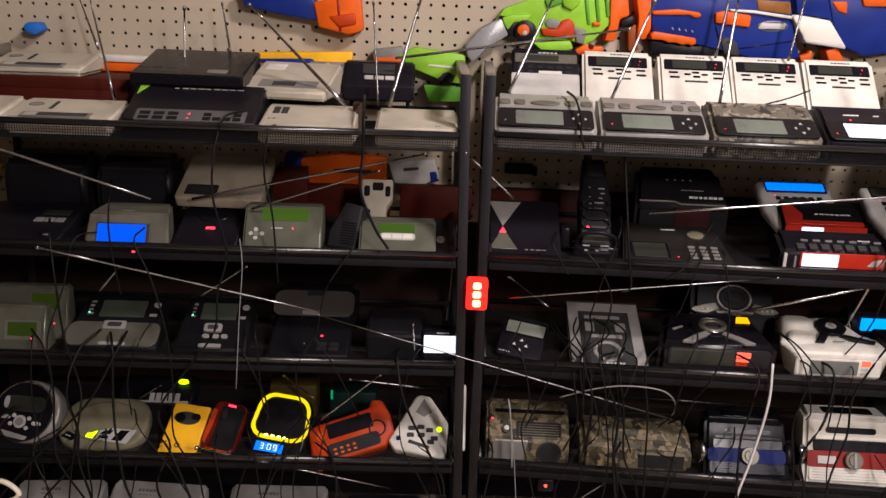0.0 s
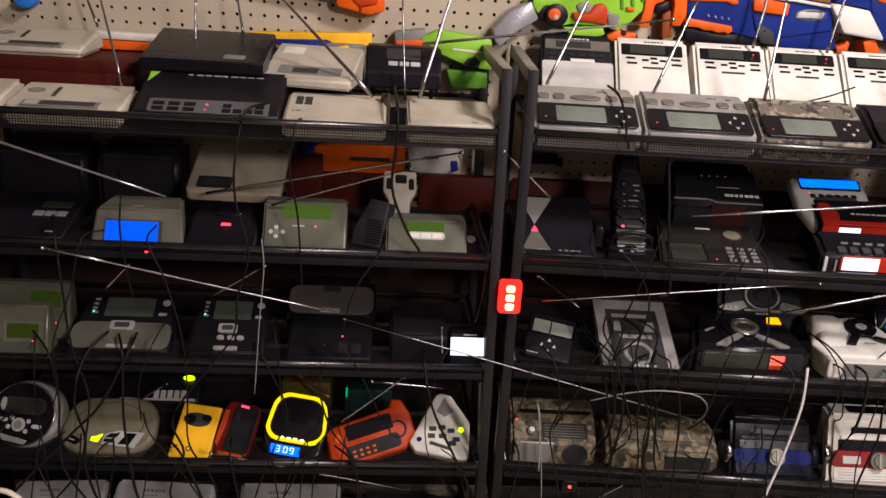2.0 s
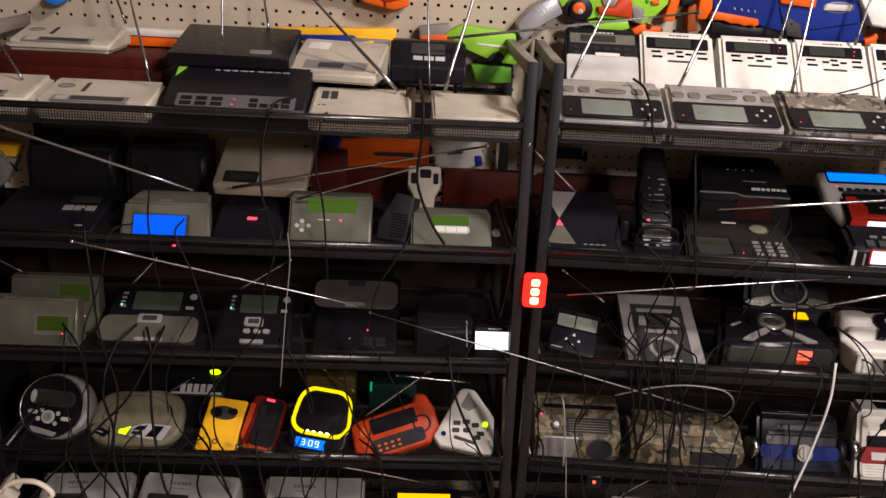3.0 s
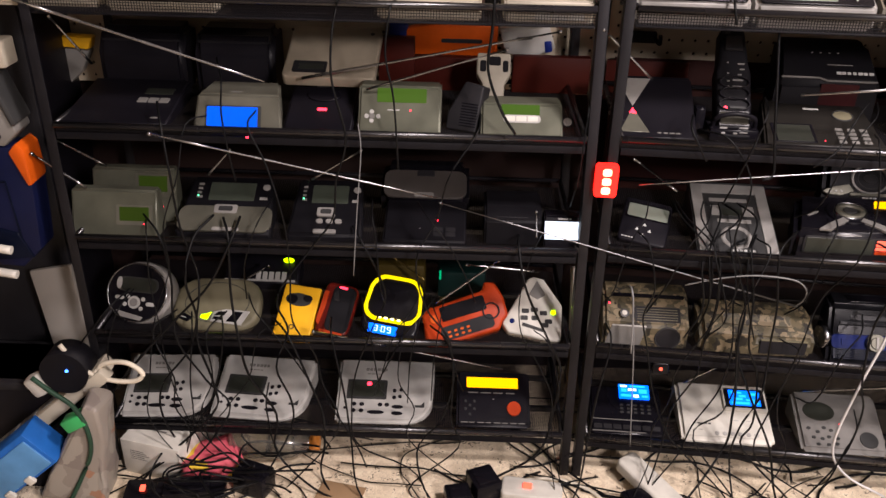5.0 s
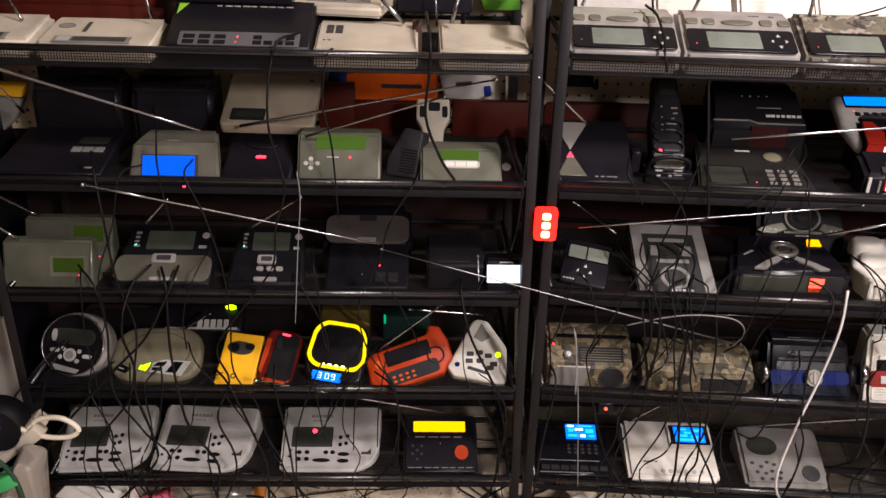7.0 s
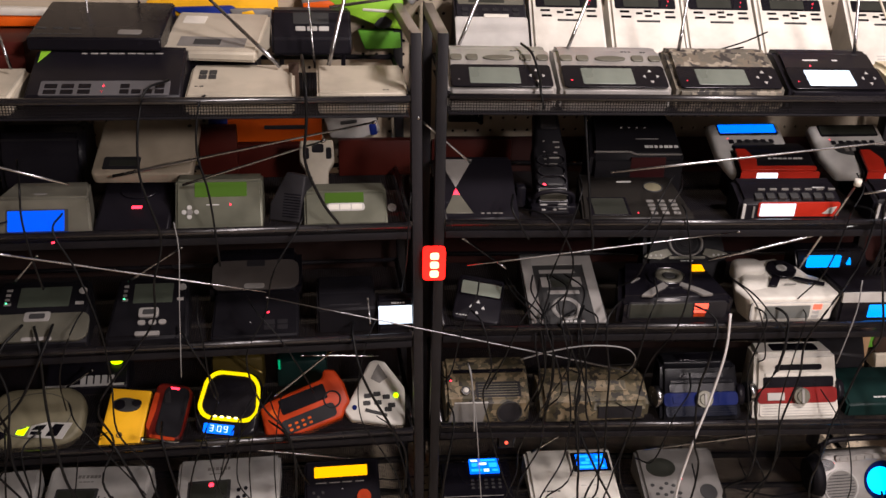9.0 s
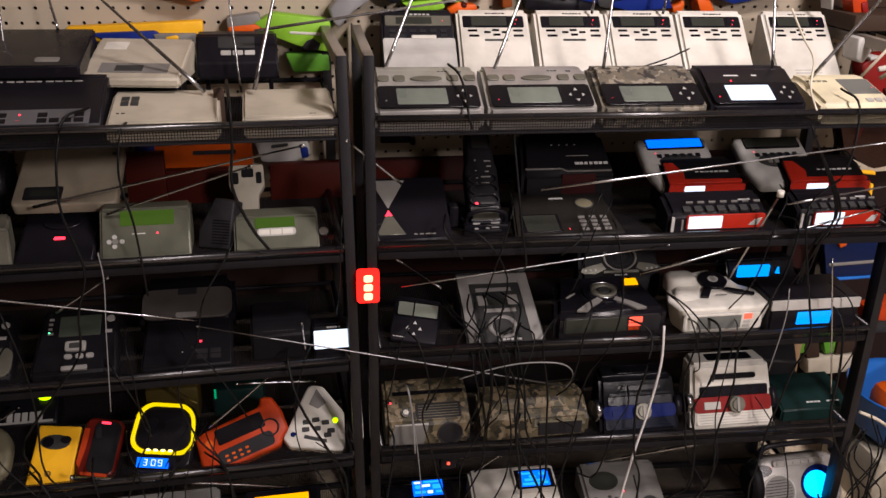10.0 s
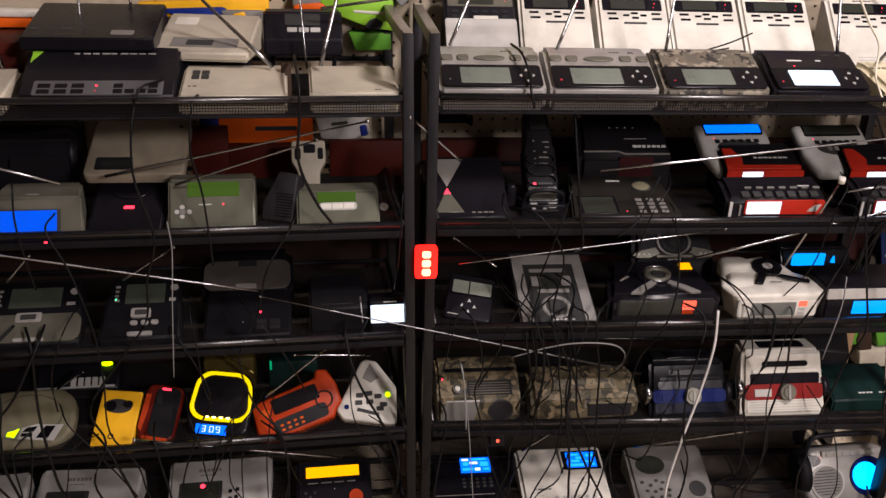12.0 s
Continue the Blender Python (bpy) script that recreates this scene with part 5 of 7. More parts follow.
# ---- fourth shelf, second unit ----
f = wedge("crank_radio", "tan camouflage radio with grey label and red light", "R", 4, 0.128, 0.025, 0.16, 0.052, 0.06, 0.09, 0.1, CAMO, bevel=0.006, category="emergency radio")
g = front(f, 0.052)
g.shape("label_plate", [(0.02, 0.04), (0.44, 0.04), (0.5, 0.9), (0.1, 0.95)], GREY, 0.001), g.rect("label_edge", 0.1, 0.93, 0.5, 0.97, LGREY, 0.0014, 0)
g.disc("speaker", 0.76, 0.5, 0.022, CHARCOAL, 0.001), g.ring("speaker_edge", 0.76, 0.5, 0.022, 0.0245, DGREY, 0.002)
f.rect("control_panel", 0.36, 0.12, 0.9, 0.56, CHARCOAL, 0.001, 0.002)
for k in range(5):
    f.rect("tuning_line", 0.39, 0.17 + 0.075 * k, 0.87, 0.19 + 0.075 * k, OLIVE, 0.0016, 0)
f.rect("top_strip", 0.1, 0.82, 0.95, 0.92, BLACK, 0.003, 0.002), f.bars(0.14, 0.845, 0.9, 0.865, GREY, 1)
f.led(0.07, 0.62, G_RED, 0.002), f.disc("knob", 0.24, 0.3, 0.009, CHROME, 0.006), f.disc("knob_cap", 0.24, 0.3, 0.005, WHITE, 0.008)
f = wedge("weather_radio", "camouflage radio with dark nameplate and fabric-like front", "R", 4, 0.338, 0.025, 0.214, 0.04, 0.05, 0.07, 0.1, CAMO, bevel=0.01)
g = front(f, 0.06)
g.rect("nameplate", 0.52, 0.2, 0.92, 0.68, CHARCOAL, 0.002, 0.001), g.bars(0.55, 0.28, 0.9, 0.62, OLIVE, 5), g.rect("nameplate_edge", 0.52, 0.66, 0.92, 0.7, OLIVE, 0.003, 0)
f.rect("top_grip", 0.2, 0.5, 0.8, 0.9, CAMO, 0.003, 0.004)
g.rect("speaker_cloth", 0.05, 0.12, 0.48, 0.85, CAMO, 0.001, 0.003)
f.antenna((0.394, 0.000, 0.421), (-0.263, -0.030, 0.622), 0.0017, 0.001, DCHROME)
ob = part("carry_loop", tube([(-0.02, 0.07, 0.07), (-0.06, 0.05, 0.1), (0.02, 0.03, 0.112), (0.09, 0.05, 0.1), (0.07, 0.07, 0.07)], 0.0016), CABLE, f.root)


def handle_radio(u, w, dz, body, band, top, label):
    """A crank radio: speaker strip, coloured band with a knob, dial window and a carrying grip with a slot above it."""
    f = wedge("crank_radio", label, "R", 4, u, 0.022, w, 0.016, 0.052, dz, 0.105, top, wt=w * 0.86, bevel=0.022, category="emergency radio")
    f.rect("speaker_strip", 0.05, 0.0, 0.95, 0.21, body if body is WHITE else NAVY, 0.002, 0.004)
    for k in range(4):
        f.rect("grille_slot", 0.08, 0.03 + 0.045 * k, 0.92, 0.042 + 0.045 * k, SILVER if body is WHITE else MATTE, 0.0024, 0)
    f.rect("band", 0.03, 0.2, 0.97, 0.46, band, 0.0025, 0.008)
    f.disc("knob", 0.52, 0.33, 0.0165, DSILVER, 0.014, n=24, label="dull chrome tuning knob"), f.disc("knob_cap", 0.52, 0.33, 0.011, DSILVER, 0.017, n=20)
    f.rect("knob_grip", 0.505, 0.22, 0.535, 0.44, MGREY, 0.019, 0.001)
    f.rect("label_plate", 0.14, 0.26, 0.34, 0.38, LGREY if body is WHITE else BLUE, 0.005, 0.001), f.bars(0.16, 0.29, 0.32, 0.35, RED if body is WHITE else GREY, 2)
    f.rect("dial_window", 0.1, 0.46, 0.93, 0.63, BLACK, 0.003, 0.003, "black dial window")
    f.bars(0.3, 0.56, 0.7, 0.59, DGREY, 5)
    f.led(0.18, 0.55, G_RED, 0.0016), f.led(0.88, 0.6, G_RED, 0.0022)
    f.rect("grip_bar", 0.12, 0.64, 0.9, 0.7, top, 0.004, 0.002)
    f.rect("handle_slot", 0.24, 0.735, 0.8, 0.83, BLACK, 0.0012, 0.008)
    h = Face(f.root, pose(0, 0.052, dz, 0), w * 0.92, 0.053)
    h.rect("top_panel", 0.24, 0.24, 0.82, 0.72, BLACK, 0.0015, 0.004, "black solar panel")
    h.rect("panel_edge", 0.22, 0.72, 0.84, 0.78, top, 0.002, 0.002)
    for s in (-1, 1):
        part("side_lamp", tube([(s * (w / 2 - 0.006), 0.036, dz * 0.4), (s * (w / 2 + 0.008), 0.034, dz * 0.4)], 0.021, 20), CHROME if s < 0 else SATIN, f.root)
    return f


handle_radio(0.55, 0.165, 0.103, BLUE, BLUE, SMOKY, "dark blue crank radio with smoky grey grip and chrome knob")
handle_radio(0.746, 0.18, 0.126, WHITE, RED, WHITE, "white and red crank radio with slotted grip and chrome knob")
f = wedge("weather_radio", "dark green radio with pale lettering marks", "R", 4, 0.935, 0.04, 0.15, 0.03, 0.06, 0.055, 0.1, DGREEN)
f.bars(0.4, 0.2, 0.62, 0.3, PRINTM, 4), f.bars(0.7, 0.2, 0.9, 0.3, PRINTM, 3)
f = wedge("weather_radio", "black sloped radio at the back beside a green one", "R", 4, 0.89, 0.15, 0.1, 0.08, 0.05, 0.115, 0.1, CHARCOAL, yaw=-15)

# ---- bottom shelf, first unit ----
def keypad_radio(u, w, yaw=0.0, lit=False):
    f = wedge("weather_radio", "light grey desk weather radio with dark display and oval keys", "L", 5, u, 0.02, w, 0.014, 0.135, 0.058, 0.15, LGREY, yaw=yaw, bevel=0.006, wt=w * 1.04, group="light grey desk radios", chop=0.055)
    f.rect("display_bezel", 0.1, 0.36, 0.52, 0.7, DGREY, 0.001, 0.003), f.rect("display", 0.13, 0.4, 0.49, 0.66, LCDDARK, 0.002, 0.001)
    f.bars(0.28, 0.84, 0.52, 0.93, GREY, 6), f.bars(0.3, 0.79, 0.46, 0.82, GREY, 4)
    for x, y, rx in ((0.1, 0.3, 0.003), (0.1, 0.2, 0.003), (0.19, 0.27, 0.005), (0.27, 0.27, 0.005), (0.19, 0.16, 0.005), (0.27, 0.16, 0.005), (0.46, 0.27, 0.005), (0.53, 0.27, 0.005), (0.64, 0.24, 0.012), (0.64, 0.13, 0.012), (0.42, 0.14, 0.018), (0.6, 0.4, 0.004), (0.66, 0.42, 0.004), (0.6, 0.52, 0.004), (0.67, 0.54, 0.004)):
        f.disc("button", x, y, rx, SATIN, 0.0018, 0.0045 if rx > 0.003 else 0.003, n=12)
    f.shape("logo_mark", [(0.82, 0.24), (0.92, 0.24), (0.92, 0.34), (0.88, 0.28), (0.82, 0.28)], DGREY, 0.0008)
    if lit:
        f.disc("indicator_light", 0.33, 0.62, 0.005, G_RED, 0.003)
    return f


keypad_radio(-0.822, 0.17, 3), keypad_radio(-0.632, 0.19, -4), keypad_radio(-0.372, 0.195, 0, True)
f = wedge("weather_radio", "black radio with amber lit display and orange round button", "L", 5, -0.147, 0.02, 0.15, 0.012, 0.1, 0.066, 0.11, SATIN, bevel=0.005)
f.rect("display", 0.13, 0.72, 0.84, 0.92, G_AMBER, 0.001, 0.001, "amber lit display")
f.disc("alert_button", 0.78, 0.32, 0.014, RORANGE, 0.004, 0.0155, n=24)
f.bars(0.06, 0.03, 0.95, 0.06, GREY, 8), f.bars(0.15, 0.6, 0.85, 0.64, GREY, 4)
for dx, dy in ((0.12, 0.45), (0.24, 0.45), (0.12, 0.3), (0.24, 0.3), (0.18, 0.37), (0.18, 0.2)):
    f.disc("button", dx, dy, 0.003, DGREY, 0.0015)
f.led(0.5, 0.5, PRINTM, 0.001)
f.antenna((-0.135, 0.03, 0.239), (-0.496, -0.01, 0.341), 0.0018, 0.0022)

# ---- bottom shelf, second unit ----
f = wedge("weather_radio", "black radio with light blue lit display and key rows", "R", 5, 0.123, 0.02, 0.145, 0.012, 0.1, 0.046, 0.11, BLACK)
f.rect("display", 0.42, 0.78, 0.85, 1.1, G_DEEP, 0.004, 0.001, "light blue lit display")
for i, (x, y, w, h) in enumerate(((0.44, 1.03, 0.1, 0.05), (0.58, 1.04, 0.22, 0.04), (0.45, 0.92, 0.08, 0.08), (0.55, 0.95, 0.12, 0.06), (0.7, 0.9, 0.12, 0.1), (0.44, 0.81, 0.16, 0.06), (0.62, 0.8, 0.08, 0.07), (0.74, 0.81, 0.09, 0.05))):
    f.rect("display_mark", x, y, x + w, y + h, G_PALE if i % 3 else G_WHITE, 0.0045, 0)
f.keys(0.42, 0.45, 0.9, 0.7, 5, 3, DGREY, 0.5), f.keys(0.04, 0.08, 0.98, 0.2, 7, 1, CHARCOAL, 0.85)
f.bars(0.02, 0.28, 0.98, 0.31, GREY), f.bars(0.02, 0.02, 0.98, 0.05, GREY)
f = wedge("weather_radio", "white desk radio with tilted blue lit display", "R", 5, 0.325, 0.02, 0.185, 0.018, 0.12, 0.054, 0.14, WHITE, bevel=0.007)
f.rect("display_frame", 0.5, 0.55, 0.98, 1.02, WHITE, 0.007, 0.003), f.rect("display_bezel", 0.52, 0.6, 0.96, 0.98, BLACK, 0.0075, 0.002)
f.rect("display", 0.57, 0.64, 0.91, 0.94, G_DEEP, 0.0085, 0.001, "blue lit display")
for i, (x, y, w, h) in enumerate(((0.59, 0.66, 0.2, 0.05), (0.81, 0.67, 0.08, 0.05), (0.62, 0.74, 0.1, 0.05), (0.75, 0.73, 0.12, 0.04), (0.68, 0.8, 0.08, 0.05), (0.6, 0.87, 0.12, 0.04), (0.8, 0.84, 0.09, 0.06))):
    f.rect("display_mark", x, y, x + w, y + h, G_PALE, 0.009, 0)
f.bars(0.14, 0.26, 0.34, 0.31, DGREY, 5), f.bars(0.14, 0.15, 0.24, 0.18, LGREY, 2)
for i in range(6):
    f.disc("button", 0.38 + i * 0.085, 0.11, 0.0045, LGREY, 0.002)
for x in (0.58, 0.72, 0.84):
    f.bars(x, 0.36, x + 0.07, 0.39, LGREY, 1)
f.antenna((0.242, 0.088, 0.178), (0.292, 0.045, 0.254), 0.0022, 0.0016)
f = wedge("weather_radio", "grey rounded radio with oval display, speaker dial and red light", "R", 5, 0.556, 0.02, 0.17, 0.014, 0.115, 0.062, 0.13, GREY, bevel=0.013)
f.disc("display", 0.28, 0.7, 0.032, LCDDARK, 0.001, 0.022, n=24), f.led(0.5, 0.48, G_RED, 0.0022)
f.disc("dial", 0.8, 0.22, 0.018, DGREY, 0.002, 0.018, n=24)
for x, y in ((0.12, 0.38), (0.22, 0.32), (0.3, 0.4), (0.38, 0.36), (0.16, 0.22), (0.26, 0.2), (0.34, 0.24), (0.44, 0.22), (0.2, 0.1), (0.32, 0.1), (0.42, 0.12)):
    f.disc("button", x, y, 0.0045, DGREY, 0.0015, 0.0035, n=12)
f.antenna((0.481, 0.076, 0.175), (0.715, -0.016, 0.27), 0.0022, 0.003)
root = thing("newspaper", UNIT["R"] @ pose(0.79, 0.06, 0.001, 0, 0, 14), "torn newspaper page lying on the floor under the shelf", "newspaper")
part("page", box(-0.09, -0.06, 0, 0.09, 0.07, 0.002, 0), LGREY, root)
for k in range(9):
    part("printed_mark", box(-0.08, -0.05 + k * 0.012, 0.002, 0.02 + 0.02 * (k % 3), -0.045 + k * 0.012, 0.0024, 0), GREY, root)
part("picture_block", box(0.03, -0.02, 0.002, 0.08, 0.03, 0.0024, 0), DGREY, root)
f = plate("disc_player", "silver rounded disc player with blue glowing dial", (0.94, 0.014, 0.07), rounded(-0.095, 0, 0.098, 0.12, 0.036, 6), 0.06, SILVER, tilt=30, yaw=-3, roll=4, bevel=0.01, category="radio", unit="R")
f.ring("speaker_rim", 0.26, 0.4, 0.034, 0.037, LGREY, 0.003), f.disc("speaker", 0.26, 0.4, 0.034, GREY, 0.002, n=28)
for k in range(9):
    half = 0.16 * math.sqrt(1 - ((k - 4) / 4.8) ** 2)
    f.rect("grille_slot", 0.26 - half, 0.19 + k * 0.051, 0.26 + half, 0.205 + k * 0.051, DGREY, 0.0026, 0)
f.disc("dial_surround", 0.74, 0.46, 0.042, BLUE, 0.003, n=28), f.disc("glowing_dial", 0.7, 0.47, 0.029, G_DIAL, 0.005, n=28, label="glowing blue dial")
f.rect("key_strip", 0.22, 0.84, 0.86, 0.95, SILVER, 0.006, 0.004), f.keys(0.26, 0.86, 0.82, 0.93, 6, 1, LGREY, 0.85, 0.008)
f.disc("corner_cap", 0.1, 0.8, 0.02, CHROME, 0.006, 0.012), f.led(0.2, 0.82, G_RED, 0.0026)
for s in (-1, 1):
    part("handle_foot", box(0.085 * s - 0.006, 0.06, 0.1, 0.085 * s + 0.006, 0.075, 0.118, 0.003), SATIN, f.root)
part("handle", tube([(-0.085, 0.068, 0.112), (-0.06, 0.068, 0.128), (0.06, 0.068, 0.13), (0.085, 0.068, 0.112)], 0.006, 10), SATIN, f.root)
part("round_end", tube([(-0.09, 0.05, 0.052), (-0.112, 0.052, 0.05)], (0.045, 0.036), 20), MATTE, f.root)

# ---- toy blasters on the pegboard ----
def toy(label, pieces, y=0.315, name="toy_blaster", category="toy gun"):
    """A toy hung flat on the board; each piece: name, outline in x and z, thickness, material."""
    cx = sum(p[0] for p in pieces[0][1]) / len(pieces[0][1])
    cz = sum(p[1] for p in pieces[0][1]) / len(pieces[0][1])
    root = thing(name, pose(cx, y, cz), label, category, "toys on the pegboard")
    for pname, pts, out, material in pieces:
        part(pname, prism([(x - cx, z - cz) for x, z in pts], -0.025, out, 0.004, 2, pose(0, 0, 0, 90)), material, root)
    return root


toy("lime green toy blaster with grey and orange muzzle", [
    ("body", [(-0.148, 1.049), (-0.112, 1.067), (-0.011, 1.055), (-0.006, 0.996), (-0.054, 1.002), (-0.109, 1.023)], 0.012, LIME),
    ("muzzle", [(-0.196, 1.059), (-0.138, 1.067), (-0.129, 1.036), (-0.194, 1.032)], 0.008, GREY),
    ("orange_tip", [(-0.194, 1.043), (-0.136, 1.049), (-0.134, 1.033), (-0.191, 1.029)], 0.011, ORANGE),
    ("white_stripe", [(-0.086, 1.036), (-0.013, 1.032), (-0.012, 1.025), (-0.086, 1.03)], 0.0135, WHITE),
    ("emblem", [(-0.066, 1.006), (-0.055, 1.019), (-0.042, 1.023), (-0.028, 1.012), (-0.034, 1.0), (-0.057, 0.999)], 0.0135, INK),
    ("grip", [(-0.094, 0.993), (-0.014, 0.993), (-0.012, 0.961), (-0.081, 0.959)], 0.008, DLIME)])
toy("yellow and blue toy blaster with grey grip", [
    ("body", [(-0.468, 1.043), (-0.237, 1.053), (-0.238, 1.012), (-0.323, 1.005), (-0.463, 1.023)], 0.0, YELLOW),
    ("blue_block", [(-0.429, 1.033), (-0.318, 1.037), (-0.281, 1.005), (-0.366, 1.001)], 0.008, TOYBLUE),
    ("grip", [(-0.324, 1.032), (-0.247, 1.032), (-0.25, 1.006), (-0.31, 1.004)], 0.011, GREY),
    ("logo_plate", [(-0.304, 1.027), (-0.281, 1.031), (-0.276, 1.022), (-0.3, 1.019)], 0.0125, YELLOW)])
toy("orange and blue toy blaster high on the board", [
    ("body", [(-0.313, 1.146), (-0.222, 1.17), (-0.215, 1.095), (-0.244, 1.086), (-0.303, 1.099)], 0.012, ORANGE),
    ("seam", [(-0.268, 1.157), (-0.263, 1.157), (-0.257, 1.092), (-0.263, 1.091)], 0.0135, RED),
    ("trigger_guard", [(-0.283, 1.12), (-0.231, 1.128), (-0.228, 1.107), (-0.262, 1.099)], 0.016, RORANGE),
    ("rear", [(-0.458, 1.166), (-0.313, 1.164), (-0.306, 1.111), (-0.366, 1.118), (-0.449, 1.133)], 0.008, TOYBLUE)])
toy("taped grey grip of a toy blaster", [
    ("grip", [(-0.013, 1.074), (0.019, 1.11), (0.056, 1.129), (0.072, 1.097), (0.03, 1.07), (0.004, 1.041), (-0.007, 1.053)], 0.02, TAPE)])
toy("lime and orange toy blaster with black drum", [
    ("body", [(0.045, 1.123), (0.062, 1.148), (0.138, 1.177), (0.283, 1.196), (0.29, 1.152), (0.271, 1.122), (0.243, 1.091), (0.227, 1.082), (0.204, 1.089), (0.137, 1.091), (0.108, 1.083), (0.077, 1.119)], 0.006, LIME),
    ("rear_block", [(0.043, 1.116), (0.054, 1.135), (0.092, 1.13), (0.097, 1.089), (0.07, 1.098), (0.051, 1.101)], 0.009, SATIN),
    ("lime_cheek", [(0.058, 1.13), (0.077, 1.137), (0.116, 1.139), (0.11, 1.125), (0.081, 1.121), (0.071, 1.106), (0.062, 1.118)], 0.014, LIME),
    ("lower_rail", [(0.122, 1.084), (0.197, 1.091), (0.204, 1.075), (0.183, 1.069), (0.14, 1.069)], 0.012, LIME),
    ("barrel_band", [(0.142, 1.127), (0.154, 1.133), (0.185, 1.125), (0.229, 1.111), (0.224, 1.084), (0.209, 1.087), (0.202, 1.11), (0.148, 1.113)], 0.011, GREY),
    ("magazine", [(0.135, 1.113), (0.167, 1.112), (0.176, 1.129), (0.192, 1.133), (0.202, 1.124), (0.204, 1.093), (0.18, 1.096), (0.141, 1.098)], 0.016, RORANGE),
    ("drum", [(0.128, 1.107), (0.125, 1.116), (0.118, 1.124), (0.108, 1.127), (0.098, 1.127), (0.09, 1.122), (0.085, 1.114), (0.083, 1.105), (0.086, 1.095), (0.093, 1.088), (0.103, 1.085), (0.113, 1.085), (0.121, 1.09), (0.127, 1.098)], 0.018, SATIN),
    ("drum_hub", [(0.114, 1.108), (0.112, 1.114), (0.108, 1.118), (0.103, 1.12), (0.097, 1.119), (0.092, 1.117), (0.089, 1.112), (0.088, 1.107), (0.09, 1.102), (0.094, 1.098), (0.1, 1.096), (0.105, 1.096), (0.11, 1.099), (0.113, 1.103)], 0.02, ORANGE),
    ("drum_core", [(0.109, 1.103), (0.107, 1.107), (0.103, 1.108), (0.1, 1.106), (0.098, 1.102), (0.1, 1.099), (0.104, 1.098), (0.108, 1.099)], 0.0215, LGREY),
    ("ridge", [(0.217, 1.178), (0.225, 1.178), (0.236, 1.122), (0.228, 1.122)], 0.01, DLIME),
    ("ridge", [(0.237, 1.181), (0.244, 1.181), (0.255, 1.129), (0.247, 1.129)], 0.01, DLIME),
    ("ridge", [(0.256, 1.184), (0.263, 1.185), (0.273, 1.139), (0.265, 1.138)], 0.01, DLIME),
    ("orange_peg", [(0.236, 1.128), (0.253, 1.129), (0.256, 1.121), (0.239, 1.12)], 0.012, ORANGE),
    ("scope", [(0.169, 1.183), (0.209, 1.187), (0.21, 1.161), (0.195, 1.148), (0.177, 1.155)], 0.014, LIME),
    ("scope_cap", [(0.139, 1.167), (0.17, 1.179), (0.176, 1.161), (0.147, 1.151)], 0.013, DLIME),
    ("muzzle", [(0.268, 1.189), (0.301, 1.191), (0.31, 1.143), (0.292, 1.136), (0.286, 1.092), (0.264, 1.093), (0.272, 1.126)], 0.013, ORANGE),
    ("muzzle_shade", [(0.293, 1.134), (0.319, 1.144), (0.324, 1.127), (0.297, 1.12)], 0.008, SATIN)])
toy("orange toy blaster stock standing upright", [
    ("stock", [(0.315, 1.194), (0.347, 1.196), (0.355, 1.119), (0.345, 1.098), (0.328, 1.099), (0.328, 1.138)], 0.014, ORANGE),
    ("brace", [(0.31, 1.118), (0.326, 1.128), (0.336, 1.076), (0.315, 1.073)], 0.006, mat("dark_orange_plastic", (0.22, 0.05, 0.008), 0.5)),
    ("foot", [(0.207, 1.073), (0.23, 1.087), (0.238, 1.081), (0.263, 1.082), (0.267, 1.07), (0.214, 1.063)], 0.008, ORANGE),
    ("foot_tooth", [(0.231, 1.082), (0.246, 1.085), (0.245, 1.075), (0.236, 1.074)], 0.0105, MAROON)])
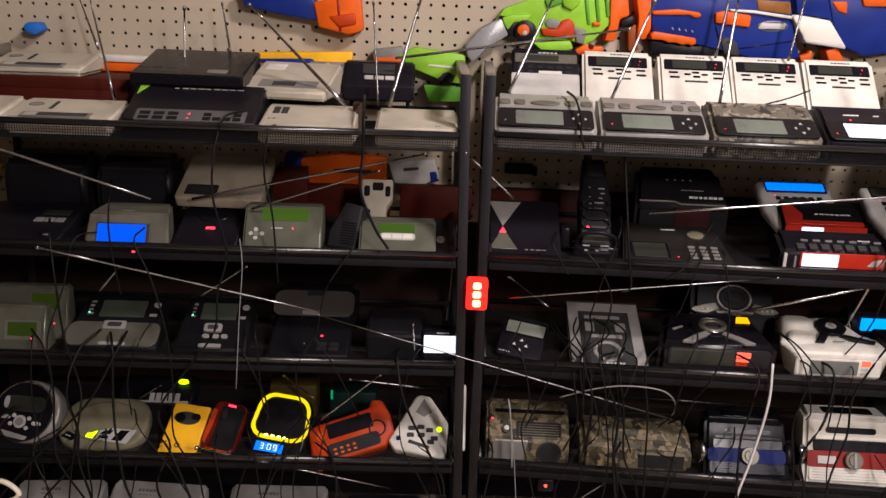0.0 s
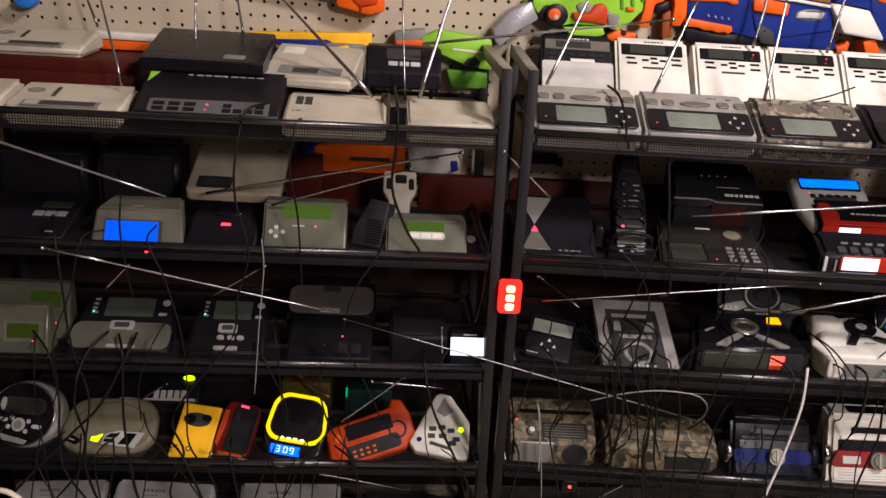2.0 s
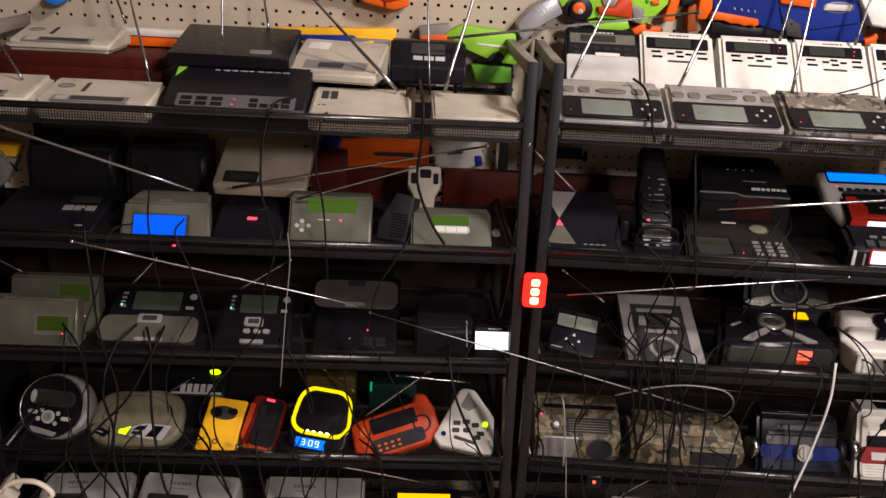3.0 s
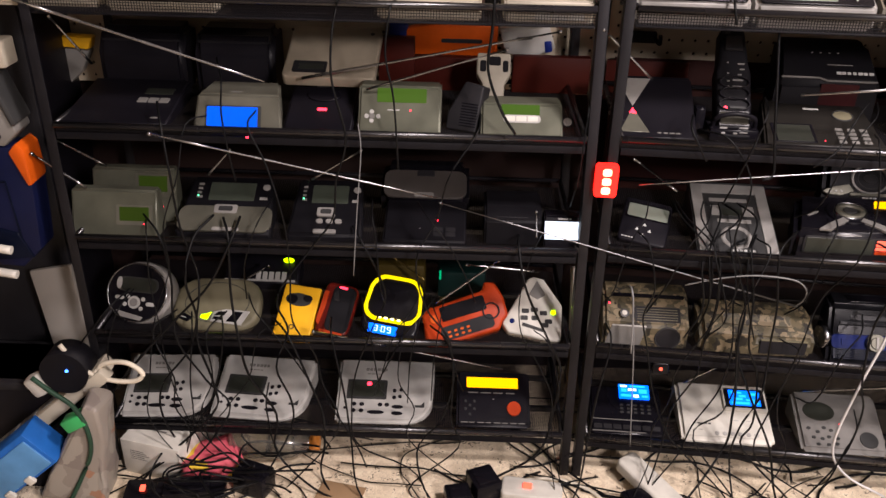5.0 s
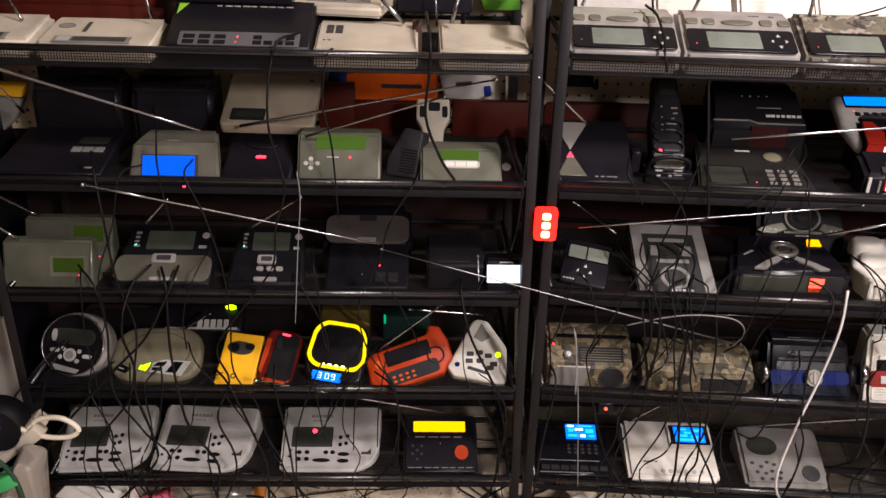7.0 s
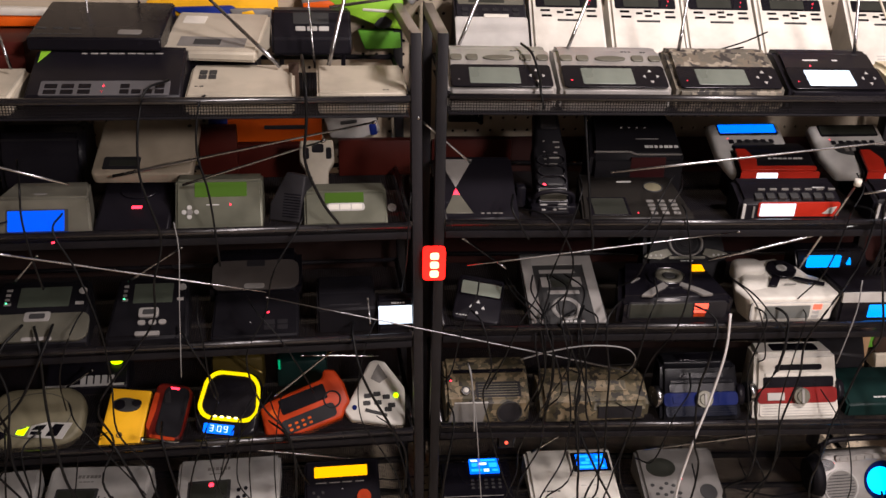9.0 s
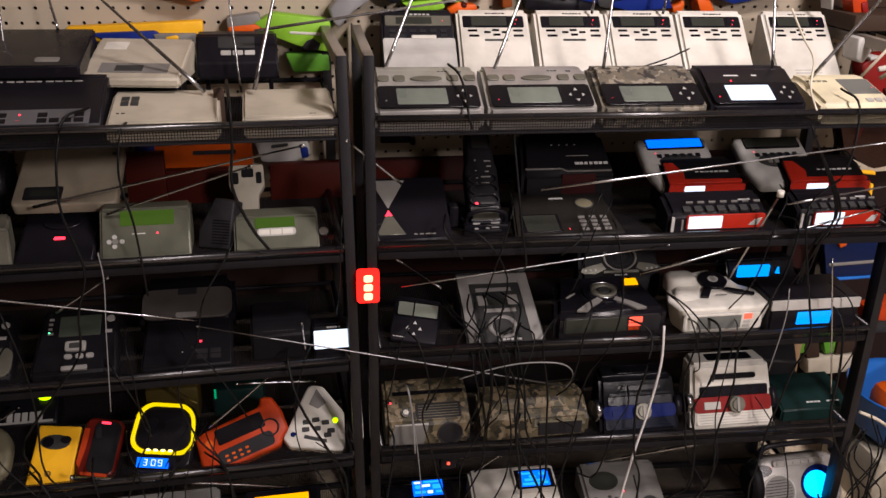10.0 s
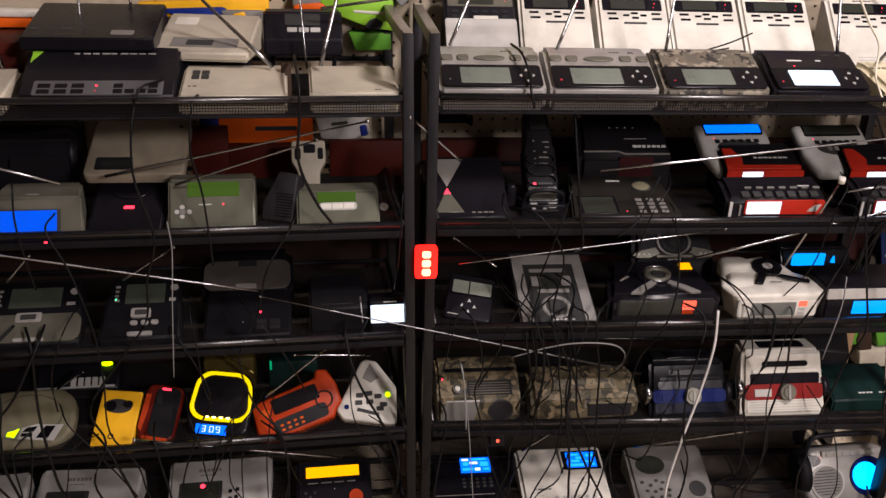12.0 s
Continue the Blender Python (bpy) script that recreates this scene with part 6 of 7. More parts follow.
toy("large blue toy blaster with orange rail and silver logo plate", [
    ("body", [(0.344, 1.19), (0.621, 1.207), (0.648, 1.106), (0.664, 1.073), (0.575, 1.067), (0.506, 1.082), (0.45, 1.092), (0.359, 1.113)], 0.008, TOYBLUE),
    ("dark_underside", [(0.357, 1.098), (0.45, 1.089), (0.498, 1.103), (0.502, 1.069), (0.422, 1.062), (0.364, 1.07)], 0.002, SATIN),
    ("lower_rail", [(0.353, 1.109), (0.361, 1.115), (0.445, 1.105), (0.447, 1.094), (0.437, 1.089), (0.432, 1.093), (0.419, 1.091), (0.406, 1.095), (0.393, 1.094), (0.379, 1.099), (0.357, 1.099)], 0.018, ORANGE),
    ("orange_slide", [(0.354, 1.154), (0.405, 1.159), (0.449, 1.154), (0.453, 1.146), (0.44, 1.143), (0.429, 1.148), (0.355, 1.146)], 0.014, ORANGE),
    ("top_rail", [(0.478, 1.155), (0.497, 1.159), (0.551, 1.152), (0.55, 1.129), (0.481, 1.135)], 0.016, ORANGE),
    ("rail_groove", [(0.498, 1.155), (0.503, 1.155), (0.504, 1.132), (0.5, 1.132)], 0.0175, RORANGE),
    ("white_strip", [(0.506, 1.163), (0.555, 1.162), (0.632, 1.154), (0.631, 1.148), (0.556, 1.156), (0.508, 1.158)], 0.015, WHITE),
    ("brown_cover", [(0.557, 1.183), (0.626, 1.181), (0.632, 1.156), (0.564, 1.162)], 0.011, mat("amber_brown_plastic", (0.22, 0.09, 0.02), 0.4)),
    ("grey_plate", [(0.495, 1.103), (0.507, 1.11), (0.531, 1.099), (0.539, 1.072), (0.507, 1.076)], 0.012, DGREY),
    ("plate_screw", [(0.514, 1.1), (0.513, 1.101), (0.511, 1.102), (0.509, 1.101), (0.509, 1.099), (0.51, 1.098), (0.512, 1.097), (0.514, 1.098)], 0.0135, SATIN),
    ("seam", [(0.482, 1.129), (0.485, 1.129), (0.499, 1.097), (0.494, 1.096)], 0.0095, NAVY),
    ("seam", [(0.535, 1.088), (0.643, 1.107), (0.643, 1.105), (0.537, 1.086)], 0.0095, NAVY),
    ("logo_plate", [(0.629, 1.135), (0.627, 1.138), (0.622, 1.141), (0.614, 1.143), (0.605, 1.144), (0.595, 1.144), (0.586, 1.143), (0.578, 1.141), (0.571, 1.138), (0.568, 1.135), (0.567, 1.131), (0.569, 1.128), (0.574, 1.125), (0.582, 1.123), (0.591, 1.122), (0.6, 1.122), (0.61, 1.123), (0.618, 1.125), (0.625, 1.128), (0.628, 1.131)], 0.0095, DSILVER),
    ("logo_inset", [(0.626, 1.135), (0.624, 1.137), (0.62, 1.139), (0.613, 1.141), (0.606, 1.141), (0.597, 1.141), (0.589, 1.14), (0.582, 1.139), (0.576, 1.136), (0.573, 1.134), (0.572, 1.131), (0.574, 1.129), (0.578, 1.127), (0.585, 1.125), (0.592, 1.125), (0.601, 1.125), (0.609, 1.126), (0.616, 1.127), (0.622, 1.129), (0.625, 1.132)], 0.0105, TOYBLUE),
    ("logo_bar", [(0.567, 1.126), (0.573, 1.139), (0.625, 1.14), (0.621, 1.127)], 0.0125, LGREY),
    ("vent", [(0.396, 1.124), (0.398, 1.124), (0.401, 1.119), (0.399, 1.119)], 0.0095, LGREY),
    ("vent", [(0.41, 1.122), (0.412, 1.123), (0.415, 1.118), (0.413, 1.117)], 0.0095, LGREY),
    ("vent", [(0.423, 1.121), (0.425, 1.121), (0.428, 1.116), (0.426, 1.116)], 0.0095, LGREY),
    ("vent", [(0.436, 1.12), (0.438, 1.12), (0.441, 1.115), (0.439, 1.115)], 0.0095, LGREY),
    ("white_cover", [(0.63, 1.152), (0.64, 1.157), (0.707, 1.148), (0.745, 1.101), (0.746, 1.094), (0.663, 1.103), (0.656, 1.117)], 0.02, WHITE),
    ("cover_step", [(0.659, 1.111), (0.737, 1.107), (0.747, 1.094), (0.663, 1.103)], 0.023, LGREY),
    ("muzzle_block", [(0.631, 1.207), (0.8, 1.218), (0.835, 1.085), (0.752, 1.091), (0.709, 1.151), (0.644, 1.159)], 0.006, TOYBLUE),
    ("orange_catch", [(0.706, 1.184), (0.738, 1.186), (0.741, 1.161), (0.722, 1.166)], 0.014, ORANGE),
    ("hook", [(0.66, 1.077), (0.677, 1.082), (0.679, 1.091), (0.688, 1.085), (0.685, 1.066), (0.665, 1.064)], 0.01, ORANGE)])
toy("blue toy blaster with orange tip", [
    ("body", [(0.696, 1.202), (0.886, 1.203), (0.916, 1.103), (0.792, 1.081), (0.732, 1.102)], 0.01, TOYBLUE),
    ("tip", [(0.709, 1.09), (0.733, 1.098), (0.757, 1.062), (0.726, 1.055)], 0.014, ORANGE),
    ("rail", [(0.76, 1.2), (0.886, 1.203), (0.889, 1.179), (0.771, 1.177)], 0.016, ORANGE)])
toy("light blue ring toy on the board", [
    ("ring", [(-0.886, 1.079), (-0.875, 1.088), (-0.853, 1.087), (-0.847, 1.072), (-0.861, 1.063), (-0.879, 1.066)], 0.008, SKY)])
toy("dark red toy blaster at the end of the board", [
    ("body", [(0.984, 0.988), (1.013, 1.007), (1.096, 1.015), (1.137, 0.908), (1.091, 0.89), (1.027, 0.898)], 0.01, RED),
    ("stripe", [(1.019, 0.985), (1.101, 0.998), (1.103, 0.989), (1.023, 0.975)], 0.014, WHITE),
    ("barrel", [(1.041, 0.943), (1.125, 0.953), (1.131, 0.931), (1.051, 0.923)], 0.016, MAROON),
    ("tag", [(0.958, 1.041), (0.97, 1.043), (0.994, 1.018), (0.979, 0.993), (0.962, 1.001)], 0.02, LGREY),
    ("label_patch", [(0.993, 1.006), (1.017, 1.007), (1.018, 1.001), (0.995, 0.998)], 0.018, LGREY)], y=0.15)
toy("red-orange toy grip hanging above the wooden shelf", [
    ("grip", [(0.965, 1.124), (0.998, 1.124), (1.016, 1.081), (1.007, 1.073), (0.983, 1.075)], 0.01, RORANGE),
    ("trigger", [(0.992, 1.098), (1.005, 1.102), (1.013, 1.079), (0.999, 1.077)], 0.014, RED),
    ("hook", [(0.925, 1.114), (0.932, 1.114), (0.936, 1.085), (0.932, 1.085)], 0.01, LGREY)], y=0.2)
toy("narrow orange toy part beside the last white radio", [
    ("strip", [(1.017, 1.041), (1.033, 1.046), (1.039, 1.025), (1.036, 1.012), (1.025, 1.019)], 0.01, RORANGE),
    ("cap", [(1.019, 1.044), (1.031, 1.046), (1.032, 1.039), (1.021, 1.037)], 0.013, ORANGE)], y=0.335)
toy("brown film bag hanging behind the shelf end", [
    ("bag", [(1.003, 0.862), (1.071, 0.87), (1.149, 0.859), (1.178, 0.77), (1.108, 0.76), (1.067, 0.778), (1.025, 0.806)], 0.01, mat("brown_film", (0.022, 0.009, 0.006), 0.25, bump=0.5, scale=18)),
    ("crease", [(1.049, 0.857), (1.063, 0.859), (1.049, 0.815), (1.04, 0.819)], 0.013, MAROON)], y=0.2, name="film_bag", category="bag")
toy("red and yellow plastic clip hanging at the post", [
    ("red_arm", [(1.034, 0.737), (1.043, 0.74), (1.045, 0.707), (1.032, 0.703)], -0.01, RED),
    ("yellow_arm", [(1.043, 0.757), (1.05, 0.756), (1.054, 0.702), (1.044, 0.703)], -0.012, YELLOW),
    ("yellow_bar", [(1.002, 0.786), (1.049, 0.782), (1.051, 0.773), (1.006, 0.779)], -0.014, YELLOW)], y=0.1, name="plastic_clip", category="clip")
toy("dark blue plastic bin with pale rim behind the shelf end", [
    ("bin_wall", [(1.033, 0.597), (1.217, 0.599), (1.244, 0.497), (1.058, 0.507)], 0.0, mat("dark_blue_bin", (0.003, 0.01, 0.05), 0.35)),
    ("rim", [(1.055, 0.543), (1.231, 0.545), (1.233, 0.537), (1.057, 0.535)], 0.004, GREY),
    ("rim", [(1.082, 0.507), (1.241, 0.506), (1.243, 0.5), (1.084, 0.5)], 0.004, SKY),
    ("orange_toy", [(1.062, 0.598), (1.079, 0.605), (1.088, 0.587), (1.071, 0.58)], 0.008, ORANGE)], y=0.2, name="storage_bin", category="bin")
toy("orange toy part lying on a grey pan", [
    ("orange_part", [(1.171, 0.43), (1.257, 0.447), (1.272, 0.386), (1.18, 0.395)], 0.01, RORANGE),
    ("pan", [(1.175, 0.393), (1.272, 0.389), (1.28, 0.354), (1.212, 0.356)], 0.004, DGREY)], y=0.2, name="toy_part", category="toy")
toy("pair of brown and green printed rolls on a pale board", [
    ("board", [(1.049, 0.306), (1.192, 0.307), (1.205, 0.264), (1.117, 0.262), (1.057, 0.264)], 0.012, BEIGE),
    ("green_label", [(1.0, 0.376), (1.042, 0.376), (1.051, 0.321), (1.016, 0.318)], 0.004, DLIME),
    ("brown_roll", [(1.04, 0.376), (1.064, 0.378), (1.082, 0.307), (1.049, 0.306), (1.037, 0.333)], 0.008, DCARD),
    ("green_label", [(1.079, 0.359), (1.118, 0.371), (1.12, 0.313), (1.098, 0.311)], 0.004, DLIME),
    ("brown_roll", [(1.12, 0.377), (1.17, 0.379), (1.182, 0.314), (1.121, 0.31)], 0.008, DCARD)], y=0.2, name="paper_roll", category="roll")
root = thing("wall_shelf", UNIT["R"] @ pose(1.05, 0.2, 1.05), "dark brown wooden shelf edge beyond the unit", "shelf")
part("board", box(-0.1, 0, 0, 0.3, 0.12, 0.03, 0.003), DCARD, root)
part("back_board", box(-0.1, 0.115, 0.03, 0.3, 0.125, 0.2, 0.002), DCARD, root)
root = thing("wall_bracket", UNIT["R"] @ pose(1.06, 0.3, 0), "dark upright wall bracket carrying a wooden shelf", "bracket")
part("upright", box(-0.012, 0.0, 0, 0.012, 0.03, 1.05, 0.002), STEEL, root)
part("arm", box(-0.012, -0.1, 1.035, 0.012, 0.03, 1.0495, 0.002), STEEL, root)

toy("orange and white toy rail on the board", [
    ("rail", [(-0.746, 1.015), (-0.647, 1.014), (-0.648, 0.998), (-0.747, 0.997)], 0.004, ORANGE),
    ("white_edge", [(-0.751, 1.031), (-0.638, 1.028), (-0.639, 1.015), (-0.752, 1.016)], 0.002, WHITE)])
toy("white and grey toy part behind the radios", [
    ("body", [(-0.162, 0.83), (-0.066, 0.841), (-0.052, 0.8), (-0.094, 0.782), (-0.149, 0.787)], 0.0, LGREY),
    ("vent", [(-0.13, 0.82), (-0.097, 0.823), (-0.097, 0.817), (-0.13, 0.813)], 0.003, DGREY),
    ("blue_clip", [(-0.076, 0.814), (-0.06, 0.816), (-0.057, 0.793), (-0.072, 0.79)], 0.002, TOYBLUE)])
root = thing("cardboard_piece", pose(-0.208, 0.09, rest(0, 1, "L")), "narrow brown card piece standing between radios", "card")
part("sheet", box(-0.008, 0, 0, 0.008, 0.01, 0.062, 0.001), DCARD, root)
f = plate("power_adapter", "small black adapter with an orange light", (0.169, 0.03, 0.257), rounded(-0.016, -0.012, 0.016, 0.014, 0.004), 0.02, BLACK, tilt=10, category="adapter", unit="R", size=(0.032, 0.014))
f.disc("indicator_light", 0.5, 0.1, 0.0032, G_ORG, 0.002)

# ---- cords ----
BUNDLES = {}


def cord(pts, r=0.0019, material=None, label="", name="cord"):
    """One cord of the tangle that hangs or lies at its part of the shelves."""
    x, low = pts[len(pts) // 2][0], max(p[2] for p in pts) < 0.1
    where = (math.floor(x / 0.32), low)
    if where not in BUNDLES:
        text = "tangle of black power cords lying on the floor" if low else "loose tangle of black power cords hanging over the shelves"
        BUNDLES[where] = thing("cord_tangle", pose(round(pts[0][0], 2), -0.02, 0), text, "cords", "tangled cords")
    root = BUNDLES[where]
    inv = root.matrix_world.inverted()
    return part(name, tube([inv @ Vector(p) for p in pts], r, 6, 5), material or CABLE, root, label if material else "")


rnd = random.Random(11)
# cords that fall from a rail past the shelves to the floor
falls = [(-0.79, 3), (-0.76, 3), (-0.735, 2), (-0.7, 3), (-0.685, 2), (-0.66, 4), (-0.63, 3), (-0.6, 4), (-0.58, 2), (-0.55, 4), (-0.72, 4), (-0.69, 4), (-0.645, 3), (-0.8, 4),
         (-0.47, 4), (-0.42, 1), (-0.39, 3), (-0.33, 4), (-0.25, 4), (-0.2, 2), (-0.13, 3), (-0.1, 3), (-0.05, 4), (0.05, 4),
         (0.1, 3), (0.2, 2), (0.22, 3), (0.25, 3), (0.27, 3), (0.3, 3), (0.24, 3), (0.29, 4), (0.33, 3), (0.4, 4), (0.45, 2), (0.52, 3), (0.62, 3), (0.66, 3), (0.7, 3), (0.78, 2), (0.8, 4), (0.85, 1), (0.9, 3), (0.95, 2)]
for x, row in falls:
    side = "R" if x > 0 else "L"
    off = -0.05 * x if x > 0 else 0.0
    z0 = RAIL[side][row - 1]
    pts = [(x + rnd.uniform(-0.04, 0.04), 0.03 + off, z0 + rnd.uniform(0.005, 0.03)), (x + rnd.uniform(-0.01, 0.01), -0.012 + off, z0 + 0.004)]
    z, q, sway = z0, x, rnd.uniform(-0.03, 0.03)
    while z > 0.16:
        z -= rnd.uniform(0.06, 0.11)
        sway = 0.5 * sway + rnd.uniform(-0.04, 0.04)
        q += sway
        pts.append((q, off - 0.018 - rnd.uniform(0, 0.03), max(z, 0.06)))
    q += rnd.uniform(-0.15, 0.15)
    pts.append((q, off - rnd.uniform(0.02, 0.12), 0.006))
    pts.append((q + rnd.uniform(-0.2, 0.2), off - rnd.uniform(0.05, 0.25), 0.003))
    cord(pts, rnd.choice((0.0012, 0.0016, 0.002, 0.0024)))
# short cords looped over one shelf
for k in range(26):
    x = rnd.uniform(-0.86, 0.95)
    row = rnd.choice((2, 3, 3, 4, 4, 5))
    side = "R" if x > 0 else "L"
    off = -0.05 * x if x > 0 else 0.0
    z0 = RAIL[side][row - 1]
    w = rnd.uniform(-0.12, 0.12)
    cord([(x, 0.05 + off, z0 + 0.06), (x + w * 0.2, 0.0 + off, z0 + 0.05), (x + w * 0.5, -0.016 + off, z0 + 0.012), (x + w * 0.8, -0.02 + off, z0 - rnd.uniform(0.03, 0.1)), (x + w, 0.02 + off, z0 - rnd.uniform(0.1, 0.17))], rnd.choice((0.0013, 0.0016)), label="black cord looped over the edge of a shelf")
# cords on the floor
for k in range(46):
    x, y = rnd.uniform(-0.85, 0.95), rnd.uniform(-0.2, 0.14)
    a, bend, pts = rnd.uniform(0, 6.28), rnd.uniform(-0.4, 0.4), []
    for i in range(11):
        pts.append((x, max(-0.32, min(0.24, y)), 0.003 + 0.01 * rnd.random()))
        bend = 0.7 * bend + rnd.uniform(-0.3, 0.3)
        a += bend
        x, y = x + 0.055 * math.cos(a), y + 0.04 * math.sin(a)
    cord(pts, rnd.choice((0.0014, 0.0018, 0.0022, 0.0026)))
for k in range(9):
    x, y = rnd.uniform(-0.78, -0.56), rnd.uniform(-0.16, 0.04)
    pts = []
    for i in range(7):
        t = i * 0.9 + rnd.random()
        pts.append((x + 0.09 * math.cos(t), y + 0.05 * math.sin(t), 0.03 + 0.05 * rnd.random()))
    cord(pts, 0.0022, label="black cord in a tangled heap on the floor")
cord([(-0.399, 0.08, 0.938), (-0.333, 0.02, 0.943), (-0.295, 0.06, 0.956), (-0.261, 0.11, 0.965)], 0.0016, label="black cord lying over a beige radio")
cord([(0.162, 0.082, 1.014), (0.171, 0.041, 1.006), (0.177, 0.006, 0.977), (0.174, -0.021, 0.958), (0.18, -0.025, 0.932)], 0.0022, label="black cord over the front of a silver radio")
cord([(0.566, 0.111, 1.003), (0.508, 0.104, 0.996), (0.568, 0.111, 1.013), (0.61, 0.119, 1.028)], 0.0014, label="thin black cord between the radios")
cord([(-0.401, -0.014, 0.753), (-0.397, -0.02, 0.705), (-0.405, -0.02, 0.613), (-0.416, -0.018, 0.469)], 0.0009, GCABLE, "thin grey cord hanging straight down")
cord([(0.082, -0.016, 0.462), (0.097, -0.025, 0.359), (0.11, -0.026, 0.23), (0.122, -0.026, 0.105)], 0.001, GCABLE, "thin grey cord hanging down")
cord([(0.55, -0.04, 0.558), (0.55, -0.048, 0.482), (0.534, -0.052, 0.378), (0.513, -0.056, 0.281), (0.5, -0.055, 0.147), (0.532, -0.067, 0.087), (0.606, -0.091, 0.055)], 0.0024, PCABLE, "white cord hanging in front of the shelves")
cord([(0.778, -0.059, 0.625), (0.78, -0.062, 0.562), (0.769, -0.059, 0.453)], 0.0012, GCABLE, "thin grey cord")
cord([(0.854, -0.058, 0.68), (0.881, -0.06, 0.552), (0.916, -0.061, 0.388)], 0.0016, CHROME, "thin upright wire rod in front of a radio", "wire_rod")
for k in range(6):
    cord([(0.765, -0.049, 0.927), (0.774, -0.054, 0.904), (0.83 + 0.012 * rnd.random(), -0.06 - 0.01 * k / 6, 0.78), (0.8 + 0.03 * rnd.random(), -0.055, 0.7), (0.79 + 0.04 * rnd.random(), -0.03, 0.62)], 0.0017, label="black cords bundled together and falling")
cord([(0.774, 0.081, 1.102), (0.799, 0.07, 1.055), (0.821, 0.059, 1.017), (0.798, 0.02, 0.975), (0.77, -0.047, 0.951)], 0.002, WCABLE, "thin white cord over the top radios")

# ---- clutter on the floor ----
root = thing("carton", pose(-0.815, -0.01, 0, 0, 0, -14), "white carton with fine printing lying on the floor", "box")
part("body", box(-0.07, -0.04, 0.0, 0.06, 0.07, 0.085, 0.002), WHITE, root)
for k in range(5):
    part("printed_mark", box(-0.05, -0.0405, 0.06 - k * 0.005, -0.02 + 0.006 * (k % 3), -0.04, 0.0615 - k * 0.005, 0), GREY, root)
    part("printed_mark", box(-0.055, 0.0 + k * 0.009, 0.085, 0.01 - 0.006 * (k % 3), 0.004 + k * 0.009, 0.0854, 0), GREY, root)
root = thing("snack_bag", pose(-0.72, -0.02, 0, 0, 0, 20), "crumpled yellow and pink plastic bag", "bag")
bm = prism(rounded(-0.06, -0.04, 0.06, 0.04, 0.01), 0.0, 0.05, 0.01, 3)
bmesh.ops.subdivide_edges(bm, edges=bm.edges[:], cuts=2)
for p in bm.verts:
    p.co += Vector((noise.noise(p.co * 40), noise.noise(p.co * 40 + Vector((5, 0, 0))), noise.noise(p.co * 40 + Vector((0, 7, 0))))) * 0.008
    p.co.z = max(p.co.z, 0.0)
part("body", bm, patches("yellow_pink_print", [(0, (0.75, 0.5, 0.04)), (0.5, (0.7, 0.12, 0.16)), (0.8, (0.8, 0.6, 0.1)), (0.9, (0.6, 0.4, 0.3))], 7, 0.3), root)


def bottle(x, y, turn, cap, label):
    root = thing("bottle", pose(x, y, 0.036, 0, 0, turn), label, "bottle")
    prof = [(-0.1, 0.02), (-0.095, 0.034), (-0.03, 0.035), (0.01, 0.035), (0.04, 0.03), (0.06, 0.014), (0.068, 0.013)]
    bm, rings = bmesh.new(), []
    for px, r in prof:
        rings.append([bm.verts.new((px, r * math.cos(k * math.pi / 10), r * math.sin(k * math.pi / 10))) for k in range(20)])
    for p, q in zip(rings, rings[1:]):
        for k in range(20):
            bm.faces.new((p[k], p[(k + 1) % 20], q[(k + 1) % 20], q[k])).smooth = True
    bm.faces.new(rings[0])
    part("body", bm, CLEAR, root)
    part("cap", tube([(0.066, 0, 0), (0.086, 0, 0)], 0.016, 20), cap, root)


bottle(-0.59, 0.03, 2, mat("orange_cap", (0.6, 0.22, 0.04), 0.4), "clear plastic bottle with an orange cap lying on its side")
bottle(-0.69, 0.09, 30, WHITE, "clear plastic bottle lying under the shelf")


def adapter(x, y, turn, material, label, w=0.06, d=0.05, h=0.03):
    root = thing("power_adapter", pose(x, y, 0, 0, 0, turn), label, "adapter")
    part("body", box(-w / 2, -d / 2, 0, w / 2, d / 2, h, 0.005), material, root)
    part("plug_face", box(-w * 0.35, -d * 0.35, h - 0.002, w * 0.35, d * 0.35, h + 0.003, 0.002), material, root)
    return root


adapter(-0.165, -0.065, 24, BLACK, "black power adapter on the floor", 0.055, 0.06, 0.05)
adapter(-0.215, -0.1, 12, BLACK, "black power adapter beside another", 0.05, 0.05, 0.04)
adapter(0.14, -0.085, 20, BLACK, "black power adapter under a white one")
adapter(-0.74, -0.11, 8, BLACK, "black power adapter in the tangle", 0.09, 0.05, 0.045)
adapter(-0.62, -0.07, -20, BLACK, "black power adapter in the heap of cords", 0.07, 0.05, 0.05)
root = thing("remote_unit", pose(0.175, -0.06, 0.012, 0, 10, -52), "long white plastic power brick leaning on an adapter", "adapter")
part("body", prism(rounded(-0.09, -0.026, 0.09, 0.026, 0.012), 0.0, 0.028, 0.006, 3), WHITE, root)
root = thing("power_strip", pose(-0.07, -0.075, 0, 0, 0, -8), "white power strip with a lit red switch", "power strip")
part("body", prism(rounded(-0.06, -0.026, 0.06, 0.026, 0.01), 0.0, 0.034, 0.005, 3), WHITE, root)
part("switch", box(-0.018, -0.007, 0.033, 0.0, 0.007, 0.039, 0.002), G_ORG, root, "lit red rocker switch")
root = thing("power_strip", pose(-0.83, -0.115, 0, 0, 0, 6), "black power strip with a small red lamp", "power strip")
part("body", prism(rounded(-0.03, -0.028, 0.16, 0.028, 0.006), 0.0, 0.034, 0.004, 2), BLACK, root)
part("switch", box(0.0, -0.008, 0.033, 0.01, 0.006, 0.04, 0.002), G_ORG, root, "lit red switch")
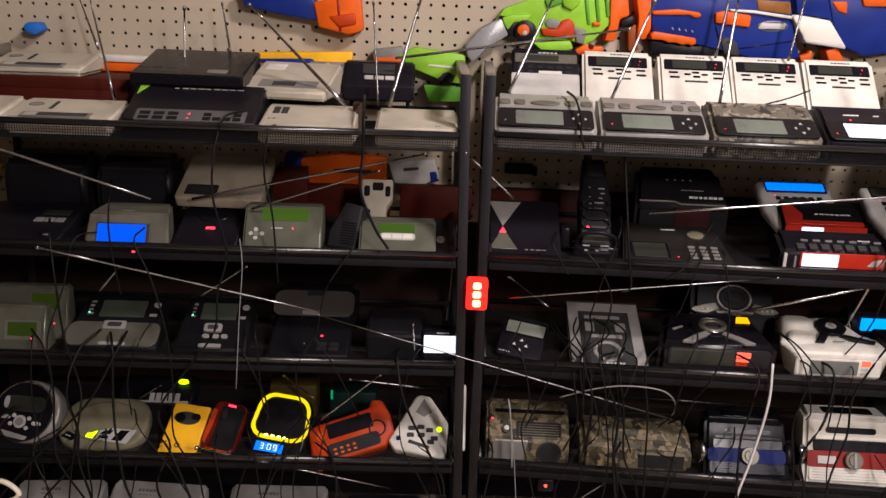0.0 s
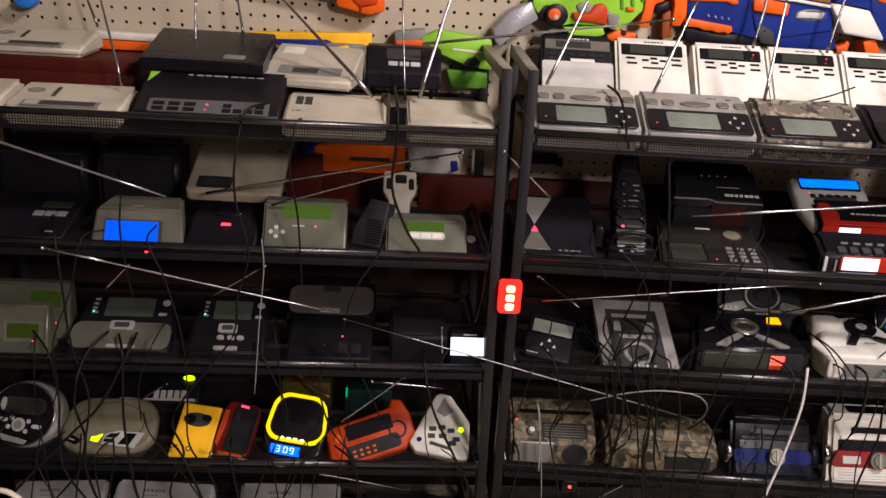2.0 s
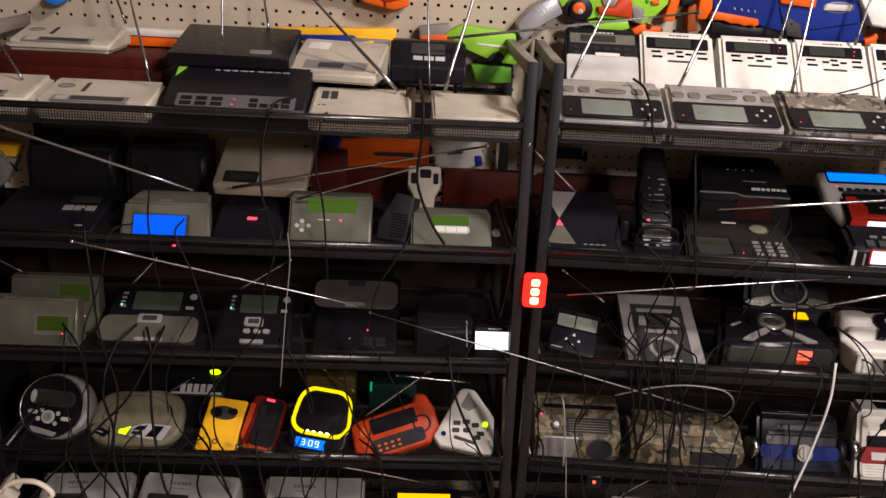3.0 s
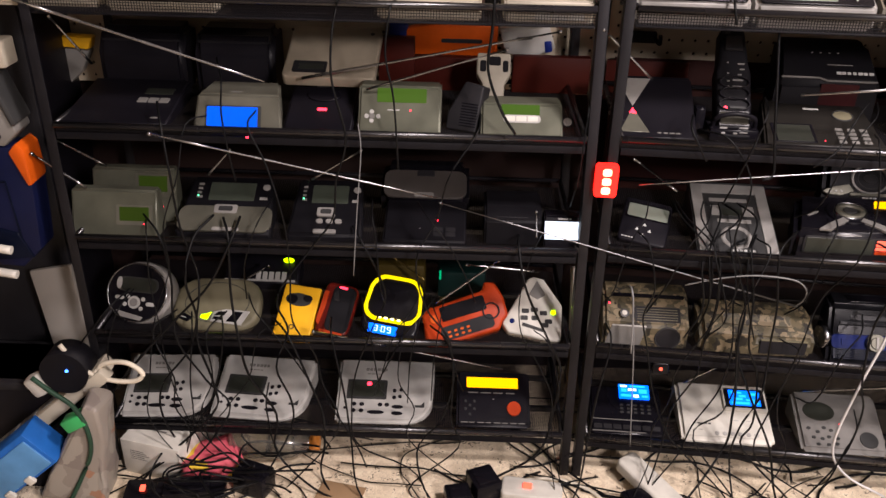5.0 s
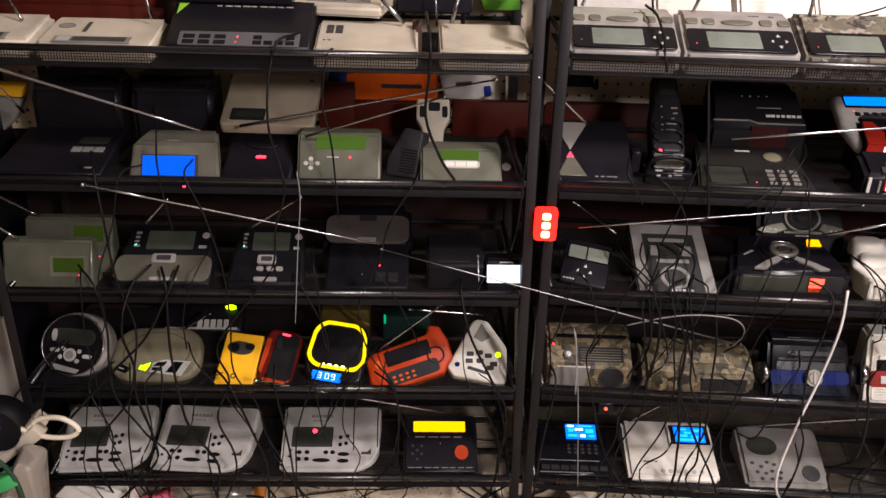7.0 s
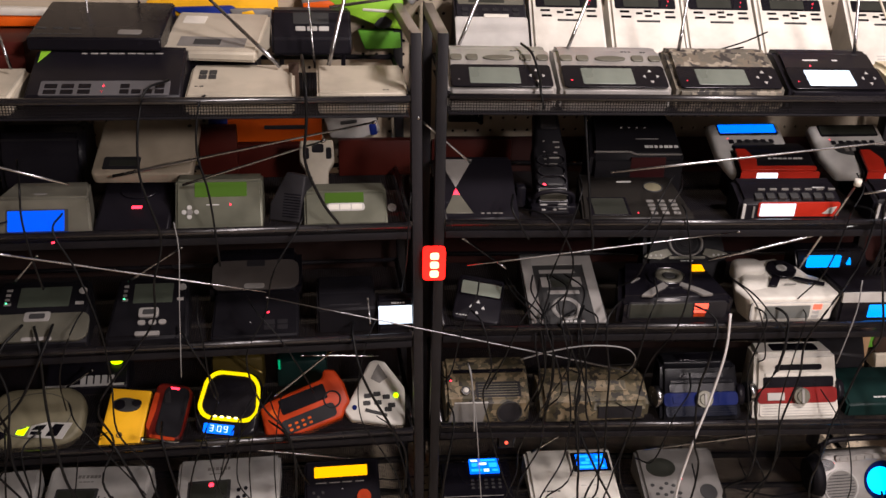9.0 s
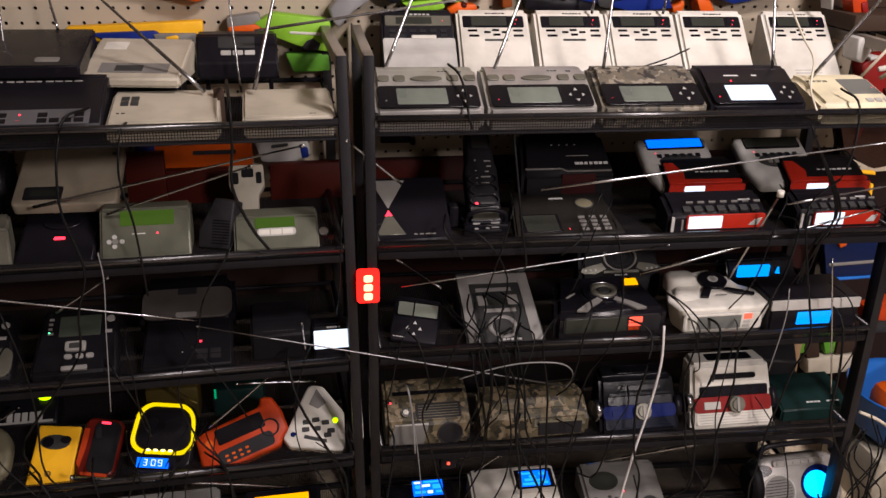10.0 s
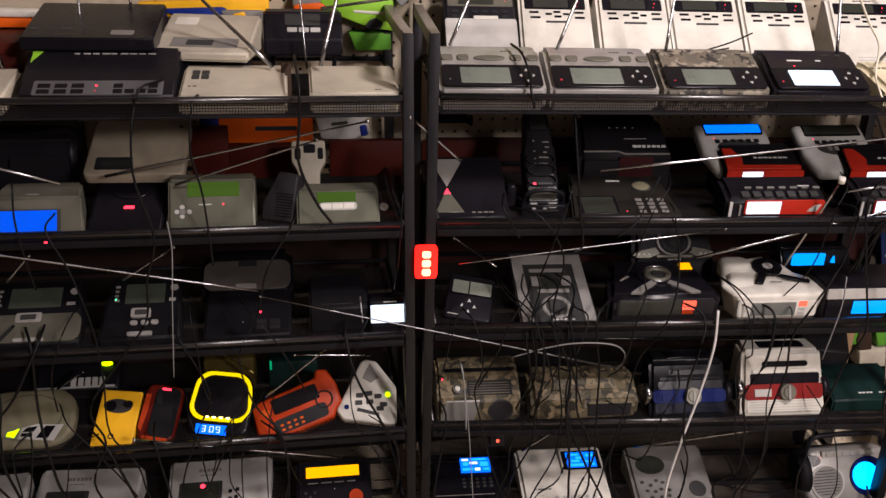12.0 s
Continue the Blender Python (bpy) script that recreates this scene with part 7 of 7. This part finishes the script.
for k in range(3):
    part("socket", box(0.03 + 0.04 * k, -0.014, 0.0335, 0.055 + 0.04 * k, 0.014, 0.037, 0.002), SATIN, root)
root = thing("card_sheet", pose(-0.45, -0.085, 0, 0, 0, -12), "tan card sheet on the floor", "card")
part("sheet", box(-0.045, -0.04, 0.0, 0.045, 0.035, 0.004, 0.001), CARD, root)
cord([(0.22, -0.09, 0.005), (0.35, -0.1, 0.005), (0.5, -0.08, 0.005), (0.62, -0.12, 0.005)], 0.0045, WCABLE, "thick white cord on the floor")
cord([(-0.1, -0.03, 0.006), (-0.02, -0.02, 0.006), (0.05, -0.05, 0.006), (0.1, -0.12, 0.006)], 0.004, WCABLE, "thick white cord beside the post")

# ---- things beyond the first unit ----
root = thing("storage_cabinet", pose(-1.25, 0.2, 0), "dark cabinet in shadow beside the shelves", "cabinet")
part("body", box(-0.28, -0.03, 0, 0.24, 0.14, 1.0, 0.004), SATIN, root)
part("door", box(-0.27, -0.036, 0.03, 0.23, -0.03, 0.97, 0.003), CHARCOAL, root)
part("handle", tube([(0.19, -0.04, 0.5), (0.19, -0.05, 0.52), (0.19, -0.05, 0.6), (0.19, -0.04, 0.62)], 0.004), STEEL, root)
root = thing("storage_bin", pose(-1.09, 0.04, 0), "dark fabric bin holding toys and plugs", "bin")
part("body", box(-0.2, -0.05, 0, 0.13, 0.09, 0.2, 0.01), SATIN, root)
part("rim", box(-0.204, -0.054, 0.18, 0.134, 0.094, 0.2, 0.006), CHARCOAL, root)
# body blue is darkened to navy to carry the shadow beside the shelves
root = toy("blue toy blaster with orange tip leaning by the shelf, coloured dark for shadow", [
    ("body", [(-1.097, 0.683), (-1.004, 0.683), (-0.977, 0.612), (-0.986, 0.487), (-1.027, 0.448), (-1.153, 0.457)], 0.03, mat("shaded_blue_toy_plastic", (0.004, 0.006, 0.03), 0.45)),
    ("tip", [(-1.006, 0.675), (-0.99, 0.692), (-0.977, 0.68), (-0.974, 0.616), (-0.983, 0.612)], 0.034, ORANGE),
    ("panel_line", [(-1.093, 0.619), (-1.022, 0.622), (-1.015, 0.509), (-1.019, 0.507), (-1.024, 0.617), (-1.093, 0.614)], 0.032, NAVY),
    ("stock", [(-1.1, 0.54), (-1.02, 0.52), (-1.0, 0.47), (-1.1, 0.46)], 0.034, NAVY)], y=0.04)
root = toy("white and grey toy blaster above a blue one", [
    ("body", [(-1.049, 0.797), (-1.011, 0.792), (-0.989, 0.731), (-0.984, 0.711), (-1.01, 0.684), (-1.076, 0.687)], 0.03, GREY),
    ("barrel", [(-1.027, 0.813), (-1.006, 0.807), (-0.979, 0.727), (-0.988, 0.721), (-1.013, 0.794)], 0.036, DGREY),
    ("vent", [(-1.022, 0.718), (-1.019, 0.719), (-1.017, 0.704), (-1.02, 0.702)], 0.033, SATIN),
    ("vent", [(-1.016, 0.715), (-1.014, 0.717), (-1.012, 0.7), (-1.015, 0.699)], 0.033, SATIN),
    ("vent", [(-1.027, 0.721), (-1.023, 0.722), (-1.023, 0.708), (-1.025, 0.707)], 0.033, SATIN),
    ("pale_block", [(-1.025, 0.862), (-0.983, 0.863), (-0.982, 0.818), (-1.036, 0.816)], 0.02, BEIGE)], y=0.04)
root = thing("tool_holder", pose(-1.15, 0.0, 0.2), "orange sheath with white clips at the cabinet", "holder")
part("sheath", box(-0.03, 0.0, 0.0, 0.015, 0.03, 0.26, 0.005), mat("orange_fabric", (0.3, 0.1, 0.03), 0.8), root)
for z in (0.24, 0.29):
    part("clip", tube([(0.0, -0.01, z), (0.06, -0.012, z + 0.012), (0.12, -0.01, z + 0.004)], 0.008, 8), WHITE, root)
toy("pale grey board leaning behind the shelf post", [
    ("panel", [(-1.08, 0.379), (-0.994, 0.396), (-0.984, 0.118), (-1.055, 0.085)], -0.013, mat("pale_grey_board", (0.3, 0.28, 0.25), 0.6, scale=10))], y=0.1, name="board", category="board")
toy("yellow and grey toy blaster hung low behind the shelf", [
    ("strip", [(-1.089, 0.806), (-0.954, 0.801), (-0.962, 0.777), (-1.085, 0.788)], 0.006, YELLOW),
    ("body", [(-1.084, 0.784), (-0.962, 0.774), (-0.985, 0.731), (-1.039, 0.685), (-1.066, 0.687), (-1.074, 0.739)], 0.002, GREY),
    ("white_edge", [(-1.079, 0.71), (-1.067, 0.717), (-1.064, 0.634), (-1.077, 0.627)], 0.008, LGREY),
    ("pale_block", [(-1.084, 0.788), (-1.067, 0.791), (-1.067, 0.737), (-1.08, 0.727)], 0.006, BEIGE),
    ("red_mark", [(-1.061, 0.699), (-1.052, 0.701), (-1.051, 0.694), (-1.06, 0.692)], 0.004, RED)], y=0.3)
root = thing("power_strip", pose(-1.035, -0.03, 0.135, 0, -41, 0), "beige power strip lying at a slope with plugs in it", "power strip")
part("body", box(-0.19, -0.03, -0.014, 0.19, 0.03, 0.014, 0.004), BEIGE, root)
for k in range(4):
    part("socket", box(-0.16 + 0.06 * k, -0.012, 0.0135, -0.125 + 0.06 * k, 0.012, 0.016, 0.001), GREY, root)
root = thing("power_adapter", pose(-0.957, -0.045, 0.265, 0, -30, 0), "round black plug-in adapter with a blue light", "adapter")
part("body", tube([(0, 0.03, 0), (0, -0.02, 0)], 0.045, 24), MATTE, root)
part("indicator_light", box(0.008, -0.022, 0.0, 0.013, -0.0195, 0.005, 0.0005), G_BLED, root)
part("plug", box(-0.078, -0.03, -0.02, -0.047, 0.0, 0.024, 0.008), WHITE, root)
root = thing("power_plug", pose(-0.905, -0.05, 0.243, 0, -40, 0), "beige plug with a looped white cord", "plug")
part("body", box(-0.03, -0.015, -0.014, 0.03, 0.015, 0.014, 0.005), BEIGE, root)
cord([(-0.96, -0.05, 0.32), (-0.93, -0.055, 0.275), (-0.88, -0.06, 0.252), (-0.83, -0.06, 0.25), (-0.81, -0.06, 0.268), (-0.84, -0.055, 0.288), (-0.885, -0.05, 0.28), (-0.905, -0.05, 0.255)], 0.0048, WCABLE, "looped thick white cord")
root = thing("toy_box", pose(-1.115, -0.115, 0.1, 0, -41, 0), "blue plastic box with pale blue side under the power strip", "box")
part("body", box(-0.06, -0.03, -0.084, 0.13, 0.03, 0.0, 0.004), SKY, root)
part("side_panel", box(-0.035, -0.034, -0.078, 0.122, -0.029, -0.012, 0.002), mat("pale_blue_plastic", (0.1, 0.27, 0.52), 0.4), root, "pale blue side panel")
part("latch", box(0.05, -0.039, -0.088, 0.068, -0.03, -0.07, 0.003), WHITE, root)
part("latch", box(-0.01, -0.039, -0.088, 0.008, -0.03, -0.07, 0.003), WHITE, root)
root = thing("toy_block", pose(-0.924, -0.12, 0.203, 0, -30, 0), "small bright green plastic piece", "toy")
part("body", box(-0.02, -0.015, -0.014, 0.022, 0.015, 0.012, 0.003), mat("bright_green_plastic", (0.05, 0.4, 0.12), 0.4), root)
cord([(-0.979, -0.130, 0.304), (-0.950, -0.130, 0.274), (-0.916, -0.130, 0.241), (-0.900, -0.130, 0.186), (-0.904, -0.130, 0.131), (-0.934, -0.130, 0.066), (-0.964, -0.16, 0.006)], 0.0045, GRCABLE, "thick dark green cord")
root = thing("plastic_sack", pose(-0.945, -0.1, 0), "translucent grey plastic sack standing on the floor", "sack")
bm = prism([(-0.085, 0.0), (0.055, 0.0), (0.06, 0.1), (0.075, 0.235), (0.045, 0.245), (-0.03, 0.11)], -0.03, 0.025, 0.01, 3, pose(0, 0, 0, 90))
bmesh.ops.subdivide_edges(bm, edges=bm.edges[:], cuts=2)
for p in bm.verts:
    p.co += Vector((noise.noise(p.co * 25), noise.noise(p.co * 25 + Vector((5, 0, 0))), 0)) * 0.014
part("body", bm, patches("grey_printed_film", [(0, (0.24, 0.21, 0.18)), (0.45, (0.3, 0.27, 0.23)), (0.8, (0.2, 0.17, 0.15)), (0.97, (0.3, 0.16, 0.1))], 26, 0.3), root)
root = thing("cloth_bag", pose(-1.03, -0.075, 0), "black cloth bag slumped under the power strip", "bag")
bm = prism([(-0.16, 0.0), (0.02, 0.0), (0.08, 0.09), (0.125, 0.19), (0.1, 0.2), (0.02, 0.12), (-0.1, 0.02)], -0.05, 0.012, 0.008, 3, pose(0, 0, 0, 90))
bmesh.ops.subdivide_edges(bm, edges=bm.edges[:], cuts=2)
for p in bm.verts:
    p.co += Vector((noise.noise(p.co * 30), noise.noise(p.co * 30 + Vector((5, 0, 0))), noise.noise(p.co * 30 + Vector((0, 7, 0))))) * 0.007
    p.co.z = max(p.co.z, 0.0)
part("body", bm, mat("black_cloth", (0.008, 0.007, 0.01), 0.9, bump=0.3), root)

# ---- things beyond the second unit ----
root = thing("bowl", UNIT["R"] @ pose(1.24, 0.15, 0.141) @ Matrix.Scale(1.25, 4), "blue plastic bowl with an orange toy in it", "bowl")
bm, rings = bmesh.new(), []
for r, z in ((0.05, 0.0), (0.085, 0.03), (0.1, 0.1), (0.106, 0.105), (0.104, 0.108), (0.094, 0.1), (0.078, 0.035), (0.0005, 0.012)):
    rings.append([bm.verts.new((r * math.cos(k * math.pi / 16), r * math.sin(k * math.pi / 16), z)) for k in range(32)])
for p, q in zip(rings, rings[1:]):
    for k in range(32):
        bm.faces.new((p[k], p[(k + 1) % 32], q[(k + 1) % 32], q[k])).smooth = True
part("shell", bm, SKY, root)
root = thing("toy_dart_case", UNIT["R"] @ pose(1.235, 0.14, 0.2), "orange toy part heaped in the bowl", "toy")
part("body", box(-0.075, -0.05, 0, 0.07, 0.05, 0.085, 0.03), ORANGE, root)
part("barrel", tube([(-0.04, 0.0, 0.08), (0.05, 0.0, 0.13)], 0.02, 14), ORANGE, root)
root = thing("crate", UNIT["R"] @ pose(1.2, 0.1, 0), "low grey carton under the bowl", "box")
part("body", box(-0.06, -0.03, 0, 0.2, 0.16, 0.14, 0.003), BEIGE, root)
root = thing("storage_box", UNIT["R"] @ pose(0.98, 0.22, rest(0.9, 4, "R")), "pale card box with green label at the back", "box")
part("body", box(-0.1, 0, 0, 0.02, 0.07, 0.1, 0.002), CARD, root)
part("label_patch", box(-0.085, -0.001, 0.05, -0.045, 0.0, 0.095, 0), DLIME, root)
for k in range(14):
    x, y, z = 1.0 + rnd.uniform(-0.05, 0.15), -0.06 + rnd.uniform(-0.1, 0.05), rnd.uniform(0.003, 0.05)
    pts = [(x + rnd.uniform(-0.15, 0.15), y + rnd.uniform(-0.06, 0.06), 0.003 + rnd.uniform(0, 0.12)) for i in range(5)]
    cord(pts, 0.0022, label="black cord tangled beside the disc player")

adapter(1.05, -0.03, 20, BLACK, "black power adapter among cords beside the post", 0.075, 0.05, 0.045)
cord([(1.028, -0.022, 0.307), (1.071, -0.034, 0.288), (1.094, -0.055, 0.266), (1.096, -0.076, 0.226)], 0.0035, WCABLE, "thick white cord curving beside the post")
cord([(0.933, 0.073, 0.979), (0.963, 0.051, 1.038)], 0.003, BEIGE, "thin beige rod")
cord([(0.958, 0.052, 0.982), (0.983, 0.03, 1.011)], 0.004, BEIGE, "thin beige rod")
for k in range(12):
    x = 1.02 + rnd.uniform(-0.03, 0.12)
    cord([(x, -0.05, 0.3 + rnd.uniform(-0.05, 0.06)), (x + rnd.uniform(-0.04, 0.04), -0.06, 0.22), (x + rnd.uniform(-0.06, 0.06), -0.07, 0.12), (x + rnd.uniform(-0.08, 0.08), -0.09, 0.03), (x + rnd.uniform(-0.15, 0.1), -0.12, 0.004)], rnd.choice((0.0016, 0.0022)))
# stiff loops that spring out in front of the fourth shelf
cord([(0.178, -0.009, 0.465), (0.235, -0.032, 0.495), (0.29, -0.045, 0.509), (0.351, -0.048, 0.504), (0.38, -0.039, 0.481), (0.39, -0.02, 0.449), (0.386, 0.0, 0.421)], 0.0013, GCABLE, "thin springy grey cord in a loop")
cord([(0.086, 0.016, 0.446), (0.085, -0.019, 0.449), (0.091, -0.025, 0.395), (0.096, -0.025, 0.325)], 0.0016, GCABLE, "thin grey cord hanging down")
for a, b, c, d, low in ((0.16, 0.17, 0.209, 0.205, 0.45), (0.166, 0.179, 0.223, 0.228, 0.44), (0.242, 0.238, 0.209, 0.205, 0.45), (0.248, 0.272, 0.2, 0.19, 0.434), (0.276, 0.304, 0.277, 0.318, 0.45), (0.215, 0.205, 0.225, 0.232, 0.45)):
    cord([(a, 0.09, 0.585), (b, 0.05, 0.57), (c, -0.012, 0.535), (c + 0.01, -0.03, low), (d, -0.02, 0.36)], 0.0017)

# single cords down the front of the upper shelves
cord([(-0.656, 0.1, 0.823), (-0.62, -0.012, 0.819), (-0.623, -0.02, 0.765), (-0.617, -0.022, 0.697), (-0.61, -0.02, 0.646)], 0.0016)
cord([(-0.338, 0.02, 0.949), (-0.347, -0.012, 0.94), (-0.355, -0.02, 0.871), (-0.342, -0.022, 0.797), (-0.335, -0.02, 0.677)], 0.0018)
cord([(-0.194, 0.08, 0.995), (-0.189, -0.012, 0.971), (-0.189, -0.018, 0.915), (-0.193, -0.02, 0.85), (-0.169, -0.022, 0.785), (-0.144, -0.02, 0.745)], 0.0026)
cord([(0.258, 0.007, 0.917), (0.266, -0.013, 0.828), (0.273, -0.028, 0.753), (0.282, -0.032, 0.693), (0.266, -0.033, 0.683)], 0.0022)
cord([(0.435, 0.028, 0.8), (0.405, -0.001, 0.769), (0.376, -0.031, 0.736), (0.342, -0.037, 0.709)], 0.0016)
cord([(0.151, 0.022, 0.772), (0.141, -0.017, 0.763), (0.156, -0.026, 0.735), (0.171, -0.027, 0.71)], 0.002)
